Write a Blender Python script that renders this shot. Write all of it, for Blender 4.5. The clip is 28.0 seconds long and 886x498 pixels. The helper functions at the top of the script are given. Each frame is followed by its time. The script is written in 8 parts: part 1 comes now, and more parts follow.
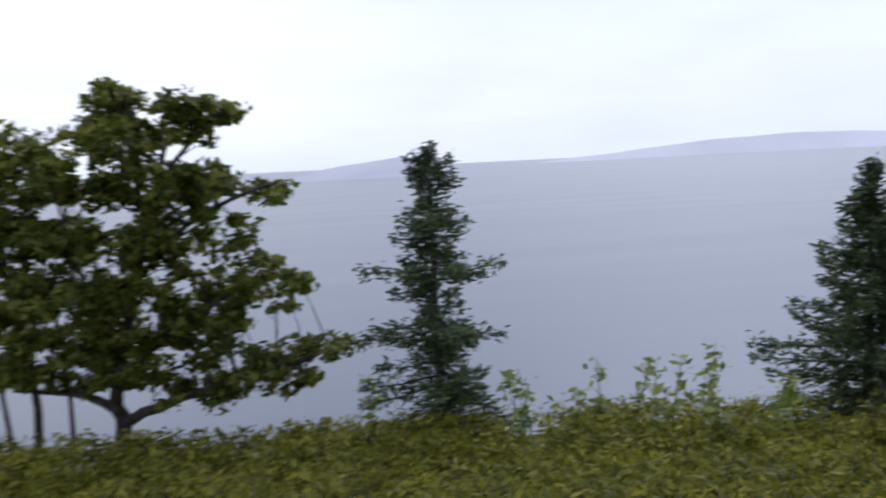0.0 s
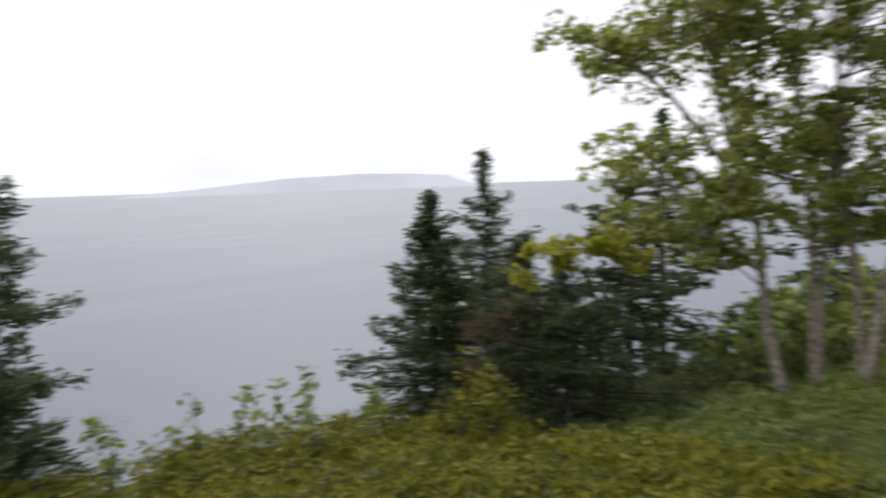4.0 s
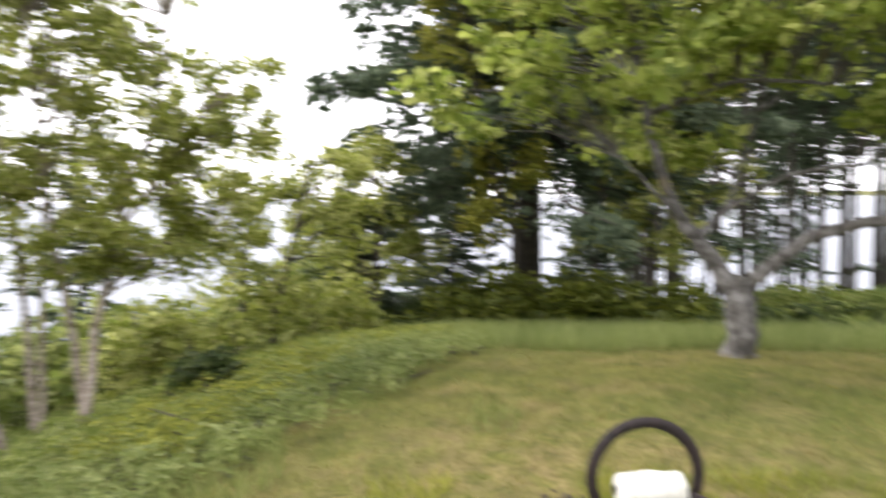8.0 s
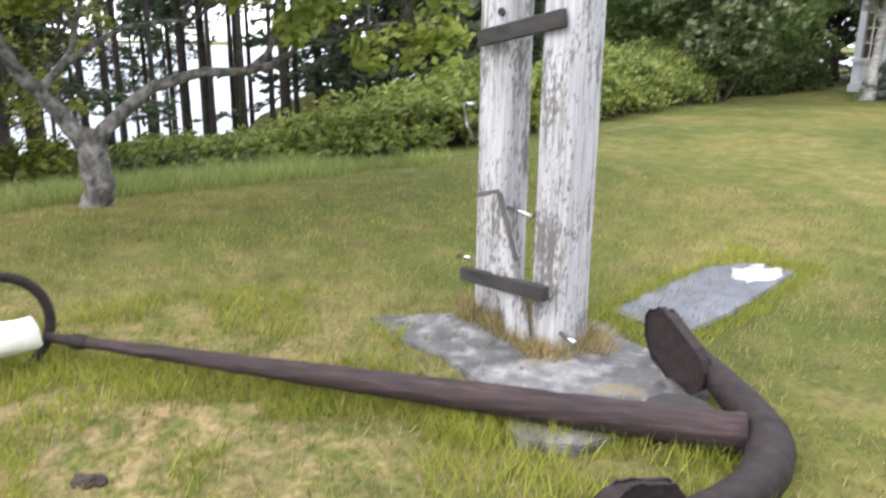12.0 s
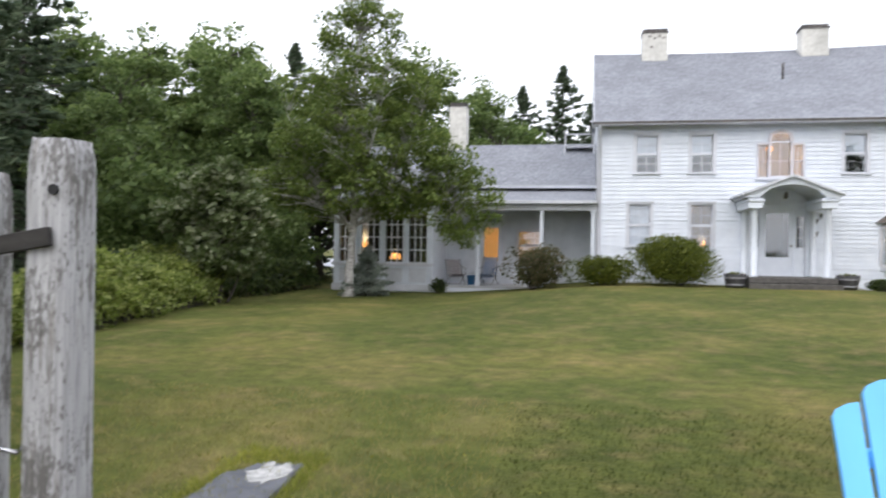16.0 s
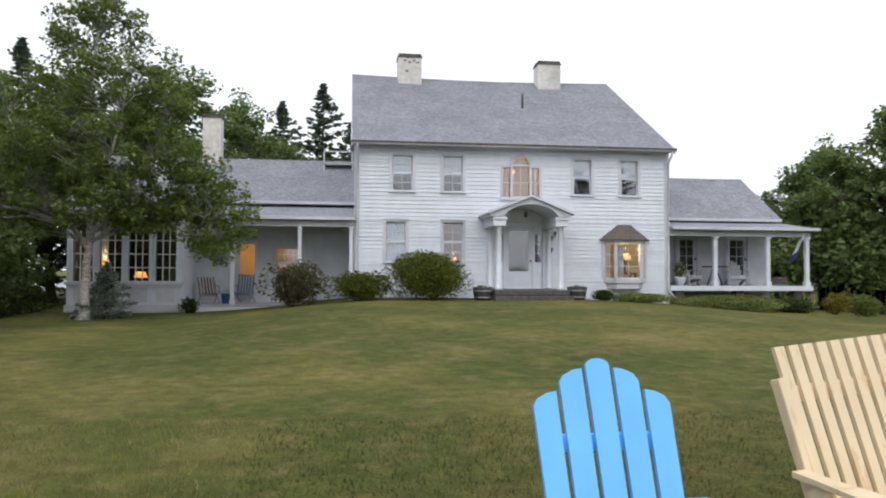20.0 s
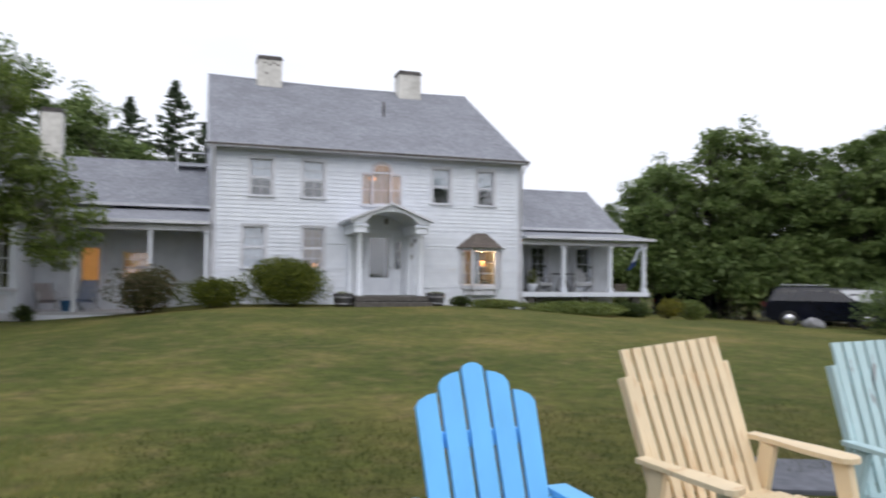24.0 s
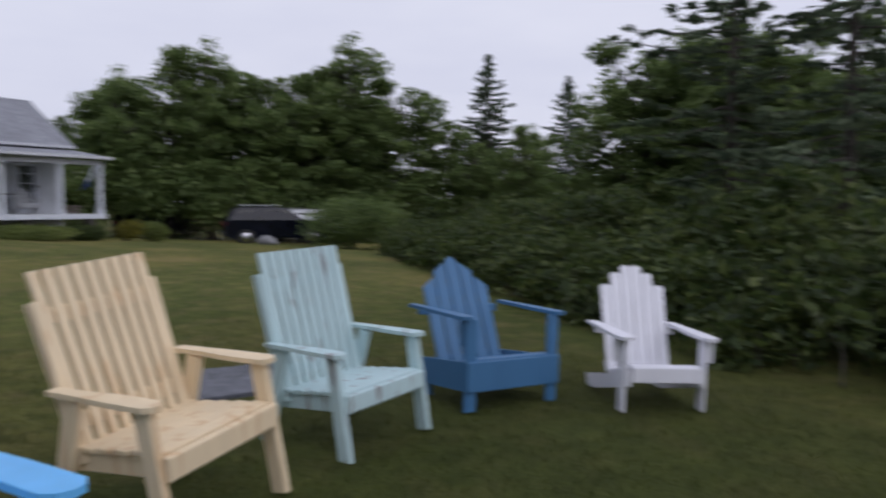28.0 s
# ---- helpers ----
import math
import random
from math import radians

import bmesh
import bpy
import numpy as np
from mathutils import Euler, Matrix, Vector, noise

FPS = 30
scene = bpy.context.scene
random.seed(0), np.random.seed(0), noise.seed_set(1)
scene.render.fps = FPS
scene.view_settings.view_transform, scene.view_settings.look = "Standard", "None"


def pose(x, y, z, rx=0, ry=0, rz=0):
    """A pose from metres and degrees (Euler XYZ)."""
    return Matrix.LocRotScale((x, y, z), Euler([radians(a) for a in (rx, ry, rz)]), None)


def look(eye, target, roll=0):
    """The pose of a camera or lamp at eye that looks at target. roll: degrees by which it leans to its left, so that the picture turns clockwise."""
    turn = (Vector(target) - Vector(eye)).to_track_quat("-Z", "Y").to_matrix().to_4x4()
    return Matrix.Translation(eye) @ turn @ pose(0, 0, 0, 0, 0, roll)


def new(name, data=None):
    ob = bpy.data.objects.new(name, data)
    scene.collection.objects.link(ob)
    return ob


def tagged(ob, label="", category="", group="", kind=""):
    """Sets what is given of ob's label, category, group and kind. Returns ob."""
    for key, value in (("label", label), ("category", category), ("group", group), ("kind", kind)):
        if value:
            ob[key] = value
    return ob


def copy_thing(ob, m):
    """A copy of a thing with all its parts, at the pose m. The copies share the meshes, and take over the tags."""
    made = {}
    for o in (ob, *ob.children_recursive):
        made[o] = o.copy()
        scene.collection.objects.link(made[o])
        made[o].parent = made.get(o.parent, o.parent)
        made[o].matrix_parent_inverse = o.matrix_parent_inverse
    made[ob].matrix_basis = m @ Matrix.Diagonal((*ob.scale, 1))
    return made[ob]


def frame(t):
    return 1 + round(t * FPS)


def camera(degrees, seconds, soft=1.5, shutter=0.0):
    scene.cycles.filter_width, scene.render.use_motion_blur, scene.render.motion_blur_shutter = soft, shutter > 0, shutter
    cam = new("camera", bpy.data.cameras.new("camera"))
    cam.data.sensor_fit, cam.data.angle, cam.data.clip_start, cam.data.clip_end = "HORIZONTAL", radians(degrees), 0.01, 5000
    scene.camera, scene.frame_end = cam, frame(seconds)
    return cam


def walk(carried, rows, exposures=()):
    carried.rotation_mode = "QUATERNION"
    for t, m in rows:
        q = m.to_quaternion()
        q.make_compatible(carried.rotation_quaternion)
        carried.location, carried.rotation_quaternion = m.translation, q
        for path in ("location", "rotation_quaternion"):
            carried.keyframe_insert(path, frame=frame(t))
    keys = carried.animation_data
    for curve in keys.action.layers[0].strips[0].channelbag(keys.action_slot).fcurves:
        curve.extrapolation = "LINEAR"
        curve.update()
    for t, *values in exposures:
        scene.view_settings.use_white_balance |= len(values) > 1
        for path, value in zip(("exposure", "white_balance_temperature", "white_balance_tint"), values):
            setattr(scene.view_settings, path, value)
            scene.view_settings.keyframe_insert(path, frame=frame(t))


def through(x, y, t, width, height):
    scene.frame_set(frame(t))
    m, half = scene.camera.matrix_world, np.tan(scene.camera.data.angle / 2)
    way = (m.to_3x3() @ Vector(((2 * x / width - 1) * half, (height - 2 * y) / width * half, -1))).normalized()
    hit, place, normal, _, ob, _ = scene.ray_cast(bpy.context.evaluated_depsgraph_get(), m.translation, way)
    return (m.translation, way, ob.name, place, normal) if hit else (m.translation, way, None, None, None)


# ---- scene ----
cam = camera(61.8, 28.0, 2.0, 1.0)
PATH = [
    (0, (-0.593, -25.169, 0.898), (-0.753, -27.149, 0.666), -2.8),
    (0.5, (-0.659, -25.302, 0.855), (-0.947, -27.269, 0.637), -2.4),
    (1, (-0.716, -25.292, 0.94), (-1.085, -27.242, 0.693), -1.9),
    (1.5, (-0.74, -25.326, 0.895), (-1.247, -27.25, 0.697), -0.3),
    (2, (-0.726, -25.294, 0.898), (-1.318, -27.197, 0.727), -0.6),
    (2.5, (-0.784, -25.281, 0.899), (-1.393, -27.177, 0.716), -1.4),
    (4.5, (-0.495, -25.151, 0.814), (-1.884, -26.58, 0.64), -1.7),
    (5, (-0.67, -25.161, 0.85), (-2.205, -26.43, 0.664), -1.9),
    (5.5, (-0.712, -25.146, 0.891), (-2.329, -26.308, 0.701), -2.3),
    (6, (-0.741, -25.022, 0.879), (-2.454, -26.049, 0.775), -1.1),
    (6.5, (-0.866, -24.851, 0.885), (-2.69, -25.666, 0.813), -0.7),
    (7, (-0.814, -24.687, 0.997), (-2.736, -25.237, 0.928), -0.4),
    (7.5, (-0.865, -24.608, 0.927), (-2.823, -25.006, 0.843), -0.8),
    (8, (-0.815, -24.629, 0.922), (-2.807, -24.728, 0.78), -0.8),
    (8.5, (-0.805, -24.68, 0.905), (-2.782, -24.452, 0.711), -2.1),
    (9, (-0.763, -24.667, 0.889), (-2.682, -24.175, 0.613), -2.3),
    (9.5, (-0.689, -24.692, 0.904), (-2.513, -23.952, 0.55), -1.5),
    (10, (-0.641, -24.664, 0.893), (-2.356, -23.727, 0.465), -1.2),
    (10.5, (-0.488, -24.622, 0.918), (-2.11, -23.548, 0.454), -0.3),
    (11, (-0.42, -24.591, 0.924), (-1.949, -23.41, 0.405), 0.2),
    (11.5, (-0.382, -24.571, 0.934), (-1.827, -23.314, 0.358), 0.5),
    (13.5, (-0.418, -24.494, 1.011), (-1.724, -22.993, 0.809), 0.5),
    (14, (-0.438, -24.498, 1.023), (-1.615, -22.885, 0.908), 0.5),
    (14.5, (-0.413, -24.466, 1.028), (-1.361, -22.706, 0.966), 0.7),
    (15, (-0.388, -24.47, 1.028), (-1.121, -22.609, 1.004), 0.7),
    (15.5, (-0.355, -24.471, 1.041), (-0.849, -22.533, 1.013), 0.6),
    (16, (-0.322, -24.59, 1.02), (-0.702, -22.627, 1.026), 0.9),
    (16.5, (-0.271, -24.535, 1.03), (-0.557, -22.555, 1.058), 1.1),
    (17, (-0.261, -24.444, 0.95), (-0.401, -22.449, 0.973), 1.3),
    (17.5, (-0.249, -24.495, 0.954), (-0.227, -22.495, 0.979), 2.2),
    (18, (-0.148, -24.243, 0.932), (-0.048, -22.247, 1.012), 1.1),
    (18.5, (-0.053, -24.058, 0.907), (0.089, -22.065, 1.012), 0.9),
    (19, (-0.049, -24.105, 0.911), (0.138, -22.118, 1.042), 0.8),
    (19.5, (-0.068, -24.172, 0.916), (0.13, -22.183, 0.982), 0.9),
    (20, (-0.152, -24.479, 0.96), (0.097, -22.496, 1.022), 0.3),
    (20.5, (-0.14, -24.404, 0.951), (0.122, -22.421, 1.006), 0.5),
    (21, (-0.186, -24.394, 0.955), (0.191, -22.43, 1.0), 0.0),
    (21.5, (-0.213, -24.415, 0.961), (0.226, -22.465, 1.03), 0.2),
    (23.5, (-0.101, -24.831, 0.899), (0.401, -22.897, 0.971), 0.5),
    (24, (-0.311, -24.678, 0.985), (0.313, -22.779, 1.065), 0.5),
    (24.5, (-0.293, -24.616, 0.982), (0.484, -22.774, 1.032), 1.2),
    (25, (-0.257, -24.567, 0.957), (0.68, -22.8, 0.931), 1.7),
    (25.5, (-0.235, -24.556, 0.94), (0.82, -22.859, 0.852), 2.2),
    (26, (-0.226, -24.571, 0.934), (0.948, -22.957, 0.807), 2.5),
    (26.5, (-0.163, -24.621, 0.945), (1.098, -23.075, 0.812), 3.3),
    (27, (-0.103, -24.724, 0.939), (1.238, -23.243, 0.847), 3.3),
    (27.5, (-0.014, -24.642, 0.929), (1.502, -23.341, 0.835), 1.1),
    (28, (-0.049, -24.659, 0.941), (1.64, -23.595, 0.82), 0.3),
]
EXPOSURES = [(0, 0.14, 5720, 13), (1, -0.08, 5850, 12), (2.5, -0.08, 6150, 11), (4.5, 0.45, 6600, 10), (6, 0.85, 6750, 10), (8, 1.76, 6700, 12), (9, 1.93, 6420, 13), (10, 1.96, 6420, 12), (11, 1.85, 6400, 12), (14, 1.84, 6120, 9),
             (15.5, 1.06, 6250, 9), (17, 0.84, 6380, 9), (18.5, 0.7, 6380, 9), (20, 0.43, 6380, 9), (21.5, 0.4, 6350, 9), (24, 0.35, 6250, 10), (25, 0.25, 6250, 11), (26, -0.33, 5970, 15), (27, -0.5, 5970, 16), (28, -0.26, 6020, 16)]
walk(cam, [(t, look(eye, target, roll)) for t, eye, target, roll in PATH], EXPOSURES)

import functools

# ---- sky and sun: overcast evening ----
world = bpy.data.worlds.new("overcast_sky")
scene.world = world
world.use_nodes = True
wn = world.node_tree
wn.nodes.clear()
w_out = wn.nodes.new("ShaderNodeOutputWorld")
w_bg = wn.nodes.new("ShaderNodeBackground")
w_sky = wn.nodes.new("ShaderNodeTexSky")
w_sky.sky_type = "NISHITA"
w_sky.sun_disc = False
w_sky.sun_elevation, w_sky.sun_rotation = radians(38), radians(150)
w_sky.air_density, w_sky.dust_density = 1.0, 6.0
w_scale = wn.nodes.new("ShaderNodeVectorMath")
w_scale.operation = "SCALE"
w_scale.inputs["Scale"].default_value = 0.10
wn.links.new(w_sky.outputs["Color"], w_scale.inputs[0])
# the cloud layer: soft grey-white with slow swells
w_co = wn.nodes.new("ShaderNodeTexCoord")
w_map = wn.nodes.new("ShaderNodeMapping")
w_map.inputs["Scale"].default_value = (1.6, 1.6, 6.0)
w_noise = wn.nodes.new("ShaderNodeTexNoise")
w_noise.inputs["Scale"].default_value = 1.7
w_noise.inputs["Detail"].default_value = 4
w_ramp = wn.nodes.new("ShaderNodeValToRGB")
w_ramp.color_ramp.elements[0].position, w_ramp.color_ramp.elements[0].color = 0.3, (0.86, 0.87, 0.95, 1)
w_ramp.color_ramp.elements[1].position, w_ramp.color_ramp.elements[1].color = 0.75, (1.0, 1.0, 1.04, 1)
w_mix = wn.nodes.new("ShaderNodeMixRGB")
w_mix.inputs["Fac"].default_value = 0.9
wn.links.new(w_co.outputs["Generated"], w_map.inputs["Vector"])
wn.links.new(w_map.outputs["Vector"], w_noise.inputs["Vector"])
wn.links.new(w_noise.outputs["Fac"], w_ramp.inputs["Fac"])
wn.links.new(w_scale.outputs["Vector"], w_mix.inputs["Color1"])
wn.links.new(w_ramp.outputs["Color"], w_mix.inputs["Color2"])
wn.links.new(w_mix.outputs["Color"], w_bg.inputs["Color"])
w_bg.inputs["Strength"].default_value = 1.0
wn.links.new(w_bg.outputs["Background"], w_out.inputs["Surface"])

sun = new("sun", bpy.data.lights.new("sun", "SUN"))
sun.data.energy, sun.data.angle, sun.data.color = 0.7, radians(40), (1.0, 0.97, 0.93)
sun.matrix_world = look((-20, -40, 40), (0, 0, 0))

# ---- materials ----
def material(name, rough=0.8, metal=0.0):
    m = bpy.data.materials.new(name)
    m.use_nodes = True
    b = m.node_tree.nodes["Principled BSDF"]
    b.inputs["Roughness"].default_value = rough
    b.inputs["Metallic"].default_value = metal
    return m, m.node_tree, b


def link(tree, a, b):
    tree.links.new(a, b)


def node(tree, kind, **values):
    n = tree.nodes.new(kind)
    for key, value in values.items():
        n.inputs[key].default_value = value
    return n


def ramp(tree, source, stops):
    r = tree.nodes.new("ShaderNodeValToRGB")
    while len(r.color_ramp.elements) < len(stops):
        r.color_ramp.elements.new(0.5)
    for e, (p, c) in zip(r.color_ramp.elements, stops):
        e.position, e.color = p, (*c, 1)
    link(tree, source, r.inputs["Fac"])
    return r.outputs["Color"]


def mix(tree, fac, a, b, mode="MIX"):
    n = tree.nodes.new("ShaderNodeMixRGB")
    n.blend_type = mode
    for sock, v in ((n.inputs[0], fac), (n.inputs[1], a), (n.inputs[2], b)):
        if isinstance(v, (int, float)):
            sock.default_value = v
        elif isinstance(v, tuple):
            sock.default_value = (*v, 1)
        else:
            link(tree, v, sock)
    return n.outputs[0]


def coords(tree, scale=(1, 1, 1)):
    c = tree.nodes.new("ShaderNodeTexCoord")
    m = node(tree, "ShaderNodeMapping", Scale=scale)
    link(tree, c.outputs["Object"], m.inputs["Vector"])
    return m.outputs["Vector"]


def noisy(tree, scale, detail=4, stretch=(1, 1, 1)):
    n = node(tree, "ShaderNodeTexNoise", Scale=scale, Detail=detail)
    link(tree, coords(tree, stretch), n.inputs["Vector"])
    return n.outputs["Fac"]


def relief(tree, b, source, strength=0.3, distance=0.01):
    n = node(tree, "ShaderNodeBump", Strength=strength, Distance=distance)
    link(tree, source, n.inputs["Height"])
    link(tree, n.outputs["Normal"], b.inputs["Normal"])


def plain(name, dark, light, scale=6.0, rough=0.7, bump=0.2, metal=0.0, stretch=(1, 1, 1), depth=0.01, stain=0.15):
    """A surface that varies between two colours at two scales, with fine relief."""
    m, t, b = material(name, rough, metal)
    fine = noisy(t, scale, 6, stretch)
    c = ramp(t, fine, [(0.3, dark), (0.7, light)])
    broad = noisy(t, scale * 0.12, 3)
    tone = ramp(t, broad, [(0.35, (1 - stain,) * 3), (0.65, (1, 1, 1))])
    c = mix(t, 1.0, c, tone, "MULTIPLY")
    info = t.nodes.new("ShaderNodeObjectInfo")
    each = ramp(t, info.outputs["Random"], [(0.0, (0.92,) * 3), (1.0, (1.0,) * 3)])
    c = mix(t, 1.0, c, each, "MULTIPLY")
    link(t, c, b.inputs["Base Color"])
    relief(t, b, fine, bump, depth)
    return m


def foliage(name, dark, mid, light, rough=0.55, sheen=0.35, clump=1.2, through=0.5):
    """Leaves: colour differs leaf by leaf and clump by clump; light passes through a little."""
    m, t, b = material(name, rough)
    geo = t.nodes.new("ShaderNodeNewGeometry")
    each = ramp(t, geo.outputs["Random Per Island"], [(0.0, dark), (0.5, mid), (1.0, light)])
    broad = ramp(t, noisy(t, clump, 3), [(0.3, (0.72, 0.76, 0.7)), (0.7, (1.12, 1.1, 1.0))])
    c = mix(t, 1.0, each, broad, "MULTIPLY")
    link(t, c, b.inputs["Base Color"])
    b.inputs["Specular IOR Level"].default_value = sheen
    thin = t.nodes.new("ShaderNodeBsdfTranslucent")
    link(t, c, thin.inputs["Color"])
    both = t.nodes.new("ShaderNodeMixShader")
    both.inputs[0].default_value = through
    link(t, b.outputs[0], both.inputs[1])
    link(t, thin.outputs[0], both.inputs[2])
    link(t, both.outputs[0], t.nodes["Material Output"].inputs["Surface"])
    return m


def painted_wood(name, colour, worn, wear=0.62, rough=0.5, streak=1.0):
    """Paint over wood, with grain showing through and rubbed spots."""
    m, t, b = material(name, rough)
    grain = noisy(t, 9, 6, (1, 1, 0.15))
    spots = noisy(t, 14, 6, (1, 1, streak))
    body = ramp(t, grain, [(0.3, tuple(v * 0.9 for v in colour)), (0.7, colour)])
    rub = ramp(t, spots, [(wear, (0, 0, 0)), (wear + 0.06, (1, 1, 1))])
    c = mix(t, rub, body, worn)
    link(t, c, b.inputs["Base Color"])
    relief(t, b, grain, 0.25, 0.004)
    return m


M_WHITE = plain("white_paint", (0.68, 0.715, 0.785), (0.76, 0.795, 0.86), 3.0, 0.55, 0.05, stain=0.05)
M_TRIM = plain("trim_paint", (0.6, 0.61, 0.66), (0.7, 0.71, 0.76), 5.0, 0.5, 0.1)
# house white, greyed in its colour for the shadow under the porch roofs
M_GREYWALL = plain("porch_shadow_white", (0.62, 0.65, 0.7), (0.73, 0.76, 0.81), 3.0, 0.6, 0.1)
M_CHIMNEY = plain("chimney_whitewash", (0.6, 0.58, 0.53), (0.78, 0.76, 0.71), 7.0, 0.85, 0.4, stain=0.25)
M_SOOT = plain("chimney_cap", (0.05, 0.05, 0.05), (0.16, 0.14, 0.13), 9.0, 0.9, 0.4)
M_DARK = plain("hole_shade", (0.015, 0.015, 0.017), (0.03, 0.03, 0.03), 4.0, 0.9, 0.1)
M_STEP = plain("step_stone", (0.07, 0.065, 0.06), (0.13, 0.12, 0.11), 9.0, 0.85, 0.4)
M_BAYROOF = plain("weathered_cedar", (0.09, 0.075, 0.065), (0.18, 0.15, 0.13), 14.0, 0.9, 0.5)
M_INNER = plain("warm_plaster", (0.55, 0.42, 0.27), (0.68, 0.54, 0.36), 2.0, 0.8, 0.05)
M_FLOORWOOD = plain("porch_floor_paint", (0.42, 0.43, 0.45), (0.55, 0.56, 0.58), 8.0, 0.6, 0.15, stretch=(0.2, 1, 1))
M_BARK = plain("grey_bark", (0.035, 0.032, 0.028), (0.19, 0.178, 0.163), 22.0, 0.95, 1.0, depth=0.04, stretch=(1, 1, 0.45), stain=0.35)
M_DARKBARK = plain("dark_bark", (0.035, 0.03, 0.026), (0.11, 0.095, 0.08), 14.0, 0.95, 0.9, depth=0.02)
M_YARDBARK = plain("white_birch_bark", (0.22, 0.21, 0.2), (0.62, 0.6, 0.58), 9.0, 0.85, 0.5, stretch=(1, 1, 2.5))
M_BIRCHBARK = plain("pale_birch_bark", (0.16, 0.12, 0.09), (0.52, 0.45, 0.38), 11.0, 0.85, 0.5, stretch=(1, 1, 2.5))
M_RUST = plain("rusted_iron", (0.007, 0.0045, 0.004), (0.03, 0.017, 0.016), 22.0, 0.75, 0.9, 0.15, depth=0.01, stain=0.3)
M_SLATE = plain("smooth_blue_grey_stone", (0.1, 0.107, 0.128), (0.175, 0.182, 0.21), 9.0, 0.7, 0.3, stain=0.3)


def shank_material():
    """Pitted iron, its rust drawn out in long scales along the bar."""
    m, t, b = material("scaled_rust", 0.78, 0.0)
    co = t.nodes.new("ShaderNodeTexCoord")
    mp = t.nodes.new("ShaderNodeMapping")
    mp.vector_type = "TEXTURE"
    mp.inputs["Rotation"].default_value = (0, 0, radians(34.6))
    mp.inputs["Scale"].default_value = (9, 1, 1)
    link(t, co.outputs["Object"], mp.inputs["Vector"])
    n = node(t, "ShaderNodeTexNoise", Scale=55.0, Detail=7.0)
    link(t, mp.outputs["Vector"], n.inputs["Vector"])
    c = ramp(t, n.outputs["Fac"], [(0.3, (0.009, 0.0055, 0.0055)), (0.55, (0.032, 0.017, 0.017)), (0.75, (0.075, 0.042, 0.04))])
    c = mix(t, 1.0, c, ramp(t, noisy(t, 3.0, 4), [(0.3, (0.7,) * 3), (0.7, (1.1,) * 3)]), "MULTIPLY")
    link(t, c, b.inputs["Base Color"])
    relief(t, b, n.outputs["Fac"], 1.0, 0.012)
    return m


M_SHANK = shank_material()
M_STONE = plain("grey_slab", (0.07, 0.07, 0.074), (0.17, 0.166, 0.166), 7.0, 0.8, 0.5, stain=0.35)


def lichen(mat):
    """Pale lichen blotches and dry moss over the stone."""
    t = mat.node_tree
    b = t.nodes["Principled BSDF"]
    old = b.inputs["Base Color"].links[0].from_socket
    c = mix(t, ramp(t, noisy(t, 11, 10), [(0.46, (0, 0, 0)), (0.74, (0.7, 0.7, 0.7))]), old, (0.36, 0.35, 0.345))
    c = mix(t, ramp(t, noisy(t, 3.1, 8, (1, 1.4, 1)), [(0.6, (0, 0, 0)), (0.7, (0.8, 0.8, 0.8))]), c, (0.17, 0.14, 0.08))
    link(t, c, b.inputs["Base Color"])


lichen(M_STONE)
lichen(M_BARK)
M_FLOAT = plain("foam_float", (0.68, 0.67, 0.6), (0.85, 0.84, 0.78), 30.0, 0.8, 0.5)
M_TAN = painted_wood("bare_pine", (0.8, 0.65, 0.43), (0.68, 0.5, 0.3), 0.58, 0.6, 0.06)
M_AQUA = painted_wood("worn_aqua_paint", (0.5, 0.66, 0.68), (0.27, 0.27, 0.28), 0.6, 0.6, 0.15)
M_BLUE = painted_wood("sky_blue_paint", (0.15, 0.5, 0.92), (0.22, 0.55, 0.92), 0.9, 0.45)
M_NAVY = painted_wood("denim_blue_paint", (0.055, 0.165, 0.33), (0.12, 0.22, 0.36), 0.72, 0.5)
M_WHITECHAIR = painted_wood("white_chair_paint", (0.78, 0.78, 0.84), (0.62, 0.62, 0.66), 0.72, 0.5)
M_CAR = plain("black_car_paint", (0.004, 0.005, 0.012), (0.008, 0.01, 0.02), 3.0, 0.16, 0.0)
M_CAR.node_tree.nodes["Principled BSDF"].inputs["Specular IOR Level"].default_value = 0.28
M_TYRE = plain("tyre_rubber", (0.012, 0.012, 0.012), (0.025, 0.025, 0.025), 20.0, 0.9, 0.2)
M_CHROME = plain("bright_metal", (0.5, 0.5, 0.52), (0.65, 0.65, 0.67), 8.0, 0.25, 0.05, 1.0)
M_DIRT = plain("bare_dirt", (0.10, 0.07, 0.045), (0.2, 0.14, 0.09), 14.0, 0.95, 0.6)

M_OAK = foliage("oak_leaves", (0.062, 0.085, 0.014), (0.14, 0.168, 0.026), (0.285, 0.285, 0.065))
M_BIRCH = foliage("birch_leaves", (0.16, 0.2, 0.034), (0.33, 0.365, 0.08), (0.6, 0.6, 0.27), through=0.66)
M_OLIVE = foliage("olive_leaves", (0.14, 0.16, 0.026), (0.27, 0.275, 0.045), (0.42, 0.4, 0.09), through=0.6)
M_APPLE = foliage("apple_leaves", (0.15, 0.21, 0.036), (0.325, 0.39, 0.085), (0.53, 0.56, 0.2), through=0.65)
M_PALELEAF = foliage("pale_viburnum_leaves", (0.08, 0.115, 0.04), (0.14, 0.185, 0.07), (0.36, 0.38, 0.27))
M_YELLOWLEAF = foliage("yellow_green_leaves", (0.2, 0.22, 0.02), (0.36, 0.37, 0.04), (0.55, 0.53, 0.12), through=0.6)
M_YARD = foliage("yard_birch_leaves", (0.085, 0.13, 0.03), (0.155, 0.21, 0.052), (0.255, 0.305, 0.1))
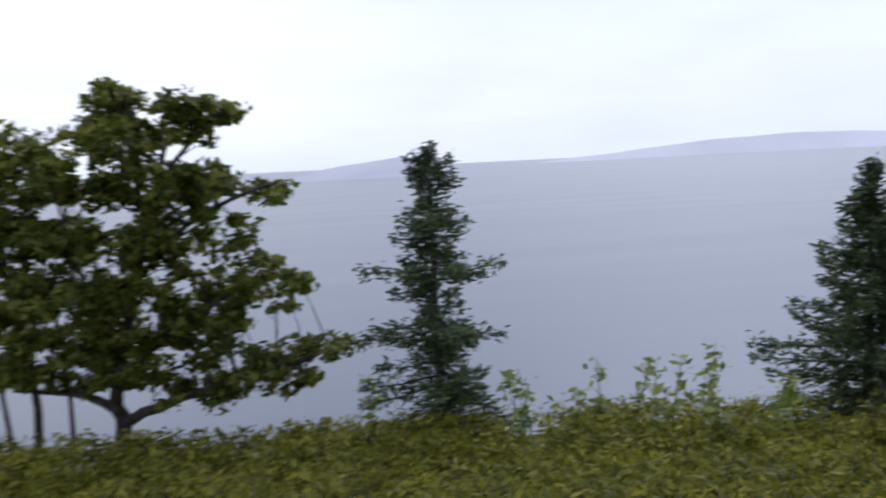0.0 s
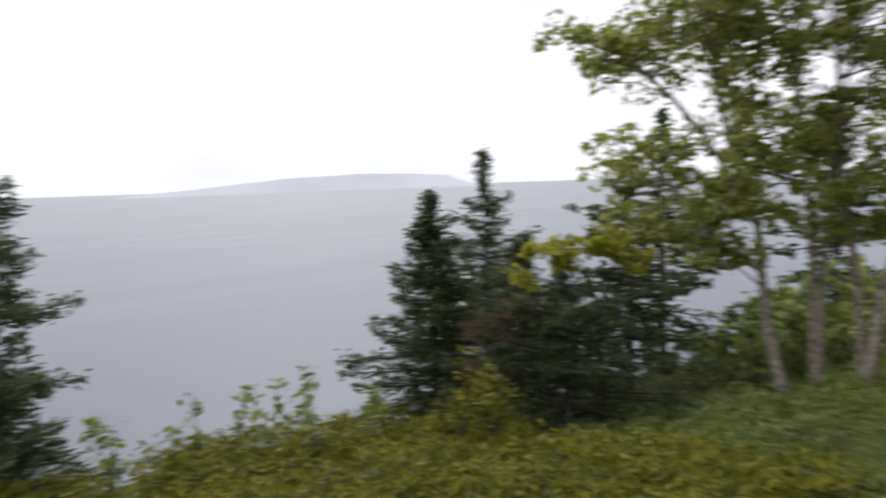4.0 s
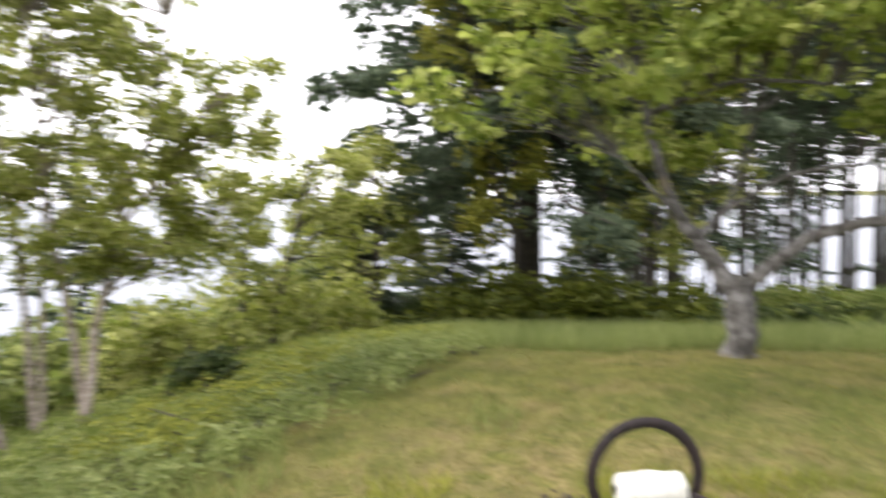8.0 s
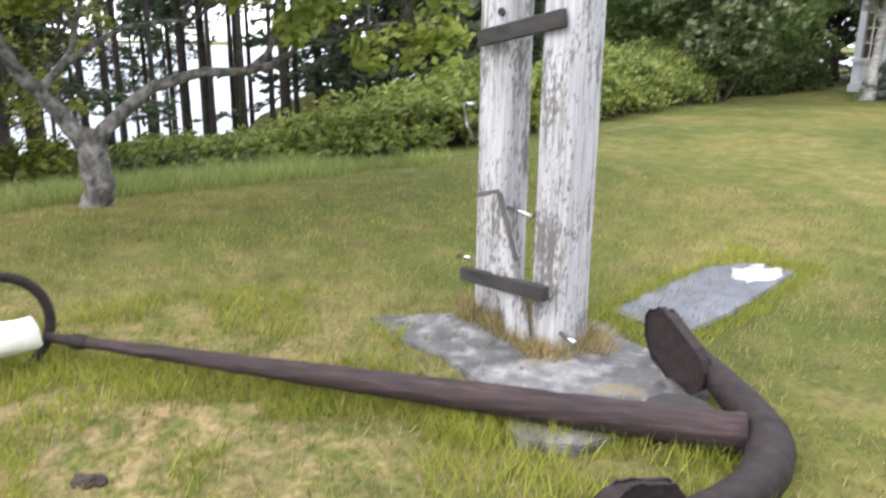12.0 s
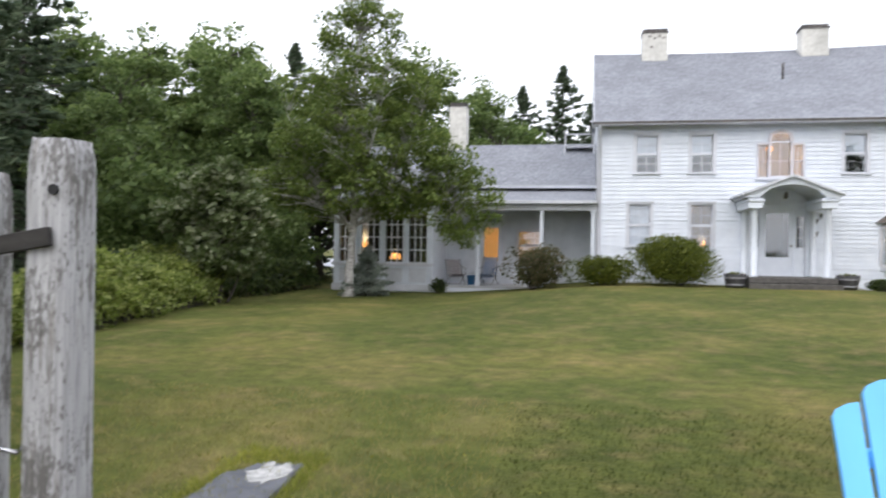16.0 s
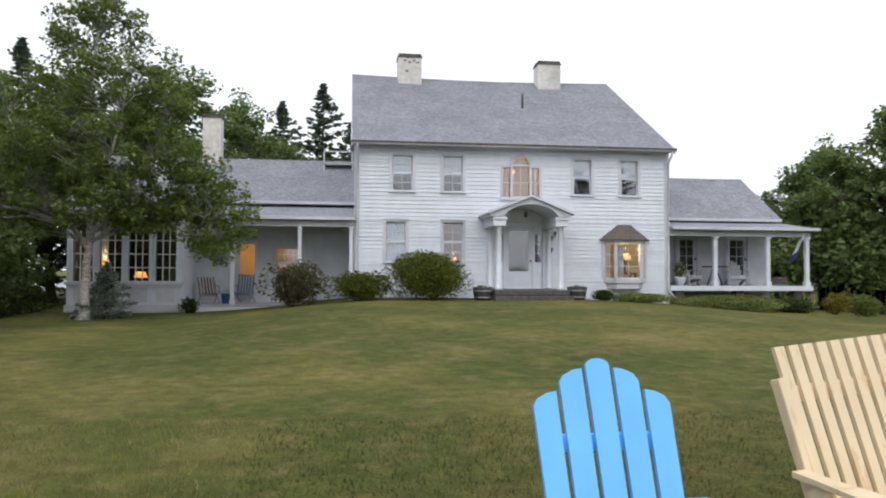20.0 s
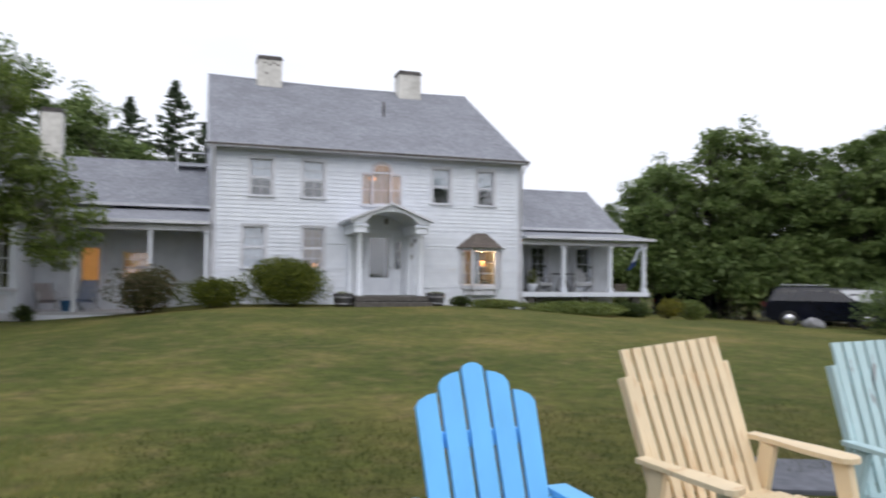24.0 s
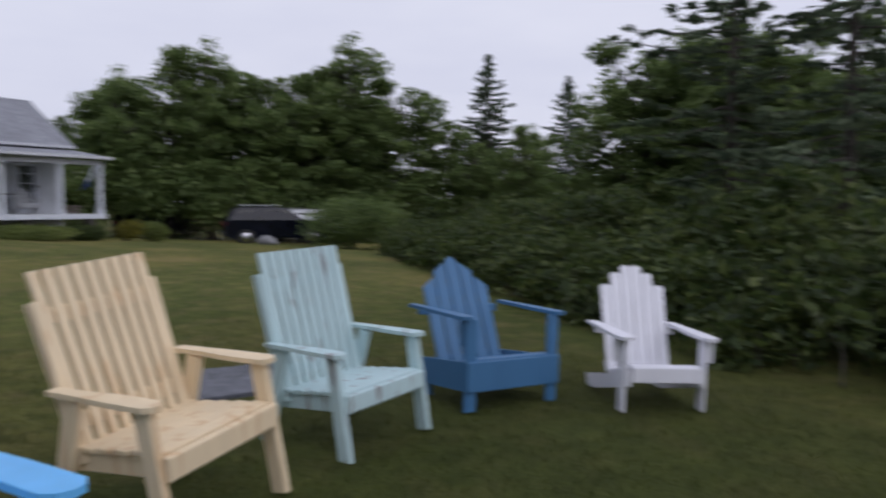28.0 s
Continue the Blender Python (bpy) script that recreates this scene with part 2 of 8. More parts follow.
M_SPRUCE = foliage("spruce_needles", (0.058, 0.088, 0.056), (0.112, 0.152, 0.097), (0.195, 0.24, 0.155))
M_NEARSPRUCE = foliage("young_spruce_needles", (0.052, 0.082, 0.04), (0.112, 0.152, 0.075), (0.215, 0.26, 0.14), clump=2.5, through=0.55)
M_BLUESPRUCE = foliage("blue_spruce_needles", (0.23, 0.265, 0.25), (0.35, 0.395, 0.375), (0.48, 0.52, 0.5))
M_FOREST = foliage("forest_leaves", (0.085, 0.13, 0.043), (0.153, 0.216, 0.07), (0.245, 0.31, 0.122), clump=0.35)
M_HEDGE = foliage("hedge_leaves", (0.115, 0.16, 0.036), (0.24, 0.295, 0.07), (0.44, 0.47, 0.19), through=0.6)
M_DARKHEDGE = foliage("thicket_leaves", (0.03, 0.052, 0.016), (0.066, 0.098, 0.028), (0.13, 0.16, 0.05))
M_BANK = foliage("bank_weeds", (0.095, 0.108, 0.01), (0.215, 0.215, 0.019), (0.37, 0.34, 0.048), clump=1.6)
M_SHRUB = foliage("rounded_shrub", (0.065, 0.09, 0.014), (0.125, 0.15, 0.022), (0.21, 0.23, 0.04))
M_RHODO = foliage("bronze_shrub", (0.06, 0.075, 0.03), (0.125, 0.125, 0.06), (0.23, 0.18, 0.12), clump=3.0)
M_JUNIPER = foliage("low_juniper", (0.09, 0.125, 0.035), (0.17, 0.21, 0.06), (0.27, 0.31, 0.1))
M_YELLOW = foliage("golden_shrub", (0.12, 0.13, 0.02), (0.22, 0.21, 0.03), (0.34, 0.29, 0.05))
M_GRASS = foliage("grass_blades", (0.14, 0.165, 0.04), (0.27, 0.255, 0.08), (0.44, 0.35, 0.18), clump=2.5)
M_STRAW = foliage("straw", (0.2, 0.16, 0.07), (0.38, 0.3, 0.15), (0.55, 0.45, 0.26), clump=3.0)
M_TUFT = foliage("bright_grass_tufts", (0.17, 0.2, 0.03), (0.29, 0.32, 0.05), (0.43, 0.42, 0.1), clump=2.0)
# blades on the chairs' side, darkened along with the painted shade
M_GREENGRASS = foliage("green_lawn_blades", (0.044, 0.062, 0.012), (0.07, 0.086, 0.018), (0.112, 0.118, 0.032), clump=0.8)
M_TALLGRASS = foliage("tall_grass", (0.155, 0.2, 0.055), (0.26, 0.31, 0.1), (0.42, 0.45, 0.2), clump=0.8)
M_RUSTBUSH = foliage("dead_brown_branch", (0.14, 0.095, 0.07), (0.22, 0.15, 0.11), (0.32, 0.23, 0.17))


def glass_material(name, tint, rough=0.02, mirror=0.17):
    """A thin pane: mostly clear, with a share of plain mirror."""
    m, t, b = material(name, rough)
    see = t.nodes.new("ShaderNodeBsdfTransparent")
    see.inputs["Color"].default_value = (*tint, 1)
    gloss = t.nodes.new("ShaderNodeBsdfGlossy")
    gloss.inputs["Roughness"].default_value = rough
    both = t.nodes.new("ShaderNodeMixShader")
    both.inputs[0].default_value = mirror
    link(t, see.outputs[0], both.inputs[1])
    link(t, gloss.outputs[0], both.inputs[2])
    link(t, both.outputs[0], t.nodes["Material Output"].inputs["Surface"])
    return m


M_PANE = glass_material("window_glass", (0.88, 0.92, 0.96), 0.02, 0.14)
M_CARGLASS = glass_material("tinted_glass", (0.04, 0.04, 0.05), 0.03, 0.045)


def glow(name, colour, strength):
    m, t, b = material(name, 0.6)
    b.inputs["Base Color"].default_value = (*colour, 1)
    b.inputs["Emission Color"].default_value = (*colour, 1)
    b.inputs["Emission Strength"].default_value = strength
    return m


M_SHADE = glow("lit_lampshade", (1.0, 0.4, 0.1), 1.15)


def lawn_material():
    m, t, b = material("lawn", 0.95)
    b.inputs["Specular IOR Level"].default_value = 0.15
    broad = noisy(t, 0.22, 5)
    fine = noisy(t, 5, 8)
    tuft = noisy(t, 34, 5)
    c = ramp(t, broad, [(0.34, (0.075, 0.094, 0.022)), (0.5, (0.102, 0.118, 0.029)), (0.62, (0.158, 0.15, 0.044)), (0.72, (0.22, 0.187, 0.07))])
    dry = ramp(t, noisy(t, 0.9, 9), [(0.52, (0, 0, 0)), (0.74, (0.36, 0.36, 0.36))])
    c = mix(t, dry, c, (0.25, 0.195, 0.085))
    # worn, strawy ground round the anchor
    co = t.nodes.new("ShaderNodeTexCoord")
    far = t.nodes.new("ShaderNodeVectorMath")
    far.operation = "DISTANCE"
    far.inputs[1].default_value = (-2.9, -24.1, -0.5)
    link(t, co.outputs["Object"], far.inputs[0])
    near = node(t, "ShaderNodeMapRange")
    near.inputs["From Min"].default_value, near.inputs["From Max"].default_value = 2.6, 0.6
    near.inputs["To Min"].default_value, near.inputs["To Max"].default_value = 0.0, 0.52
    link(t, far.outputs["Value"], near.inputs["Value"])
    worn = t.nodes.new("ShaderNodeMath")
    worn.operation = "MULTIPLY"
    link(t, near.outputs["Result"], worn.inputs[0])
    link(t, ramp(t, noisy(t, 8.5, 8), [(0.36, (0, 0, 0)), (0.64, (1, 1, 1))]), worn.inputs[1])
    c = mix(t, worn.outputs[0], c, (0.42, 0.285, 0.19))
    patch = ramp(t, noisy(t, 2.6, 7), [(0.5, (0, 0, 0)), (0.72, (0.3, 0.3, 0.3))])
    c = mix(t, patch, c, (0.32, 0.21, 0.13))
    # greener turf round the chairs, with the shade there painted into its colour
    chair_shade = t.nodes.new("ShaderNodeVectorMath")
    chair_shade.operation = "DISTANCE"
    chair_shade.inputs[1].default_value = (4.5, -23.0, -0.5)
    link(t, co.outputs["Object"], chair_shade.inputs[0])
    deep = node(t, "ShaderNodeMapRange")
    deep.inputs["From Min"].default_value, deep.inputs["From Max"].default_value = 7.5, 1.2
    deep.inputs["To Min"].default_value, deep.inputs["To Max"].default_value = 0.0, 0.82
    link(t, chair_shade.outputs["Value"], deep.inputs["Value"])
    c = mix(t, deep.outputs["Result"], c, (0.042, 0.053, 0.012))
    v = ramp(t, fine, [(0.25, (0.62, 0.66, 0.6)), (0.75, (1.2, 1.16, 1.1))])
    c = mix(t, 1.0, c, v, "MULTIPLY")
    w = ramp(t, tuft, [(0.25, (0.6, 0.6, 0.6)), (0.75, (1.25, 1.25, 1.2))])
    c = mix(t, 1.0, c, w, "MULTIPLY")
    link(t, c, b.inputs["Base Color"])
    relief(t, b, tuft, 0.7, 0.03)
    return m


def water_material():
    m, t, b = material("sea_water", 0.22)
    b.inputs["Base Color"].default_value = (0.08, 0.1, 0.135, 1)
    b.inputs["Specular IOR Level"].default_value = 0.6
    long = noisy(t, 0.02, 4, (1.0, 4.0, 1))
    link(t, ramp(t, long, [(0.35, (0.31,) * 3), (0.65, (0.335,) * 3)]), b.inputs["Roughness"])
    rip = noisy(t, 1.1, 6, (0.6, 1.6, 1))
    relief(t, b, rip, 0.012, 0.2)
    return m


def shingle_material():
    m, t, b = material("grey_shingles", 0.9)
    spots = noisy(t, 9, 4)
    broad = noisy(t, 0.7, 4)
    c = ramp(t, spots, [(0.3, (0.21, 0.22, 0.25)), (0.7, (0.36, 0.37, 0.41))])
    c = mix(t, 1.0, c, ramp(t, broad, [(0.3, (0.85,) * 3), (0.7, (1.05,) * 3)]), "MULTIPLY")
    geo = t.nodes.new("ShaderNodeNewGeometry")
    c = mix(t, 1.0, c, ramp(t, geo.outputs["Random Per Island"], [(0, (0.9,) * 3), (1, (1.06,) * 3)]), "MULTIPLY")
    link(t, c, b.inputs["Base Color"])
    relief(t, b, spots, 0.4, 0.01)
    return m


def post_material():
    """Old timber with weathered white paint: fine vertical checks, dark specks where it has flaked, greyer bare patches."""
    m, t, b = material("flaking_white_timber", 0.85)
    grain = noisy(t, 60, 8, (1, 1, 0.045))
    check = noisy(t, 34, 9, (1, 1, 0.11))
    speck = noisy(t, 75, 6, (1, 1, 0.4))
    broad = noisy(t, 4.5, 5, (1, 1, 0.5))
    paint = ramp(t, grain, [(0.3, (0.25, 0.247, 0.255)), (0.5, (0.37, 0.366, 0.375)), (0.7, (0.47, 0.466, 0.475))])
    wood = ramp(t, grain, [(0.3, (0.1, 0.095, 0.09)), (0.7, (0.28, 0.265, 0.255))])
    thin = mix(t, 0.45, check, broad)
    bare = ramp(t, thin, [(0.4, (1, 1, 1)), (0.49, (0, 0, 0))])
    dots = ramp(t, mix(t, 0.5, speck, broad), [(0.425, (0.8, 0.8, 0.8)), (0.485, (0, 0, 0))])
    c = mix(t, bare, paint, wood)
    c = mix(t, dots, c, (0.1, 0.095, 0.09))
    link(t, c, b.inputs["Base Color"])
    relief(t, b, mix(t, 0.5, grain, check), 0.7, 0.01)
    return m


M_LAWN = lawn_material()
M_SEA = water_material()
M_SHINGLE = shingle_material()
M_POST = post_material()
# haze of distance is mixed into both pale base colours
M_ISLE = plain("far_shore_haze_tint", (0.47, 0.48, 0.54), (0.52, 0.53, 0.59), 0.02, 1.0, 0.0)
M_HEADLAND = plain("farther_shore_haze_tint", (0.62, 0.63, 0.69), (0.66, 0.67, 0.73), 0.01, 1.0, 0.0)


# ---- mesh helpers ----
def part(name, bm, mat, parent=None, label=""):
    """Links a bmesh, or a ready mesh, as one object, under its thing."""
    if isinstance(bm, bmesh.types.BMesh):
        me = bpy.data.meshes.new(name)
        bm.to_mesh(me)
        bm.free()
        if mat:
            me.materials.append(mat)
    else:
        me = bm
    ob = new(name, me)
    if parent:
        ob.parent = parent
    if label:
        tagged(ob, label)
    return ob


def thing(name, m, label, category, group=""):
    ob = new(name)
    ob.matrix_world = m
    return tagged(ob, label, category, group)


def box(bm, x0, x1, y0, y1, z0, z1, m=None, bevel=0.0):
    v = [bm.verts.new((x, y, z)) for x in (x0, x1) for y in (y0, y1) for z in (z0, z1)]
    f = [bm.faces.new([v[i] for i in q]) for q in ((0, 1, 3, 2), (4, 6, 7, 5), (0, 4, 5, 1), (2, 3, 7, 6), (0, 2, 6, 4), (1, 5, 7, 3))]
    if bevel:
        e = list({e for face in f for e in face.edges})
        r = bmesh.ops.bevel(bm, geom=e, offset=bevel, segments=1, affect="EDGES")
        v = list({w for face in r["faces"] for w in face.verts} | {w for w in v if w.is_valid})
    if m is not None:
        for w in v:
            w.co = m @ w.co
    return bm


def boxes(*rows, bevel=0.0, m=None):
    bm = bmesh.new()
    for row in rows:
        box(bm, *row, m=m, bevel=bevel)
    return bm


def prism(outline, y0, y1, m=None, axis="y"):
    """An outline in x and z (or y and z), drawn out along the other axis."""
    bm = bmesh.new()
    put = (lambda a, b, d: (a, d, b)) if axis == "y" else ((lambda a, b, d: (d, a, b)) if axis == "x" else (lambda a, b, d: (a, b, d)))
    rings = [[bm.verts.new(put(a, b, d)) for a, b in outline] for d in (y0, y1)]
    n = len(outline)
    bm.faces.new(rings[0])
    bm.faces.new(rings[1][::-1])
    for i in range(n):
        bm.faces.new((rings[0][i], rings[1][i], rings[1][(i + 1) % n], rings[0][(i + 1) % n]))
    bmesh.ops.recalc_face_normals(bm, faces=bm.faces)
    if m is not None:
        bm.transform(m)
    return bm


def tube(bm, points, radii, sides=8, cap=True):
    """A tapered round limb along points."""
    pts = [Vector(p) for p in points]
    rings = []
    side = None
    for i, p in enumerate(pts):
        way = (pts[min(i + 1, len(pts) - 1)] - pts[max(i - 1, 0)]).normalized()
        if side is None:
            side = way.orthogonal().normalized()
        side = (side - way * side.dot(way)).normalized()
        up = way.cross(side)
        r = radii[i] if hasattr(radii, "__len__") else radii
        rings.append([bm.verts.new(p + (side * math.cos(a) + up * math.sin(a)) * r) for a in [k * math.tau / sides for k in range(sides)]])
    for a, b in zip(rings, rings[1:]):
        for k in range(sides):
            f = bm.faces.new((a[k], a[(k + 1) % sides], b[(k + 1) % sides], b[k]))
            f.smooth = True
    if cap:
        bm.faces.new(rings[0][::-1])
        bm.faces.new(rings[-1])
    return bm


def lathe(bm, profile, sides=14, m=None):
    rings = [[bm.verts.new((r * math.cos(k * math.tau / sides), r * math.sin(k * math.tau / sides), z)) for k in range(sides)] for r, z in profile]
    for a, b in zip(rings, rings[1:]):
        for k in range(sides):
            f = bm.faces.new((a[k], a[(k + 1) % sides], b[(k + 1) % sides], b[k]))
            f.smooth = True
    bm.faces.new(rings[0][::-1])
    bm.faces.new(rings[-1])
    if m is not None:
        for ring in rings:
            for v in ring:
                v.co = m @ v.co
    return bm


def quads(name, verts, mat, n=4):
    """A mesh of loose n-cornered leaves from an array of corners (count, n, 3)."""
    v = np.asarray(verts, np.float32).reshape(-1, 3)
    count = len(v) // n
    me = bpy.data.meshes.new(name)
    me.vertices.add(len(v))
    me.vertices.foreach_set("co", v.ravel())
    me.loops.add(len(v))
    me.loops.foreach_set("vertex_index", np.arange(len(v), dtype=np.int32))
    me.polygons.add(count)
    me.polygons.foreach_set("loop_start", np.arange(0, len(v), n, dtype=np.int32))
    me.update(calc_edges=True)
    me.materials.append(mat)
    return me


def leaf_quads(rng, centres, size, upward=0.4, narrow=0.55, spread=0.35):
    """Pointed leaves (kites) of varied size and turn at the centres."""
    n = len(centres)
    way = rng.normal(size=(n, 3))
    way[:, 2] = way[:, 2] * 0.6 - 0.15
    way /= np.linalg.norm(way, axis=1, keepdims=True)
    up = rng.normal(size=(n, 3))
    up[:, 2] += upward * 3
    side = np.cross(way, up)
    side /= np.linalg.norm(side, axis=1, keepdims=True) + 1e-9
    s = size * (1 + spread * rng.normal(size=(n, 1))).clip(0.4, 1.9)
    a, b = way * s * 0.5, side * s * 0.5 * narrow
    return np.stack([centres - a, centres + b + a * 0.1, centres + a, centres - b + a * 0.1], 1)


def blob_points(rng, n, centre, radii, hollow=0.5):
    d = rng.normal(size=(n, 3))
    d /= np.linalg.norm(d, axis=1, keepdims=True)
    r = rng.uniform(hollow, 1.0, size=(n, 1)) ** 0.6
    return np.asarray(centre) + d * r * np.asarray(radii)


# ---- ground, sea and distance ----
def smooth(a, b, v):
    s = min(max((v - a) / (b - a), 0.0), 1.0)
    return s * s * (3 - 2 * s)


def ground_height(x, y):
    z = -0.47 + 0.57 * smooth(-21, -3, y)
    z -= 0.46 * smooth(1.5, -5.5, x) * smooth(-16, -3, y)
    z -= 0.3 * smooth(6, 14, x) * smooth(-18, -4, y)
    z -= 0.9 * smooth(9, 32, x)
    z += 0.16 * math.exp(-((x + 6.0) / 2.2) ** 2 - ((y + 22.8) / 4) ** 2)
    sea = smooth(-24.5, -31, y) * 0.9 + max(0.0, -31 - y) * 0.62
    west = 0.35 * max(0.0, -13.2 - max(x, -22.0)) * smooth(-11, -15, y) + smooth(-6, -12, x) * smooth(-12, -20, y) * 0.55 + max(0.0, -22 - x) * 0.55 * smooth(500, 60, y)
    z -= max(sea, west) + 0.3 * min(sea, west) + 0.18 * smooth(-2.5, -5.5, x) * smooth(-27, -29.5, y)
    z += 0.03 * noise.noise((x * 0.35, y * 0.35, 0)) + 0.012 * noise.noise((x * 1.7, y * 1.7, 3))
    return max(z, -14.0)


SEA_LEVEL = -9.0


def stations(parts):
    out = []
    for a, b, step in parts:
        n = max(1, round((b - a) / step))
        out += [a + (b - a) * i / n for i in range(n)]
    return out + [parts[-1][1]]


def make_ground():
    xs = stations([(-4000, -400, 900), (-400, -60, 60), (-60, -20, 4), (-20, -8, 0.6), (-8, 8, 0.3), (8, 20, 0.6), (20, 60, 4), (60, 400, 60), (400, 4000, 900)])
    ys = stations([(-4000, -400, 900), (-400, -60, 60), (-60, -34, 3), (-34, -17, 0.3), (-17, 0, 0.6), (0, 12, 1.5), (12, 60, 4), (60, 400, 60), (400, 4000, 900)])
    verts = [(x, y, ground_height(x, y)) for y in ys for x in xs]
    w = len(xs)
    faces = [(j * w + i, j * w + i + 1, (j + 1) * w + i + 1, (j + 1) * w + i) for j in range(len(ys) - 1) for i in range(w - 1)]
    me = bpy.data.meshes.new("ground")
    me.from_pydata(verts, [], faces)
    me.polygons.foreach_set("use_smooth", [True] * len(faces))
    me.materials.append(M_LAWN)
    return tagged(new("ground", me), "mown lawn in patchy green and straw, falling to the shore", "lawn", kind="structure")


make_ground()
bm = bmesh.new()
bmesh.ops.create_grid(bm, x_segments=8, y_segments=8, size=4500)
bm.transform(pose(0, 0, SEA_LEVEL))
tagged(part("water", bm, M_SEA), "calm grey sea with faint wind streaks", "sea", kind="structure")


def far_shore(name, x0, x1, y, heights, label, mat):
    """A long low island far out, with a rounded back."""
    bm = bmesh.new()
    n = 60
    rows = []
    for i in range(n + 1):
        s = i / n
        x = x0 + (x1 - x0) * s
        k = s * (len(heights) - 1)
        a = int(min(k, len(heights) - 2))
        h = heights[a] + (heights[a + 1] - heights[a]) * (k - a) + 3 * noise.noise((x * 0.01, 0, 1))
        rows.append([bm.verts.new((x, y + d, SEA_LEVEL - 1 + h * c)) for d, c in ((-60, 0), (-20, 0.8), (30, 1.0), (120, 0))])
    for p, q in zip(rows, rows[1:]):
        for k in range(3):
            bm.faces.new((p[k], q[k], q[k + 1], p[k + 1]))
    tagged(part(name, bm, mat), label, "island", kind="structure")


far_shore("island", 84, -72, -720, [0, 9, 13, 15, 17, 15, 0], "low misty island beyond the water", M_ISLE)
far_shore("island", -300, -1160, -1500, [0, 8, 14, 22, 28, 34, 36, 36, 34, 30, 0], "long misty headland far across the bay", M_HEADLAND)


# ---- the house ----
def wall_pieces(x0, x1, z0, z1, openings):
    """Cells of a wall that leave the openings free: rows of (x0, x1, z0, z1)."""
    zs = sorted({z0, z1, *(v for o in openings for v in o[2:4] if z0 < v < z1)})
    out = []
    for a, b in zip(zs, zs[1:]):
        cuts = sorted((o[0], o[1]) for o in openings if o[2] < b - 1e-6 and o[3] > a + 1e-6)
        x = x0
        for p, q in cuts:
            if p > x:
                out.append((x, p, a, b))
            x = max(x, q)
        if x < x1:
            out.append((x, x1, a, b))
    return out


def wall(name, parent, x0, x1, z0, z1, openings, y, thick, mat):
    """A wall along x whose outer face lies at y, with its openings cut through."""
    xs = sorted({x0, x1, *(v for o in openings for v in o[:2] if x0 < v < x1)})
    zs = sorted({z0, z1, *(v for o in openings for v in o[2:] if z0 < v < z1)})
    def solid(i, j):
        if not (0 <= i < len(xs) - 1 and 0 <= j < len(zs) - 1):
            return False
        x, z = (xs[i] + xs[i + 1]) / 2, (zs[j] + zs[j + 1]) / 2
        return not any(o[0] < x < o[1] and o[2] < z < o[3] for o in openings)
    bm = bmesh.new()
    at = functools.lru_cache(None)(lambda i, j, k: bm.verts.new((xs[i], y + thick * k, zs[j])))
    for i in range(len(xs) - 1):
        for j in range(len(zs) - 1):
            if not solid(i, j):
                continue
            bm.faces.new([at(*q) for q in ((i, j, 0), (i + 1, j, 0), (i + 1, j + 1, 0), (i, j + 1, 0))])
            bm.faces.new([at(*q) for q in ((i, j, 1), (i, j + 1, 1), (i + 1, j + 1, 1), (i + 1, j, 1))])
            for di, dj, (p, q) in ((-1, 0, ((0, 0), (0, 1))), (1, 0, ((1, 1), (1, 0))), (0, -1, ((1, 0), (0, 0))), (0, 1, ((0, 1), (1, 1)))):
                if not solid(i + di, j + dj):
                    bm.faces.new([at(*v) for v in ((i + p[0], j + p[1], 0), (i + q[0], j + q[1], 0), (i + q[0], j + q[1], 1), (i + p[0], j + p[1], 1))])
    bmesh.ops.recalc_face_normals(bm, faces=bm.faces)
    return part(name, bm, mat, parent)


def clapboards(parent, x0, x1, z0, z1, openings, y, mat, course=0.135, turn=None):
    """Each course of lapped boards, broken at the openings; every run of board is a piece of its own."""
    z = z0
    while z < z1 - 0.02:
        top = min(z + course, z1)
        for a, b, c, d in wall_pieces(x0, x1, z, top, [o for o in openings if o[2] < top - 0.03 and o[3] > z + 0.03 and (o[2] <= z + 0.07 and o[3] >= top - 0.07)]):
            bm = bmesh.new()
            v = [bm.verts.new(p) for p in ((a, y - 0.03, c), (b, y - 0.03, c), (b, y - 0.006, d + 0.012), (a, y - 0.006, d + 0.012), (a, y, c), (b, y, c), (b, y, d + 0.012), (a, y, d + 0.012))]
            for q in ((0, 1, 2, 3), (1, 5, 6, 2), (4, 0, 3, 7), (5, 4, 7, 6), (4, 5, 1, 0), (3, 2, 6, 7)):
                bm.faces.new([v[i] for i in q])
            if turn is not None:
                bm.transform(turn)
            part("clapboard", bm, mat, parent)
        z = top


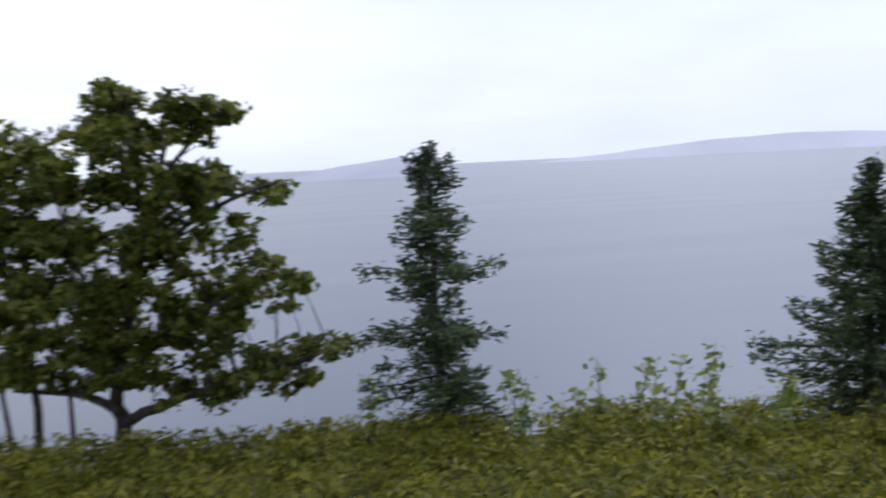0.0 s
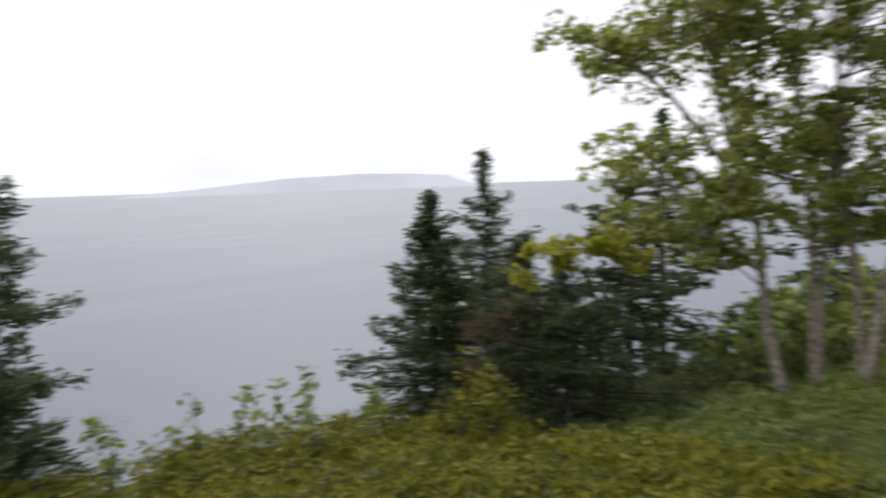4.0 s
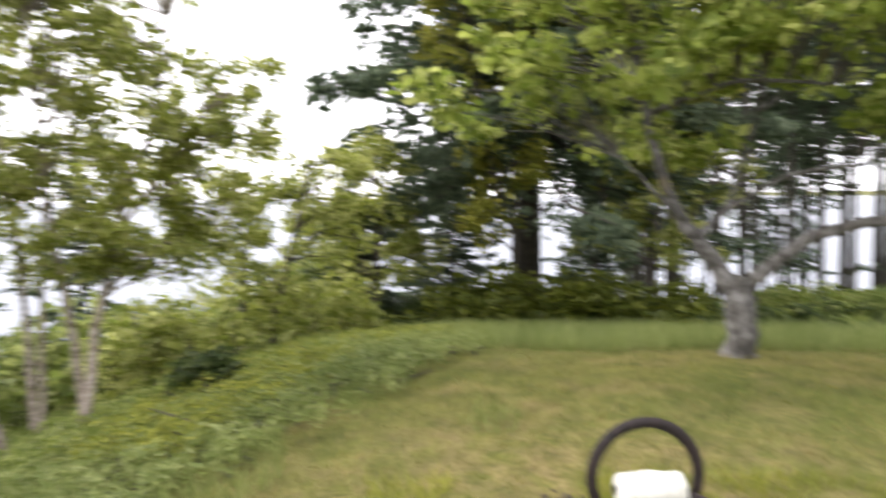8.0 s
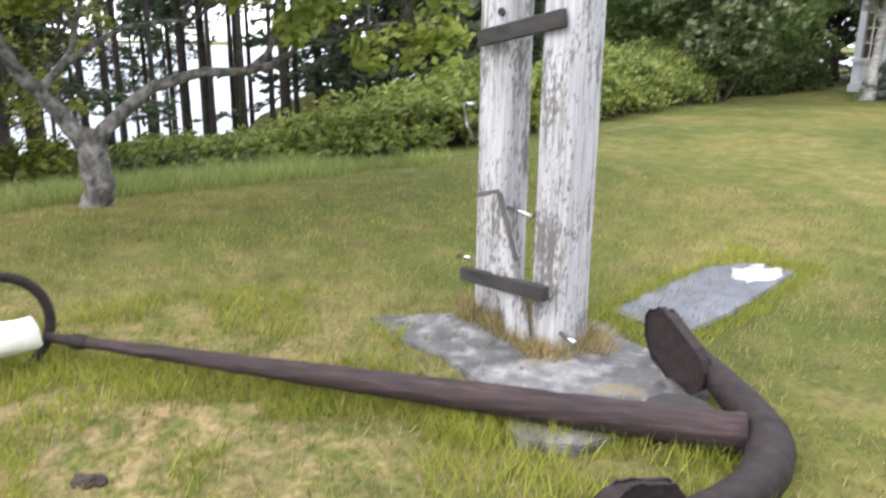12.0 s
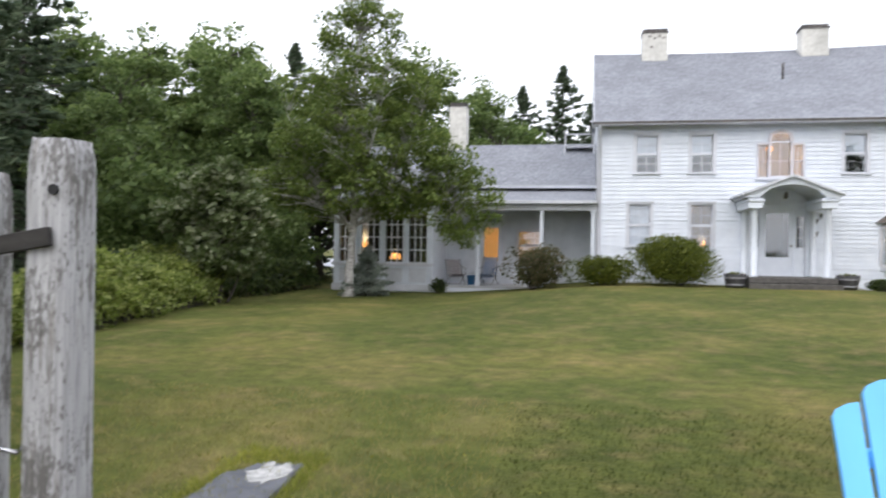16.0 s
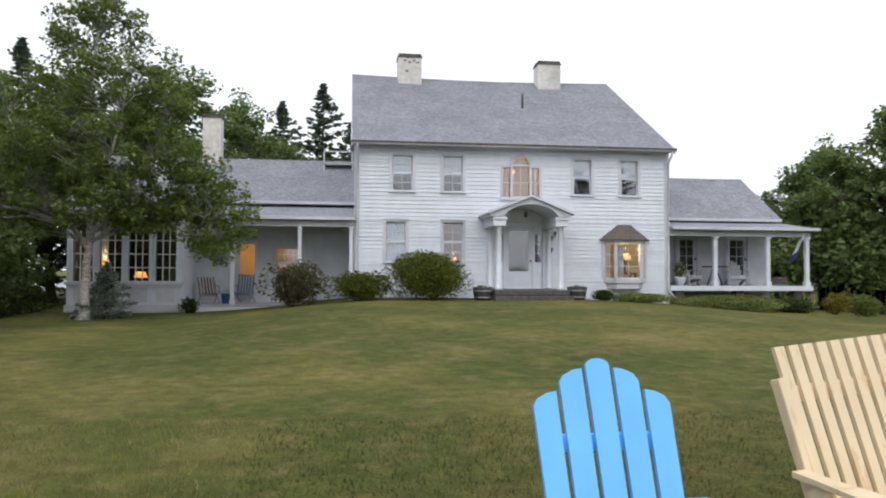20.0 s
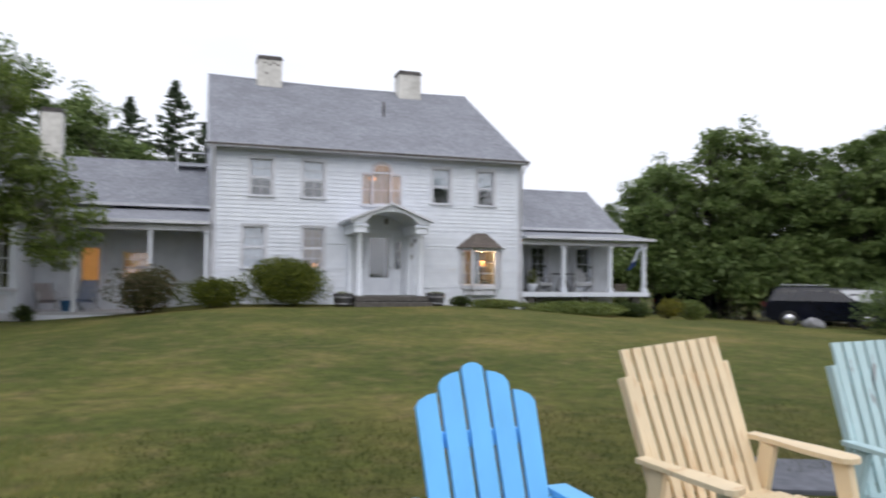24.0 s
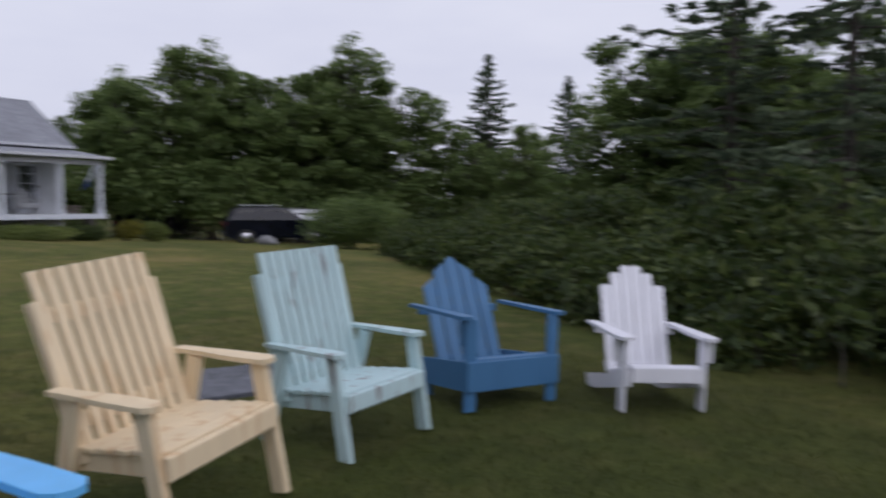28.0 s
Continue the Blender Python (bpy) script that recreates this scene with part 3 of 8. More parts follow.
def sash_window(parent, x0, x1, z0, z1, y, grid=(2, 2), trim=0.09, mat=None, blind=False, arch=0.0):
    """A double-hung window in its opening: casing, sill, two sashes with bars, panes."""
    mat = mat or M_TRIM
    w = part("window", boxes((x0 - trim, x0, y - 0.045, y + 0.05, z0 - 0.02, z1 + trim), (x1, x1 + trim, y - 0.045, y + 0.05, z0 - 0.02, z1 + trim),
                             (x0, x1, y - 0.045, y + 0.05, z1, z1 + trim), (x0 - trim - 0.02, x1 + trim + 0.02, y - 0.07, y - 0.045, z1 + trim - 0.03, z1 + trim + 0.015)), mat, parent)
    part("sill", boxes((x0 - trim - 0.03, x1 + trim + 0.03, y - 0.09, y + 0.06, z0 - 0.06, z0 - 0.02)), mat, w)
    mid = (z0 + z1) / 2
    for k, (a, b) in enumerate(((z0 - 0.02, mid), (mid, z1))):
        yy = y + 0.03 + 0.04 * k
        s = 0.04
        rows = [(x0, x0 + s, yy, yy + 0.035, a, b), (x1 - s, x1, yy, yy + 0.035, a, b), (x0 + s, x1 - s, yy, yy + 0.035, a, a + s), (x0 + s, x1 - s, yy, yy + 0.035, b - s, b)]
        nx, nz = grid
        for i in range(1, nx):
            x = x0 + (x1 - x0) * i / nx
            rows.append((x - 0.01, x + 0.01, yy + 0.005, yy + 0.03, a + s, b - s))
        for j in range(1, nz):
            z = a + (b - a) * j / nz
            rows.append((x0 + s, x1 - s, yy + 0.007, yy + 0.028, z - 0.01, z + 0.01))
        sash = part("sash", boxes(*rows), mat, w)
        pane = part("pane", boxes((x0 + s, x1 - s, yy + 0.016, yy + 0.02, a + s, b - s)), M_PANE, w)
        pane.visible_shadow = False
    if blind:
        if blind == "lace":
            part("curtain", curtain(x0 + 0.01, x1 - 0.01, z0, z1 - 0.01, y + 0.12), M_CURTAIN, w, "thin white lace curtain")
        else:
            part("blind", boxes((x0 + 0.01, x1 - 0.01, y + 0.115, y + 0.12, mid - 0.08, z1 - 0.01)), M_CURTAIN, w, "half-drawn white roller blind")
    return w


def curtain(x0, x1, z0, z1, y, folds=9):
    bm = bmesh.new()
    n = folds * 4
    rings = []
    for i in range(n + 1):
        x = x0 + (x1 - x0) * i / n
        rings.append([bm.verts.new((x, y + 0.02 * math.sin(i * math.pi / 2), z)) for z in (z0, z1)])
    for a, b in zip(rings, rings[1:]):
        bm.faces.new((a[0], b[0], b[1], a[1]))
    return bm


M_CURTAIN = plain("curtain_cloth", (0.7, 0.69, 0.7), (0.82, 0.81, 0.81), 12.0, 0.9, 0.1)


def gable_roof(parent, x0, x1, y_front, z_front, y_ridge, z_ridge, y_back, z_back, courses=26, sag=0.0):
    """Boards under rows of shingle tabs, which overlap; front and back slopes."""
    def slope(ya, za, yb, zb, rows_n, name):
        bm = bmesh.new()
        thick = 0.1
        for k in range(12):
            xa, xb = x0 + (x1 - x0) * k / 12, x0 + (x1 - x0) * (k + 1) / 12
            dip = [-sag * math.sin(math.pi * (x - x0) / (x1 - x0)) for x in (xa, xb)]
            p = [bm.verts.new(c) for c in ((xa, ya, za), (xb, ya, za), (xb, yb, zb + dip[1]), (xa, yb, zb + dip[0]), (xa, ya, za - thick), (xb, ya, za - thick), (xb, yb, zb + dip[1] - thick), (xa, yb, zb + dip[0] - thick))]
            for q in ((0, 1, 2, 3), (5, 4, 7, 6), (4, 5, 1, 0)) + (((4, 0, 3, 7),) if k == 0 else ()) + (((1, 5, 6, 2),) if k == 11 else ()):
                bm.faces.new([p[i] for i in q])
        bmesh.ops.remove_doubles(bm, verts=bm.verts, dist=0.0005)
        deck = part(name, bm, M_SHINGLE, parent)
        rng = np.random.default_rng(7)
        n = rows_n
        tabs = []
        for r in range(n):
            s0, s1 = r / n, (r + 1.15) / n
            x = x0 - rng.uniform(0, 0.3)
            while x < x1:
                w = 0.305 * rng.uniform(0.9, 1.1)
                a, b = max(x, x0), min(x + w - 0.008, x1)
                x += w
                if b - a < 0.03:
                    continue
                ja = rng.uniform(-0.006, 0.006)
                lift = 0.006 + rng.uniform(0, 0.006)
                ss1 = min(s1, 1.0)
                da = -sag * math.sin(math.pi * ((a + b) / 2 - x0) / (x1 - x0))
                def at(s, h):
                    return (ya + (yb - ya) * s, za + (zb - za) * s + da * s + h)
                y1, z1 = at(s0 + ja / max(n, 1), lift + 0.012)
                y2, z2 = at(ss1, 0.004)
                tabs.append(((a, y1, z1), (b, y1, z1), (b, y2, z2), (a, y2, z2)))
        tagged(part("shingles", quads("shingles", np.array(tabs), M_SHINGLE), None, deck), kind="stuff")
        return deck
    slope(y_front, z_front, y_ridge, z_ridge, courses, "roof_front")
    slope(y_back, z_back, y_ridge, z_ridge, max(4, courses // 2), "roof_back")
    bm = bmesh.new()
    n = 14
    for k in range(n):
        xa, xb = x0 + (x1 - x0) * k / n, x0 + (x1 - x0) * (k + 1) / n
        za, zb = (z_ridge - sag * math.sin(math.pi * (x - x0) / (x1 - x0)) for x in (xa, xb))
        d = 0.13
        fall = d * (z_ridge - z_front) / (y_ridge - y_front)
        for sy in (-1, 1):
            bm.faces.new([bm.verts.new(c) for c in ((xa, y_ridge + sy * d, za - fall + 0.03), (xb, y_ridge + sy * d, zb - fall + 0.03), (xb, y_ridge, zb + 0.035), (xa, y_ridge, za + 0.035))])
    bmesh.ops.remove_doubles(bm, verts=bm.verts, dist=0.0005)
    part("ridge_cap", bm, M_SHINGLE, parent)


def gable_end(parent, x, thick, y0, y1, z0, z_wall, y_ridge, z_ridge, mat, name="gable_wall"):
    return part(name, prism([(y0, z0), (y1, z0), (y1, z_wall), (y_ridge, z_ridge), (y0, z_wall)], x, x + thick, axis="x"), mat, parent)


def chimney(parent, x0, x1, y0, y1, z0, z1, holes=False):
    c = part("chimney", boxes((x0, x1, y0, y1, z0, z1 - 0.16), (x0 - 0.02, x1 + 0.02, y0 - 0.02, y1 + 0.02, z0 + 0.02, z0 + 0.14)), M_CHIMNEY, parent, "whitewashed brick chimney with a sooty cap")
    part("cap", boxes((x0 - 0.03, x1 + 0.03, y0 - 0.03, y1 + 0.03, z1 - 0.16, z1 - 0.1), (x0 + 0.01, x1 - 0.01, y0 + 0.01, y1 - 0.01, z1 - 0.1, z1)), M_SOOT, c)
    part("flashing", boxes((x0 - 0.06, x1 + 0.06, y0 - 0.1, y0 - 0.03, z0 - 0.12, z0 + 0.05)), M_CHROME, c)
    if holes:
        for dx, dz in ((0.22, 0.62), (0.42, 0.55), (0.6, 0.62), (0.75, 0.55), (0.35, 0.75), (0.3, 0.2)):
            part("spalled_brick", boxes((x0 + dx, x0 + dx + 0.1, y0 - 0.006, y0 + 0.02, z1 - 0.95 + dz, z1 - 0.88 + dz)), M_BAYROOF, c)
    return c


def lamp(x, y, z, label, tall=0.5, r=0.17, power=12.0):
    """A table lamp that is lit: foot, stem, shade and its bulb's light."""
    t = thing("table_lamp", pose(x, y, z), label, "lamp")
    part("foot", lathe(bmesh.new(), [(0.07, 0), (0.08, 0.02), (0.02, 0.05), (0.05, 0.14), (0.015, 0.22), (0.015, tall - 0.16)], 12), M_STEP, t)
    part("shade", lathe(bmesh.new(), [(r, tall - 0.2), (r * 1.02, tall - 0.19), (r * 0.65, tall)], 16), M_SHADE, t, "glowing cream shade")
    light = new("lamp_light", bpy.data.lights.new("lamp_light", "POINT"))
    light.data.energy, light.data.color, light.data.shadow_soft_size = power, (1.0, 0.66, 0.32), 0.12
    light.parent = t
    light.location = (0, -0.05, tall + 0.14)
    return t


def room(name, x0, x1, y0, y1, z0, z1, mat):
    """The plain inside of a room, open towards the front wall."""
    t = 0.08
    bm = boxes((x0, x1, y1, y1 + t, z0, z1), (x0 - t, x0, y0, y1 + t, z0, z1), (x1, x1 + t, y0, y1 + t, z0, z1), (x0, x1, y0, y1, z0 - t, z0), (x0, x1, y0, y1, z1, z1 + t))
    return tagged(part(name, bm, mat), "plain plastered room behind the windows", "room", kind="structure")


def main_house():
    h = thing("house", pose(0, 0, 0), "white clapboard two-storey house with a grey shingle roof", "house")
    X1, D = 10.78, 12.8
    upper = [(1.21, 1.88, 3.65, 4.84), (2.91, 3.57, 3.65, 4.84), (7.4, 8.02, 3.62, 4.82), (9.09, 9.68, 3.62, 4.82)]
    lower = [(1.01, 1.68, 1.3, 2.62), (2.92, 3.58, 1.3, 2.62)]
    pal = [(4.93, 5.2, 3.5, 4.5), (5.28, 5.86, 3.5, 4.86), (5.94, 6.2, 3.5, 4.5)]
    door = [(4.7, 6.32, 0.42, 2.5)]
    bay = [(8.62, 9.78, 0.8, 2.0)]
    holes = upper + lower + pal + door + bay
    wall("wall_front", h, 0, X1, -0.5, 5.2, holes, 0, 0.16, M_WHITE)
    part("wall_back", boxes((0, X1, D - 0.16, D, -0.5, 5.2)), M_WHITE, h)
    gable_end(h, 0, 0.16, 0.161, D - 0.161, -0.5, 5.2, 6.4, 9.02, M_WHITE)
    gable_end(h, X1 - 0.16, 0.16, 0.161, D - 0.161, -0.5, 5.2, 6.4, 9.02, M_WHITE)
    grown = [(a - 0.09, b + 0.09, c - 0.05, d + 0.09) for a, b, c, d in upper + lower] + [(4.84, 6.29, 3.44, 4.6), (5.19, 5.95, 4.6, 4.98), (4.6, 6.42, 0.42, 2.62), (8.52, 9.88, 0.68, 2.1)]
    clapboards(h, 0.13, X1 - 0.13, 0.1, 5.0, grown, 0, M_WHITE)
    for x in (-0.03, X1 - 0.13):
        part("corner_board", boxes((x, x + 0.16, -0.04, -0.001, -0.5, 5.05)), M_TRIM, h)
    part("frieze", boxes((-0.03, X1 + 0.03, -0.05, -0.001, 5.05, 5.2)), M_TRIM, h)
    part("soffit", boxes((-0.12, X1 + 0.12, -0.34, -0.052, 5.13, 5.17)), M_TRIM, h)
    part("gutter", boxes((-0.14, X1 + 0.14, -0.46, -0.35, 5.12, 5.14), (-0.14, X1 + 0.14, -0.46, -0.44, 5.14, 5.24), (-0.14, X1 + 0.14, -0.36, -0.34, 5.14, 5.24)), M_TRIM, h)
    # added dark strip draws the shadow line under the roof edge
    part("drip_edge", boxes((-0.15, X1 + 0.12, -0.475, -0.461, 5.15, 5.23)), M_SOOT, h, "dark strip standing in for the eave's shadow line")
    for x in (0.05, X1 - 0.02):
        bm = bmesh.new()
        tube(bm, [(x, -0.4, 5.12), (x, -0.4, 5.0), (x, -0.09, 4.75), (x, -0.09, 0.35), (x + 0.15, -0.3, 0.12)], 0.04, 8)
        part("downspout", bm, M_TRIM, h)
    gable_roof(h, -0.12, X1 + 0.06, -0.42, 5.2, 6.4, 9.16, D + 0.4, 5.2, 32, sag=0.1)
    for x in (-0.15, X1 + 0.06):
        bm = prism([(-0.44, 5.22), (6.4, 9.18), (D + 0.4, 5.22), (D + 0.4, 5.02), (6.4, 8.98), (-0.44, 5.02)], x, x + 0.03, axis="x")
        part("rake_board", bm, M_TRIM, h)
    chimney(h, 1.74, 2.7, 5.6, 6.39, 8.4, 9.92, True)
    chimney(h, 7.61, 8.57, 5.6, 6.39, 8.4, 9.86)
    bm = bmesh.new()
    tube(bm, [(6.3, 2.9, 7.2), (6.3, 2.9, 7.75)], 0.045, 8)
    part("vent_pipe", bm, M_SOOT, h)
    for o in upper:
        sash_window(h, *o, 0, (2, 2) if o[0] < 4 else (1, 1), blind=True)
    for o in lower:
        sash_window(h, *o, 0, (2, 2), blind='lace' if o[0] < 2 else False)
    # three-part arched window over the door
    for k, (a, b, c, d) in enumerate(pal):
        w = part("window", boxes((a - 0.05, a, -0.05, 0.06, c, d), (b, b + 0.05 - 0.02 * (k < 2), -0.05, 0.06, c, d), (a - 0.05, b + 0.03, -0.05, 0.06, d, d + 0.06) if k != 1 else (a, b, 0.0, 0.06, c, c + 0.04)), M_PALE, h)
        part("pane", boxes((a, b, 0.06, 0.064, c, d)), M_PANE, w).visible_shadow = False
        part("muntin", boxes((a, b, 0.03, 0.058, 3.98, 4.01), ((a + b) / 2 - 0.012, (a + b) / 2 + 0.012, 0.03, 0.058, c, d)), M_PALE, w)
    arch = []
    for i in range(13):
        a = math.pi * i / 12
        arch.append((5.57 + 0.38 * math.cos(a), 4.6 + 0.38 * math.sin(a)))
    inner = [(5.57 + 0.28 * math.cos(math.pi * i / 12), 4.6 + 0.28 * math.sin(math.pi * i / 12)) for i in range(12, -1, -1)]
    part("arch_casing", prism(arch + inner, -0.06, -0.002), M_PALE, h)
    for a in (30, 60, 90, 120, 150):
        c, s = math.cos(radians(a)), math.sin(radians(a))
        bm = bmesh.new()
        tube(bm, [(5.57 + 0.08 * c, 0.03, 4.6 + 0.08 * s), (5.57 + 0.27 * c, 0.03, 4.6 + 0.27 * s)], 0.012, 4)
        part("fan_bar", bm, M_PALE, h)
    part("sill", boxes((4.82, 6.32, -0.1, -0.002, 3.4, 3.46)), M_TRIM, h)
    # bay window
    b = part("bay_window", prism([(8.45, 0.0), (8.75, -0.42), (9.65, -0.42), (9.95, 0.0)], 0.62, 0.76, axis="z"), M_TRIM, h, "small bay window under a hipped cedar roof")
    part("bay_head", prism([(8.45, 0.0), (8.75, -0.42), (9.65, -0.42), (9.95, 0.0)], 1.96, 2.1, axis="z"), M_TRIM, b)
    part("bay_apron", prism([(8.55, 0.0), (8.82, -0.36), (9.58, -0.36), (9.85, 0.0)], 0.42, 0.62, axis="z"), M_TRIM, b)
    bm = bmesh.new()
    low = [bm.verts.new(p) for p in ((8.27, 0, 2.08), (8.66, -0.6, 2.08), (9.74, -0.6, 2.08), (10.13, 0, 2.08))]
    top = [bm.verts.new(p) for p in ((8.95, 0, 2.6), (9.0, -0.12, 2.6), (9.4, -0.12, 2.6), (9.45, 0, 2.6))]
    for k in range(3):
        bm.faces.new((low[k], low[k + 1], top[k + 1], top[k]))
    bm.faces.new(top)
    bm.faces.new(low[::-1])
    roof = part("bay_roof", bm, M_BAYROOF, b)
    for px, py in ((8.45, 0), (8.75, -0.42), (9.65, -0.42), (9.95, 0)):
        part("mullion", boxes((px - 0.05, px + 0.05, py - 0.03 if py else -0.06, py + 0.06 if py else -0.001, 0.76, 1.96)), M_TRIM, b)
    for p, q in (((8.75, -0.4), (9.65, -0.4)), ((8.46, -0.03), (8.74, -0.4)), ((9.66, -0.4), (9.94, -0.03))):
        a, c = Vector((*p, 0)), Vector((*q, 0))
        m = Matrix.Translation(a) @ Matrix.Rotation(math.atan2(q[1] - p[1], q[0] - p[0]), 4, "Z")
        ln = (c - a).length
        pane = part("pane", boxes((0.04, ln - 0.04, -0.004, 0.004, 0.8, 1.93), m=m), M_PANE, b)
        pane.visible_shadow = False
        n = 2
        rows = [(ln * i / n - 0.01, ln * i / n + 0.01, -0.018, 0.016, 0.77, 1.95) for i in range(1, n)] + [(0.03, ln - 0.03, -0.015, 0.013, z - 0.01, z + 0.01) for z in (1.18, 1.56)]
        part("bars", boxes(*rows, m=m), M_TRIM, b)
    part("curtain", curtain(8.8, 9.08, 0.8, 1.93, -0.3, 4), M_CURTAIN, b, "pale gathered drape")
    entrance(h)
    return h


M_PALE = plain("palladian_paint", (0.6, 0.57, 0.6), (0.72, 0.69, 0.73), 5.0, 0.5, 0.1)


def entrance(h):
    # arched pediment, drawn out over the steps
    out = [(4.18, 2.72), (4.18, 2.8), (5.48, 3.32), (6.78, 2.8), (6.78, 2.72), (6.4, 2.72)]
    out += [(5.5 + 0.92 * math.cos(math.pi * i / 14), 2.55 + 0.56 * math.sin(math.pi * i / 14)) for i in range(1, 14) if 2.55 + 0.56 * math.sin(math.pi * i / 14) > 2.72]
    out += [(4.58, 2.72)]
    e = part("portico", prism(out, -1.78, -0.03), M_WHITE, h, "white portico with an arched gable on slim columns")
    for s in (-1, 1):
        bm = bmesh.new()
        c = 5.48
        v = [bm.verts.new(p) for p in ((c, -1.9, 3.4), (c, -0.03, 3.4), (c + s * 1.38, -0.03, 2.85), (c + s * 1.38, -1.9, 2.85), (c, -1.9, 3.33), (c, -0.03, 3.33), (c + s * 1.38, -0.03, 2.78), (c + s * 1.38, -1.9, 2.78))]
        for q in ((0, 1, 2, 3), (4, 7, 6, 5), (0, 3, 7, 4), (3, 2, 6, 7)):
            bm.faces.new([v[i] for i in q])
        part("portico_roof", bm, M_TRIM, e)
        x = 5.5 + s * 1.0
        part("entablature", boxes((x - 0.2, x + 0.2, -1.74, -0.03, 2.42, 2.718), (x - 0.24, x + 0.24, -1.79, -0.03, 2.62, 2.66)), M_WHITE, e)
        for y in (-1.55, -0.13):
            bm = bmesh.new()
            lathe(bm, [(0.12, 0.41), (0.12, 0.47), (0.095, 0.5), (0.09, 1.4), (0.078, 2.32), (0.11, 2.36), (0.11, 2.42)], 14, Matrix.Translation((x, y, 0)))
            part("column", bm, M_WHITE, e)
    part("ceiling_light", lathe(bmesh.new(), [(0.02, 2.95), (0.06, 2.9), (0.06, 2.78), (0.02, 2.74)], 10, Matrix.Translation((5.5, -1.0, 0))), M_SOOT, e)
    # door, side lights and casing
    part("casing", boxes((4.6, 4.7, -0.05, 0.1, 0.42, 2.6), (6.32, 6.42, -0.05, 0.1, 0.42, 2.6), (4.7, 6.32, -0.05, 0.1, 2.5, 2.6), (4.98, 5.05, -0.03, 0.1, 0.42, 2.5), (5.97, 6.04, -0.03, 0.1, 0.42, 2.5)), M_WHITE, e)
    d = part("door", boxes((5.05, 5.17, 0.03, 0.08, 0.43, 2.5), (5.85, 5.97, 0.03, 0.08, 0.43, 2.5), (5.17, 5.85, 0.03, 0.08, 0.43, 1.0), (5.17, 5.85, 0.03, 0.08, 2.36, 2.5)), M_WHITE, e, "white door with a tall glass light")
    part("pane", boxes((5.17, 5.85, 0.05, 0.056, 1.0, 2.36)), M_PANE, d).visible_shadow = False
    part("door_handle", lathe(bmesh.new(), [(0.02, 0), (0.035, 0.03), (0.02, 0.06)], 10, Matrix.Translation((5.91, 0.03, 1.35)) @ Matrix.Rotation(radians(90), 4, "X")), M_SOOT, d)
    part("door_panel", boxes((5.22, 5.48, 0.015, 0.03, 0.52, 0.92), (5.54, 5.8, 0.015, 0.03, 0.52, 0.92)), M_WHITE, d)
    for a in (4.7, 6.04):
        s = part("side_light", boxes((a, a + 0.28, 0.03, 0.08, 0.43, 1.3), (a, a + 0.28, 0.03, 0.08, 2.25, 2.5), (a, a + 0.03, 0.03, 0.08, 1.3, 2.25), (a + 0.25, a + 0.28, 0.03, 0.08, 1.3, 2.25), (a + 0.03, a + 0.25, 0.04, 0.07, 1.6, 1.62), (a + 0.03, a + 0.25, 0.04, 0.07, 1.92, 1.94)), M_WHITE, e)
        part("pane", boxes((a + 0.03, a + 0.25, 0.053, 0.058, 1.3, 2.25)), M_PANE, s).visible_shadow = False
    for x, z in ((6.62, 2.15), (6.75, 2.3), (6.62, 1.75)):
        part("wall_hook", boxes((x - 0.03, x + 0.03, -0.12, -0.025, z - 0.05, z + 0.05), (x - 0.015, x + 0.015, -0.1, -0.05, z - 0.12, z - 0.05), bevel=0.008), M_SOOT, e)
    st = thing("doorstep", pose(0, 0, 0), "low dark stone doorstep under the portico", "step")
    part("slab", boxes((4.3, 6.68, -1.98, -0.03, 0.25, 0.41), bevel=0.015), M_STEP, st)
    part("lower_slab", boxes((4.25, 6.72, -2.3, -1.99, -0.2, 0.24), bevel=0.015), M_STEP, st)
    part("footing", boxes((4.35, 6.63, -1.95, -0.05, -0.3, 0.249)), M_STEP, st)


main_house()


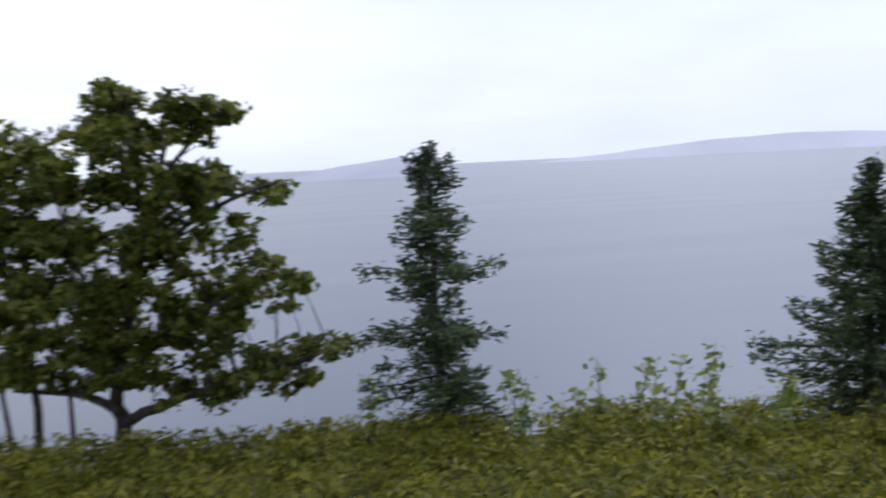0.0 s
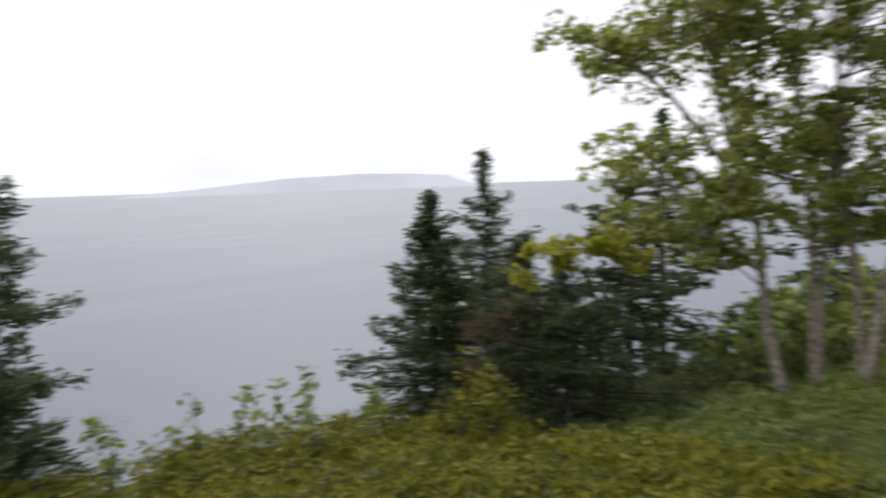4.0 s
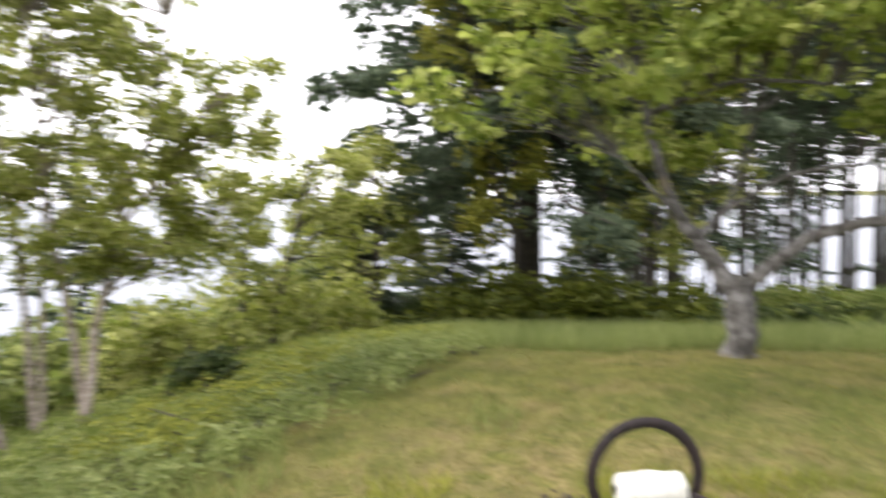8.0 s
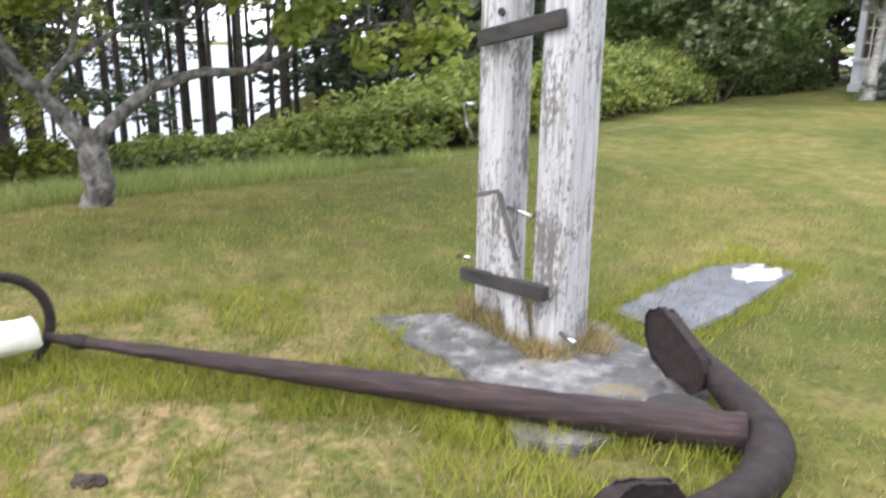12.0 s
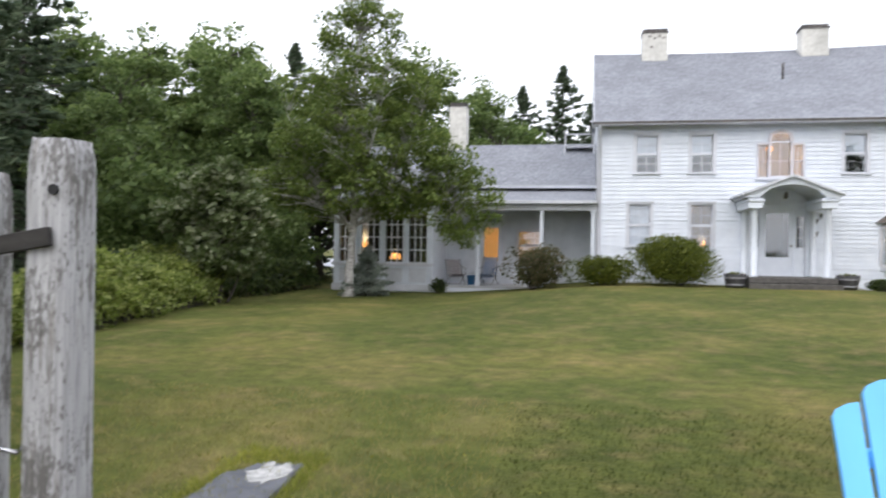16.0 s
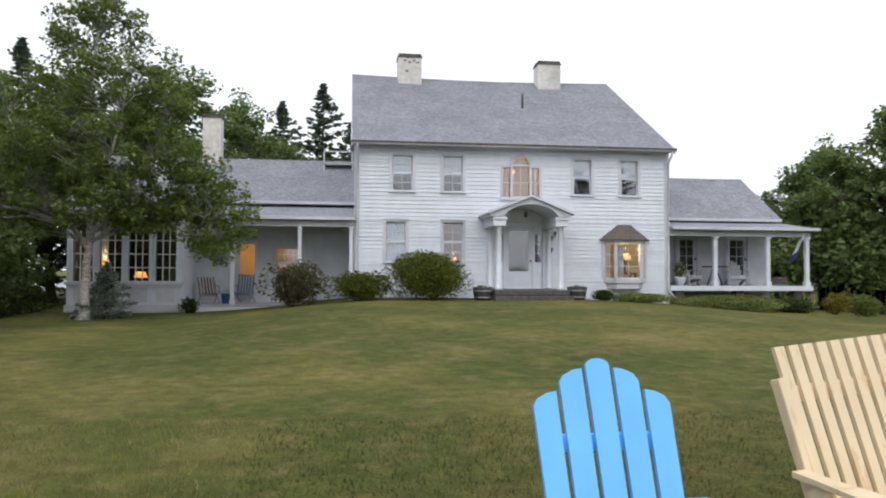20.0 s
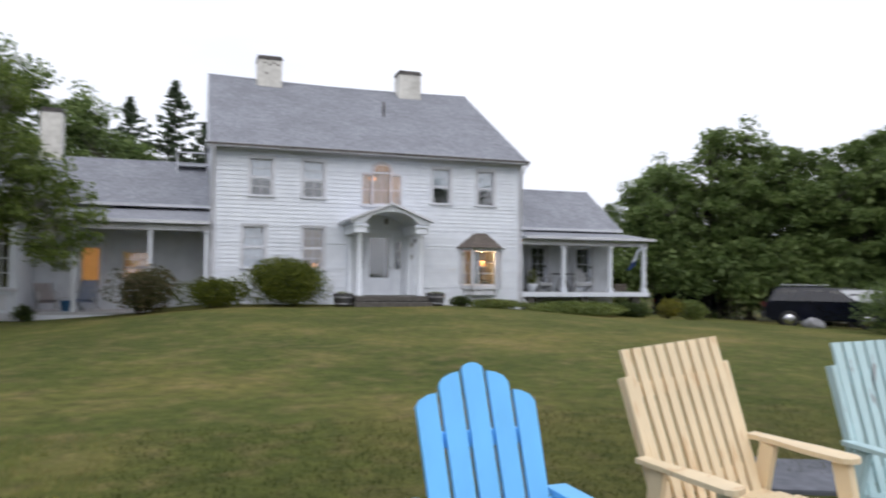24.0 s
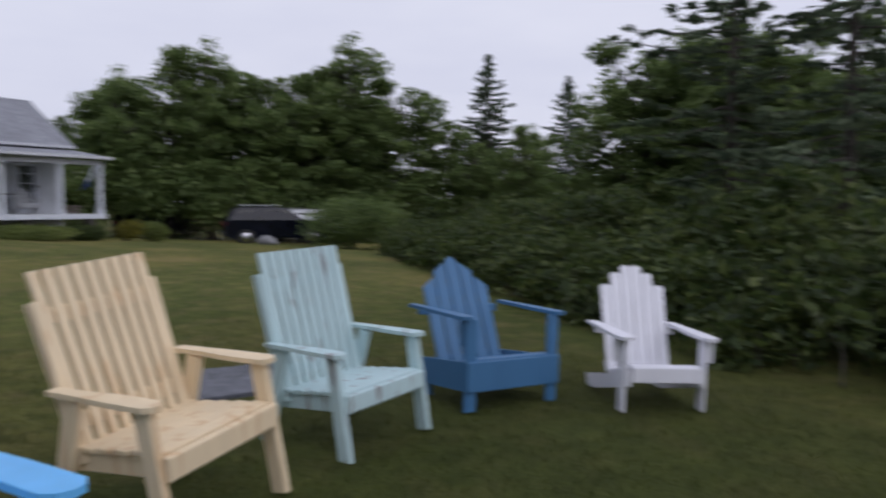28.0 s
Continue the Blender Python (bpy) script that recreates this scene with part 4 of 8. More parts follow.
def wing_left():
    h = thing("wing", pose(0, 0, 0), "low white side wing with a deep open porch", "house wing")
    x0, x1 = -9.4, -0.02
    doorway, win = (-4.08, -3.36, -0.05, 2.0), (-2.75, -1.85, 0.75, 1.8)
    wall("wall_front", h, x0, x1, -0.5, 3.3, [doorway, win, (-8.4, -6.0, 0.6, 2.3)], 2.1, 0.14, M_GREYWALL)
    part("wall_back", boxes((x0, x1, 7.9, 8.04, -0.5, 3.3)), M_WHITE, h)
    gable_end(h, x0, 0.14, 2.241, 7.899, -0.5, 3.3, 5.0, 5.2, M_WHITE)
    gable_roof(h, x0 - 0.2, x1, 1.7, 3.38, 5.0, 5.28, 8.3, 3.38, 16)
    part("fascia", boxes((x0, x1, 1.64, 1.7, 3.3, 3.39)), M_TRIM, h)
    chimney(h, -5.8, -5.12, 4.7, 5.3, 5.0, 7.0)
    # porch: floor, roof, posts
    p = part("porch_floor", boxes(*((a, min(a + 0.118, -0.03), -0.05, 2.099, -0.2, -0.12) for a in [-5.45 + 0.12 * i for i in range(46)] if a < -0.1)), M_FLOORWOOD, h, "grey painted porch boards")
    part("porch_skirt", boxes((-5.45, -0.03, -0.06, -0.02, -0.42, -0.2)), M_WHITE, h)
    bm = prism([(-0.3, 2.62), (2.09, 3.2), (2.09, 3.28), (-0.3, 2.7)], -5.6, -0.03, axis="x")
    part("porch_roof", bm, M_SHINGLE, h)
    part("porch_beam", boxes((-5.5, -0.03, -0.08, 0.06, 2.42, 2.6), (-5.5, -0.03, -0.35, -0.3, 2.63, 2.72)), M_TRIM, h)
    for x in (-3.9, -1.78, -0.12):
        part("porch_post", boxes((x - 0.06, x + 0.06, -0.06, 0.06, -0.12, 2.42), (x - 0.08, x + 0.08, -0.08, 0.08, -0.12, 0.02), (x - 0.08, x + 0.08, -0.08, 0.08, 2.34, 2.42), bevel=0.008), M_WHITE, h)
    part("door", boxes((-4.08, -3.98, 2.14, 2.18, -0.05, 2.0), (-3.46, -3.36, 2.14, 2.18, -0.05, 2.0), (-3.98, -3.46, 2.14, 2.18, -0.05, 0.7), (-3.98, -3.46, 2.14, 2.18, 1.9, 2.0)), M_WHITE, h)
    sash_window(h, *win, 2.1, (3, 2))
    bm = boxes((-1.2, -0.06, 0.6, 2.0, 4.98, 5.02), (-1.2, -1.15, 0.6, 0.65, 4.5, 5.5), (-1.2, -0.06, 0.6, 0.64, 5.46, 5.5), (-0.12, -0.06, 0.6, 0.65, 4.5, 5.5))
    bm.transform(pose(0, 3.6, 0.1))
    part("roof_railing", bm, M_TRIM, h)
    # sunroom: a row of tall divided windows
    s = thing("sunroom", pose(0, 0, 0), "white sunroom with tall divided windows", "sunroom")
    xs = [-8.75, -7.97, -7.12, -6.3, -5.48]
    gaps = [(a + 0.1, b - 0.1, 0.62, 2.32) for a, b in zip(xs, xs[1:])]
    wall("wall_front", s, -8.85, -5.38, -0.4, 2.7, gaps, -0.3, 0.14, M_WHITE)
    for x in (-8.85, -5.52):
        part("wall_side", boxes((x, x + 0.14, -0.159, 2.099, -0.4, 2.7)), M_WHITE, s)
    part("roof", prism([(-0.55, 2.68), (2.09, 3.15), (2.09, 3.25), (-0.55, 2.78)], -9.0, -5.2, axis="x"), M_SHINGLE, s)
    part("cornice", boxes((-8.9, -5.33, -0.4, -0.301, 2.46, 2.68)), M_TRIM, s)
    part("sill_band", boxes((-8.9, -5.33, -0.38, -0.301, 0.5, 0.6)), M_TRIM, s)
    part("base_board", boxes((-8.9, -5.33, -0.34, -0.301, -0.34, -0.12)), M_TRIM, s)
    for a, b in zip(xs, xs[1:]):
        part("apron_panel", boxes((a + 0.12, b - 0.12, -0.325, -0.301, -0.04, 0.42)), M_TRIM, s)
    for a, b, c, d in gaps:
        w = part("window", boxes((a - 0.05, a, -0.34, -0.2, c, d), (b, b + 0.05, -0.34, -0.2, c, d), (a - 0.05, b + 0.05, -0.34, -0.2, d, d + 0.05)), M_WHITE, s)
        part("pane", boxes((a, b, -0.25, -0.246, c, d)), M_PANE, w).visible_shadow = False
        rows = [(a + (b - a) * i / 3 - 0.016, a + (b - a) * i / 3 + 0.016, -0.27, -0.252, c, d) for i in (1, 2)] + [(a, b, -0.268, -0.253, c + (d - c) * j / 4 - 0.018, c + (d - c) * j / 4 + 0.018) for j in range(1, 4)]
        part("muntins", boxes(*rows), M_WHITE, w)


wing_left()


def wing_right():
    h = thing("wing", pose(0, 0, 0), "low white wing with a columned porch and grey roof", "house wing")
    x0, x1 = 10.8, 15.8
    doors = [(12.08, 12.86, 0.55, 2.34), (14.08, 14.88, 0.55, 2.34)]
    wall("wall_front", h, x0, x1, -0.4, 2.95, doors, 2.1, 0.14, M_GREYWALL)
    gable_end(h, x1 - 0.14, 0.14, 2.241, 7.3, -0.4, 2.95, 4.6, 4.78, M_WHITE)
    part("wall_back", boxes((x0, x1 - 0.141, 7.16, 7.3, -0.4, 2.95)), M_WHITE, h)
    gable_roof(h, x0, x1 + 0.25, 1.7, 3.0, 4.6, 4.86, 7.6, 3.0, 15)
    part("fascia", boxes((x0, x1 + 0.25, 1.64, 1.7, 2.92, 3.01)), M_TRIM, h)
    part("porch_floor", boxes(*((a, min(a + 0.118, 16.05), -0.1, 2.099, 0.44, 0.52) for a in [10.8 + 0.12 * i for i in range(44)])), M_FLOORWOOD, h, "grey painted porch boards")
    part("porch_skirt", boxes((10.8, 16.1, -0.14, -0.1, 0.36, 0.53)), M_WHITE, h)
    part("porch_roof", prism([(-0.35, 2.44), (2.09, 2.8), (2.09, 2.9), (-0.35, 2.54)], 10.8, 16.2, axis="x"), M_SHINGLE, h)
    part("porch_beam", boxes((10.8, 16.05, -0.08, 0.06, 2.26, 2.43), (10.8, 16.22, -0.4, -0.351, 2.47, 2.56)), M_TRIM, h)
    for x in (12.5, 14.46, 15.94):
        part("porch_post", boxes((x - 0.07, x + 0.07, -0.07, 0.07, 0.52, 2.26), (x - 0.1, x + 0.1, -0.1, 0.1, 0.52, 0.68), (x - 0.1, x + 0.1, -0.1, 0.1, 2.18, 2.26), bevel=0.008), M_WHITE, h)
    for x in (11.2, 13.4, 15.6):
        part("pier", boxes((x - 0.15, x + 0.15, -0.02, 0.3, -0.6, 0.44)), M_STEP, h)
    for a, b, c, d in doors:
        w = part("door", boxes((a, a + 0.12, 2.13, 2.18, c, d), (b - 0.12, b, 2.13, 2.18, c, d), (a + 0.12, b - 0.12, 2.13, 2.18, c, c + 0.35), (a + 0.12, b - 0.12, 2.13, 2.18, d - 0.12, d)), M_WHITE, h)
        part("casing", boxes((a - 0.1, a, 2.05, 2.099, c, d + 0.1), (b, b + 0.1, 2.05, 2.099, c, d + 0.1), (a, b, 2.05, 2.099, d, d + 0.1)), M_TRIM, w)
        part("pane", boxes((a + 0.12, b - 0.12, 2.15, 2.155, c + 0.35, d - 0.12)), M_PANE, w).visible_shadow = False
        part("bars", boxes(((a + b) / 2 - 0.01, (a + b) / 2 + 0.01, 2.135, 2.149, c + 0.35, d - 0.12), *((a + 0.12, b - 0.12, 2.137, 2.148, z, z + 0.02) for z in (1.25, 1.6, 1.95))), M_WHITE, w)
        part("door_handle", boxes((b - 0.09, b - 0.04, 2.06, 2.129, 1.45, 1.55), bevel=0.01), M_SOOT, w)


wing_right()
# wall colour darkened so these rooms look unlit behind the glass
M_DIM = plain("dimmed_room_walls", (0.09, 0.08, 0.075), (0.16, 0.14, 0.13), 3.0, 0.8, 0.05)
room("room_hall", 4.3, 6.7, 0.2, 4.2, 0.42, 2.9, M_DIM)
room("room_parlour", 7.2, 10.7, 0.2, 4.0, 0.42, 2.9, M_INNER)
room("room_dining", 0.3, 4.1, 0.2, 4.0, 0.42, 2.9, M_INNER)
room("room_upper", 4.4, 6.7, 0.2, 3.6, 3.1, 5.1, M_INNER)
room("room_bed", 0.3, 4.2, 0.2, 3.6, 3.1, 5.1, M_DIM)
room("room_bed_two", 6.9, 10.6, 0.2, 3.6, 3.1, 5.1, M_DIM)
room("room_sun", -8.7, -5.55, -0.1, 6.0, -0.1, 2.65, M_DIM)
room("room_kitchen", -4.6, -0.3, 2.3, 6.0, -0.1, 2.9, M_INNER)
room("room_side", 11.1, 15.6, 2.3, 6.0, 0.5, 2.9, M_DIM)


def side_table(x, y, z, label):
    t = thing("side_table", pose(x, y, z), label, "table")
    part("tabletop", boxes((-0.35, 0.35, -0.3, 0.3, 0.66, 0.7), bevel=0.008), M_BAYROOF, t)
    for a in (-0.3, 0.3):
        for b in (-0.25, 0.25):
            part("leg", boxes((a - 0.025, a + 0.025, b - 0.025, b + 0.025, 0, 0.66)), M_BAYROOF, t)


for x, y, z, tall, r, power, label in (
    (9.5, 0.75, 0.25, 0.7, 0.24, 80, "lit table lamp with a wide cream shade in the bay window"),
    (3.4, 0.7, 0.42, 0.35, 0.09, 9, "small lit lamp on a table by the window"),
    (-7.05, 1.2, -0.2, 0.42, 0.22, 8, "lit table lamp in the sunroom"),
    (-8.4, 2.0, -0.1, 0.72, 0.13, 4, "small lit lamp in the sunroom"),
    (-4.45, 3.4, -0.1, 0.8, 0.2, 70, "lit lamp beyond the porch door"),
    (5.2, 3.2, 0.42, 0.7, 0.15, 5, "lamp on a table in the hall"),
):
    side_table(x, y, z, "dark wooden side table under a lamp")
    lamp(x, y, z + 0.7, label, tall, r, power)
light = thing("ceiling_lamp", pose(5.6, 1.6, 4.6), "lit glass ceiling lamp in the upper hall", "lamp")
part("globe", lathe(bmesh.new(), [(0.02, -0.12), (0.1, -0.08), (0.12, 0), (0.08, 0.08), (0.02, 0.1)], 12), M_SHADE, light)
part("rod", boxes((-0.01, 0.01, -0.01, 0.01, 0.1, 0.5)), M_SOOT, light)
bulb = new("lamp_light", bpy.data.lights.new("lamp_light", "POINT"))
bulb.data.energy, bulb.data.color, bulb.data.shadow_soft_size = 26, (1.0, 0.66, 0.36), 0.1
bulb.parent = light
bulb.location = (0, 0, -0.25)


# ---- trees, hedges and weeds ----
def leafy_tree(name, base, label, seed, stems, blobs, clumps, per, clump_r, leaf, leaf_mat, bark, limb=0.03, gap=0.0, flat=0.7, narrow=0.6, category="tree", yaw=0.0):
    """A broad-leaved tree. stems: rows of (points, foot radius, tip radius); blobs: the crown's masses (x, y, z, rx, ry, rz), all from its foot."""
    rng = np.random.default_rng(seed)
    t = thing(name, pose(*base, 0, 0, yaw), label, category)
    spine = []
    for k, (pts, r0, r1) in enumerate(stems):
        fine, rad = [], []
        P = [Vector(p) for p in pts]
        n = len(P) - 1
        for i in range(n * 4 + 1):
            s = i / 4
            a = min(int(s), n - 1)
            f = s - a
            q0, q1, q2, q3 = P[max(a - 1, 0)], P[a], P[a + 1], P[min(a + 2, n)]
            c = 0.5 * ((2 * q1) + (q2 - q0) * f + (2 * q0 - 5 * q1 + 4 * q2 - q3) * f * f + (3 * q1 - q0 - 3 * q2 + q3) * f ** 3)
            fine.append(c + Vector(rng.normal(size=3)) * r0 * 0.12)
            rad.append((r0 + (r1 - r0) * (i / (n * 4)) ** 0.8) * (1.35 if i == 0 and pts[0][2] <= 0.05 else 1))
        bm = bmesh.new()
        tube(bm, fine, rad, 10)
        part("trunk" if pts[0][2] <= 0.05 else "limb", bm, bark, t)
        spine += [(c, r) for c, r in zip(fine, rad)]
    vols = np.array([b[3] * b[4] * b[5] for b in blobs]) ** 0.8
    share = np.maximum(2, (clumps * vols / vols.sum()).round().astype(int))
    sc = np.array([c for c, _ in spine])
    leaves, twigs = [], bmesh.new()
    for b, n in zip(blobs, share):
        for c in blob_points(rng, int(n), b[:3], b[3:], 0.25):
            if gap and noise.noise(Vector(c) * (0.45 / clump_r) + Vector((seed, 0, 0))) < gap - 0.5:
                continue
            away = np.linalg.norm(sc - c, axis=1) + np.maximum(0, sc[:, 2] - c[2] + 0.25 * np.hypot(*(sc[:, :2] - c[:2]).T)) * 2
            j = int(away.argmin())
            s, e = sc[j], np.asarray(c)
            mid = (s + e) / 2 + (0, 0, 0.08 * np.linalg.norm(e - s)) + rng.normal(size=3) * 0.05 * np.linalg.norm(e - s)
            r = min(limb, spine[j][1] * 0.7)
            tube(twigs, [s, mid, e], [r, r * 0.65, r * 0.25], 5, False)
            m = int(per * rng.uniform(0.6, 1.4))
            rr = clump_r * rng.uniform(0.7, 1.3)
            leaves.append(leaf_quads(rng, blob_points(rng, m, c, (rr, rr, rr * flat), 0.15), leaf, narrow=narrow))
    tagged(part("branchwork", twigs, bark, t), kind="stuff")
    tagged(part("crown", quads("crown", np.concatenate(leaves), leaf_mat), None, t), kind="stuff")
    return t


def conifer(name, base, label, seed, h, r, mat, bark, whorl=0.2, arms=6, droop=0.25, bare=0.06, twig=0.16, dense=1.0, ragged=0.25, power=0.9, r0=None, category="tree", width=0.2, tier=0.0, hang=0.0):
    """A spruce: a straight tapered trunk, uneven boughs all round, and sprays of needles along each bough."""
    rng = np.random.default_rng(seed)
    t = thing(name, pose(*base), label, category)
    bm = bmesh.new()
    r0 = r0 or 0.012 * h + 0.02
    tube(bm, [(0, 0, -0.1), (rng.normal() * 0.02, rng.normal() * 0.02, h * 0.5), (0, 0, h)], [r0, r0 * 0.55, 0.006], 9)
    part("trunk", bm, bark, t)
    boughs, sprays = bmesh.new(), []
    count = int(arms * h * (1 - bare) / whorl * 0.85)
    for k in range(count):
        v = bare + (1 - bare) * (max(k + rng.uniform(-0.5, 0.5), 0) / count) ** 0.92
        z = h * min(max(v, bare), 0.985)
        s = 1 - z / h
        a = k * 2.39996 + rng.normal() * 0.5
        lump = 1 + 0.55 * noise.noise((math.cos(a) * 1.3 + seed, math.sin(a) * 1.3, z / whorl * 0.33))
        if noise.noise((math.cos(a) * 0.8 + seed * 2, math.sin(a) * 0.8, z / whorl * 0.4)) < -0.4 and ragged > 0.15:
            continue
        reach = r * s ** power * (1 - 0.55 * math.exp(-z / (0.12 * h)) * (bare > 0.1))
        ln = max(0.07, reach * lump * rng.uniform(1 - 2 * ragged, 1 + ragged * 0.7))
        ln *= 1 + tier * math.cos(z * math.tau / (whorl * 2.6) + 0.6 * math.sin(a * 2 + seed))
        rise = 0.55 - 0.75 * s + rng.normal() * 0.12
        d = np.array([math.cos(a), math.sin(a), 0])
        tip = d * ln + (0, 0, rise * ln * 0.6 - droop * ln * s)
        mid = d * ln * 0.5 + (0, 0, rise * ln * 0.25 - droop * ln * s * 0.75)
        start = np.array([0, 0, z])
        rad = 0.006 + 0.012 * ln
        tube(boughs, [start, start + mid, start + tip], [rad, rad * 0.6, 0.003], 4, False)
        n = int(max(6, dense * 30 * ln / twig * 0.16 + 5))
        u = rng.uniform(0.1, 1.04, n)
        p = np.where(u[:, None] < 0.5, start + mid * (u[:, None] * 2), start + mid + (tip - mid) * (u[:, None] * 2 - 1))
        side = np.array([-d[1], d[0], 0])
        off = rng.uniform(-1, 1, n) * 0.34 * ln * (1.1 - u)
        p = p + side * off[:, None] + rng.normal(size=(n, 3)) * (0.02, 0.02, 0.035) - (0, 0, 0.1) * np.abs(off)[:, None]
        p[:, 2] -= hang * rng.uniform(0, 1, n) ** 2
        way = d * 0.8 + side * np.sign(off)[:, None] * 0.7 + rng.normal(size=(n, 3)) * 0.35 + (0, 0, 0.1 - 0.25 * droop - hang)
        way /= np.linalg.norm(way, axis=1, keepdims=True)
        for turn in (0, 1):
            up = rng.normal(size=(n, 3)) * 0.4 + ((0, 0, 1) if turn else side)
            w = np.cross(way, up)
            w /= np.linalg.norm(w, axis=1, keepdims=True) + 1e-9
            size = twig * rng.uniform(0.55, 1.3, (n, 1))
            q, v2 = way * size * 0.5, w * size * width
            sprays.append(np.stack([p - q * 0.9, p + v2 - q * 0.1, p + q, p - v2 - q * 0.1], 1))
    tagged(part("boughwork", boughs, bark, t), kind="stuff")
    tagged(part("needles", quads("needles", np.concatenate(sprays), mat), None, t), kind="stuff")
    return t


def thicket(name, label, seed, line, width, height, leaf, bumps, per, mat, category="hedge", stem_mat=None, bump_r=0.45, narrow=0.6, upward=0.4, rise=(1.0, 1.0)):
    """Shrubs grown together along a line: leafy mounds over stems, ragged on top."""
    rng = np.random.default_rng(seed)
    t = thing(name, pose(0, 0, 0), label, category)
    pts = [Vector((*p, 0)) for p in line]
    lens = [(b - a).length for a, b in zip(pts, pts[1:])]
    leaves, stems = [], bmesh.new()
    for _ in range(bumps):
        d = rng.uniform(0, sum(lens))
        grow = float(np.interp(d / sum(lens), np.linspace(0, 1, len(rise)), rise))
        k = 0
        while d > lens[k] and k < len(lens) - 1:
            d -= lens[k]
            k += 1
        way = (pts[k + 1] - pts[k]).normalized()
        side = Vector((-way.y, way.x, 0))
        o = rng.uniform(-1, 1)
        p = pts[k] + way * d + side * o * width / 2
        lift = 0.82 + 0.35 * noise.noise((p.x * 0.5, p.y * 0.5, seed)) + 0.1 * rng.normal()
        top = height * grow * lift * (1 - 0.45 * abs(o) ** 2.5)
        g = ground_height(p.x, p.y)
        zc = g + top * rng.uniform(0.25, 1.0) ** 0.7
        r = bump_r * rng.uniform(0.6, 1.3)
        leaves.append(leaf_quads(rng, blob_points(rng, int(per * rng.uniform(0.6, 1.4)), (p.x, p.y, max(zc - r * 0.4, g + 0.12)), (r, r, r * 0.75), 0.3), leaf, narrow=narrow, upward=upward))
        if rng.uniform() < 0.5:
            tube(stems, [(p.x + rng.normal() * 0.05, p.y, g - 0.03), (p.x, p.y, (g + zc) / 2), (p.x + rng.normal() * 0.1, p.y + rng.normal() * 0.1, zc)], [0.014, 0.01, 0.004], 4, False)
    tagged(part("stemwork", stems, stem_mat or M_DARKBARK, t), kind="stuff")
    tagged(part("leaves", quads("leaves", np.concatenate(leaves), mat), None, t), kind="stuff")
    return t


def gz(x, y, down=0.04):
    return (x, y, ground_height(x, y) - down)


# shore side
leafy_tree("oak_tree", gz(1.77, -31.65), "small wide oak with deep green leaves at the bank's edge", 11,
           [([(0.0, 0, 0), (0.0, 0.02, 0.58), (0.0, -0.02, 0.8), (0.06, 0.02, 1.26), (0.24, -0.02, 1.84), (0.41, 0.02, 2.45), (0.59, -0.02, 2.93)], 0.085, 0.02), ([(-0.03, 0.02, 0.72), (-0.28, -0.02, 0.87), (-0.57, 0.02, 0.9), (-0.91, -0.02, 0.94)], 0.05, 0.015),
            ([(0.04, 0.02, 0.62), (0.28, -0.02, 0.72), (0.67, 0.02, 0.84), (1.17, -0.02, 0.99), (1.57, 0.02, 1.07), (1.92, -0.02, 1.22), (2.11, 0.02, 1.22)], 0.055, 0.012), ([(0.07, 0.02, 1.07), (0.64, -0.02, 1.45), (1.1, 0.02, 1.74), (1.5, -0.02, 1.88)], 0.035, 0.01),
            ([(0.24, 0.02, 1.84), (0.72, -0.02, 2.31), (1.22, 0.02, 2.55), (1.52, -0.02, 2.64)], 0.032, 0.01), ([(0.06, 0.02, 1.26), (-0.19, -0.02, 1.84), (-0.34, 0.02, 2.31)], 0.035, 0.01),
            ([(0.38, 0.02, 2.31), (0.3, -0.02, 2.93), (0.3, 0.02, 3.45)], 0.03, 0.008), ([(0.51, 0.02, 2.69), (0.89, -0.02, 3.07), (1.1, 0.02, 3.26)], 0.026, 0.008)],
           [(0.09, 0, 3.31, 0.22, 0.45, 0.22), (0.31, 0, 3.35, 0.22, 0.45, 0.19), (0.88, 0, 3.26, 0.22, 0.45, 0.15), (1.12, 0, 3.23, 0.11, 0.45, 0.08), (0.3, 0, 3.02, 0.43, 0.65, 0.24), (0.88, 0, 2.97, 0.29, 0.45, 0.22),
            (-0.06, 0, 2.74, 0.34, 0.45, 0.22), (0.46, 0, 2.64, 0.49, 0.65, 0.24), (0.95, 0, 2.69, 0.27, 0.45, 0.15), (1.51, 0, 2.57, 0.12, 0.3, 0.15), (1.28, 0, 2.55, 0.15, 0.3, 0.1), (-0.21, 0, 2.26, 0.49, 0.65, 0.22),
            (0.37, 0, 2.16, 0.53, 0.65, 0.22), (1.0, 0, 2.26, 0.34, 0.45, 0.19), (-0.2, 0, 1.74, 0.53, 0.65, 0.22), (0.53, 0, 1.79, 0.53, 0.65, 0.19), (1.21, 0, 1.84, 0.34, 0.45, 0.19), (1.49, 0, 1.79, 0.22, 0.35, 0.12),
            (0.0, 0, 1.36, 0.58, 0.65, 0.19), (0.73, 0, 1.41, 0.53, 0.65, 0.18), (1.32, 0, 1.55, 0.43, 0.5, 0.15), (1.66, 0, 1.6, 0.15, 0.3, 0.1), (-0.32, 0, 1.07, 0.43, 0.65, 0.15), (0.36, 0, 1.07, 0.49, 0.65, 0.14),
            (1.03, 0, 1.07, 0.49, 0.5, 0.15), (1.56, 0, 1.03, 0.19, 0.35, 0.22), (1.92, 0, 1.26, 0.22, 0.35, 0.16), (1.11, 0, 0.8, 0.29, 0.4, 0.07), (0.58, 0, 0.84, 0.29, 0.45, 0.1), (-0.56, 0, 1.97, 0.24, 0.45, 0.29),
            (-0.69, 0, 1.26, 0.24, 0.45, 0.24)],
           760, 40, 0.125, 0.08, M_OAK, M_DARKBARK, 0.008, 0.38, yaw=175)
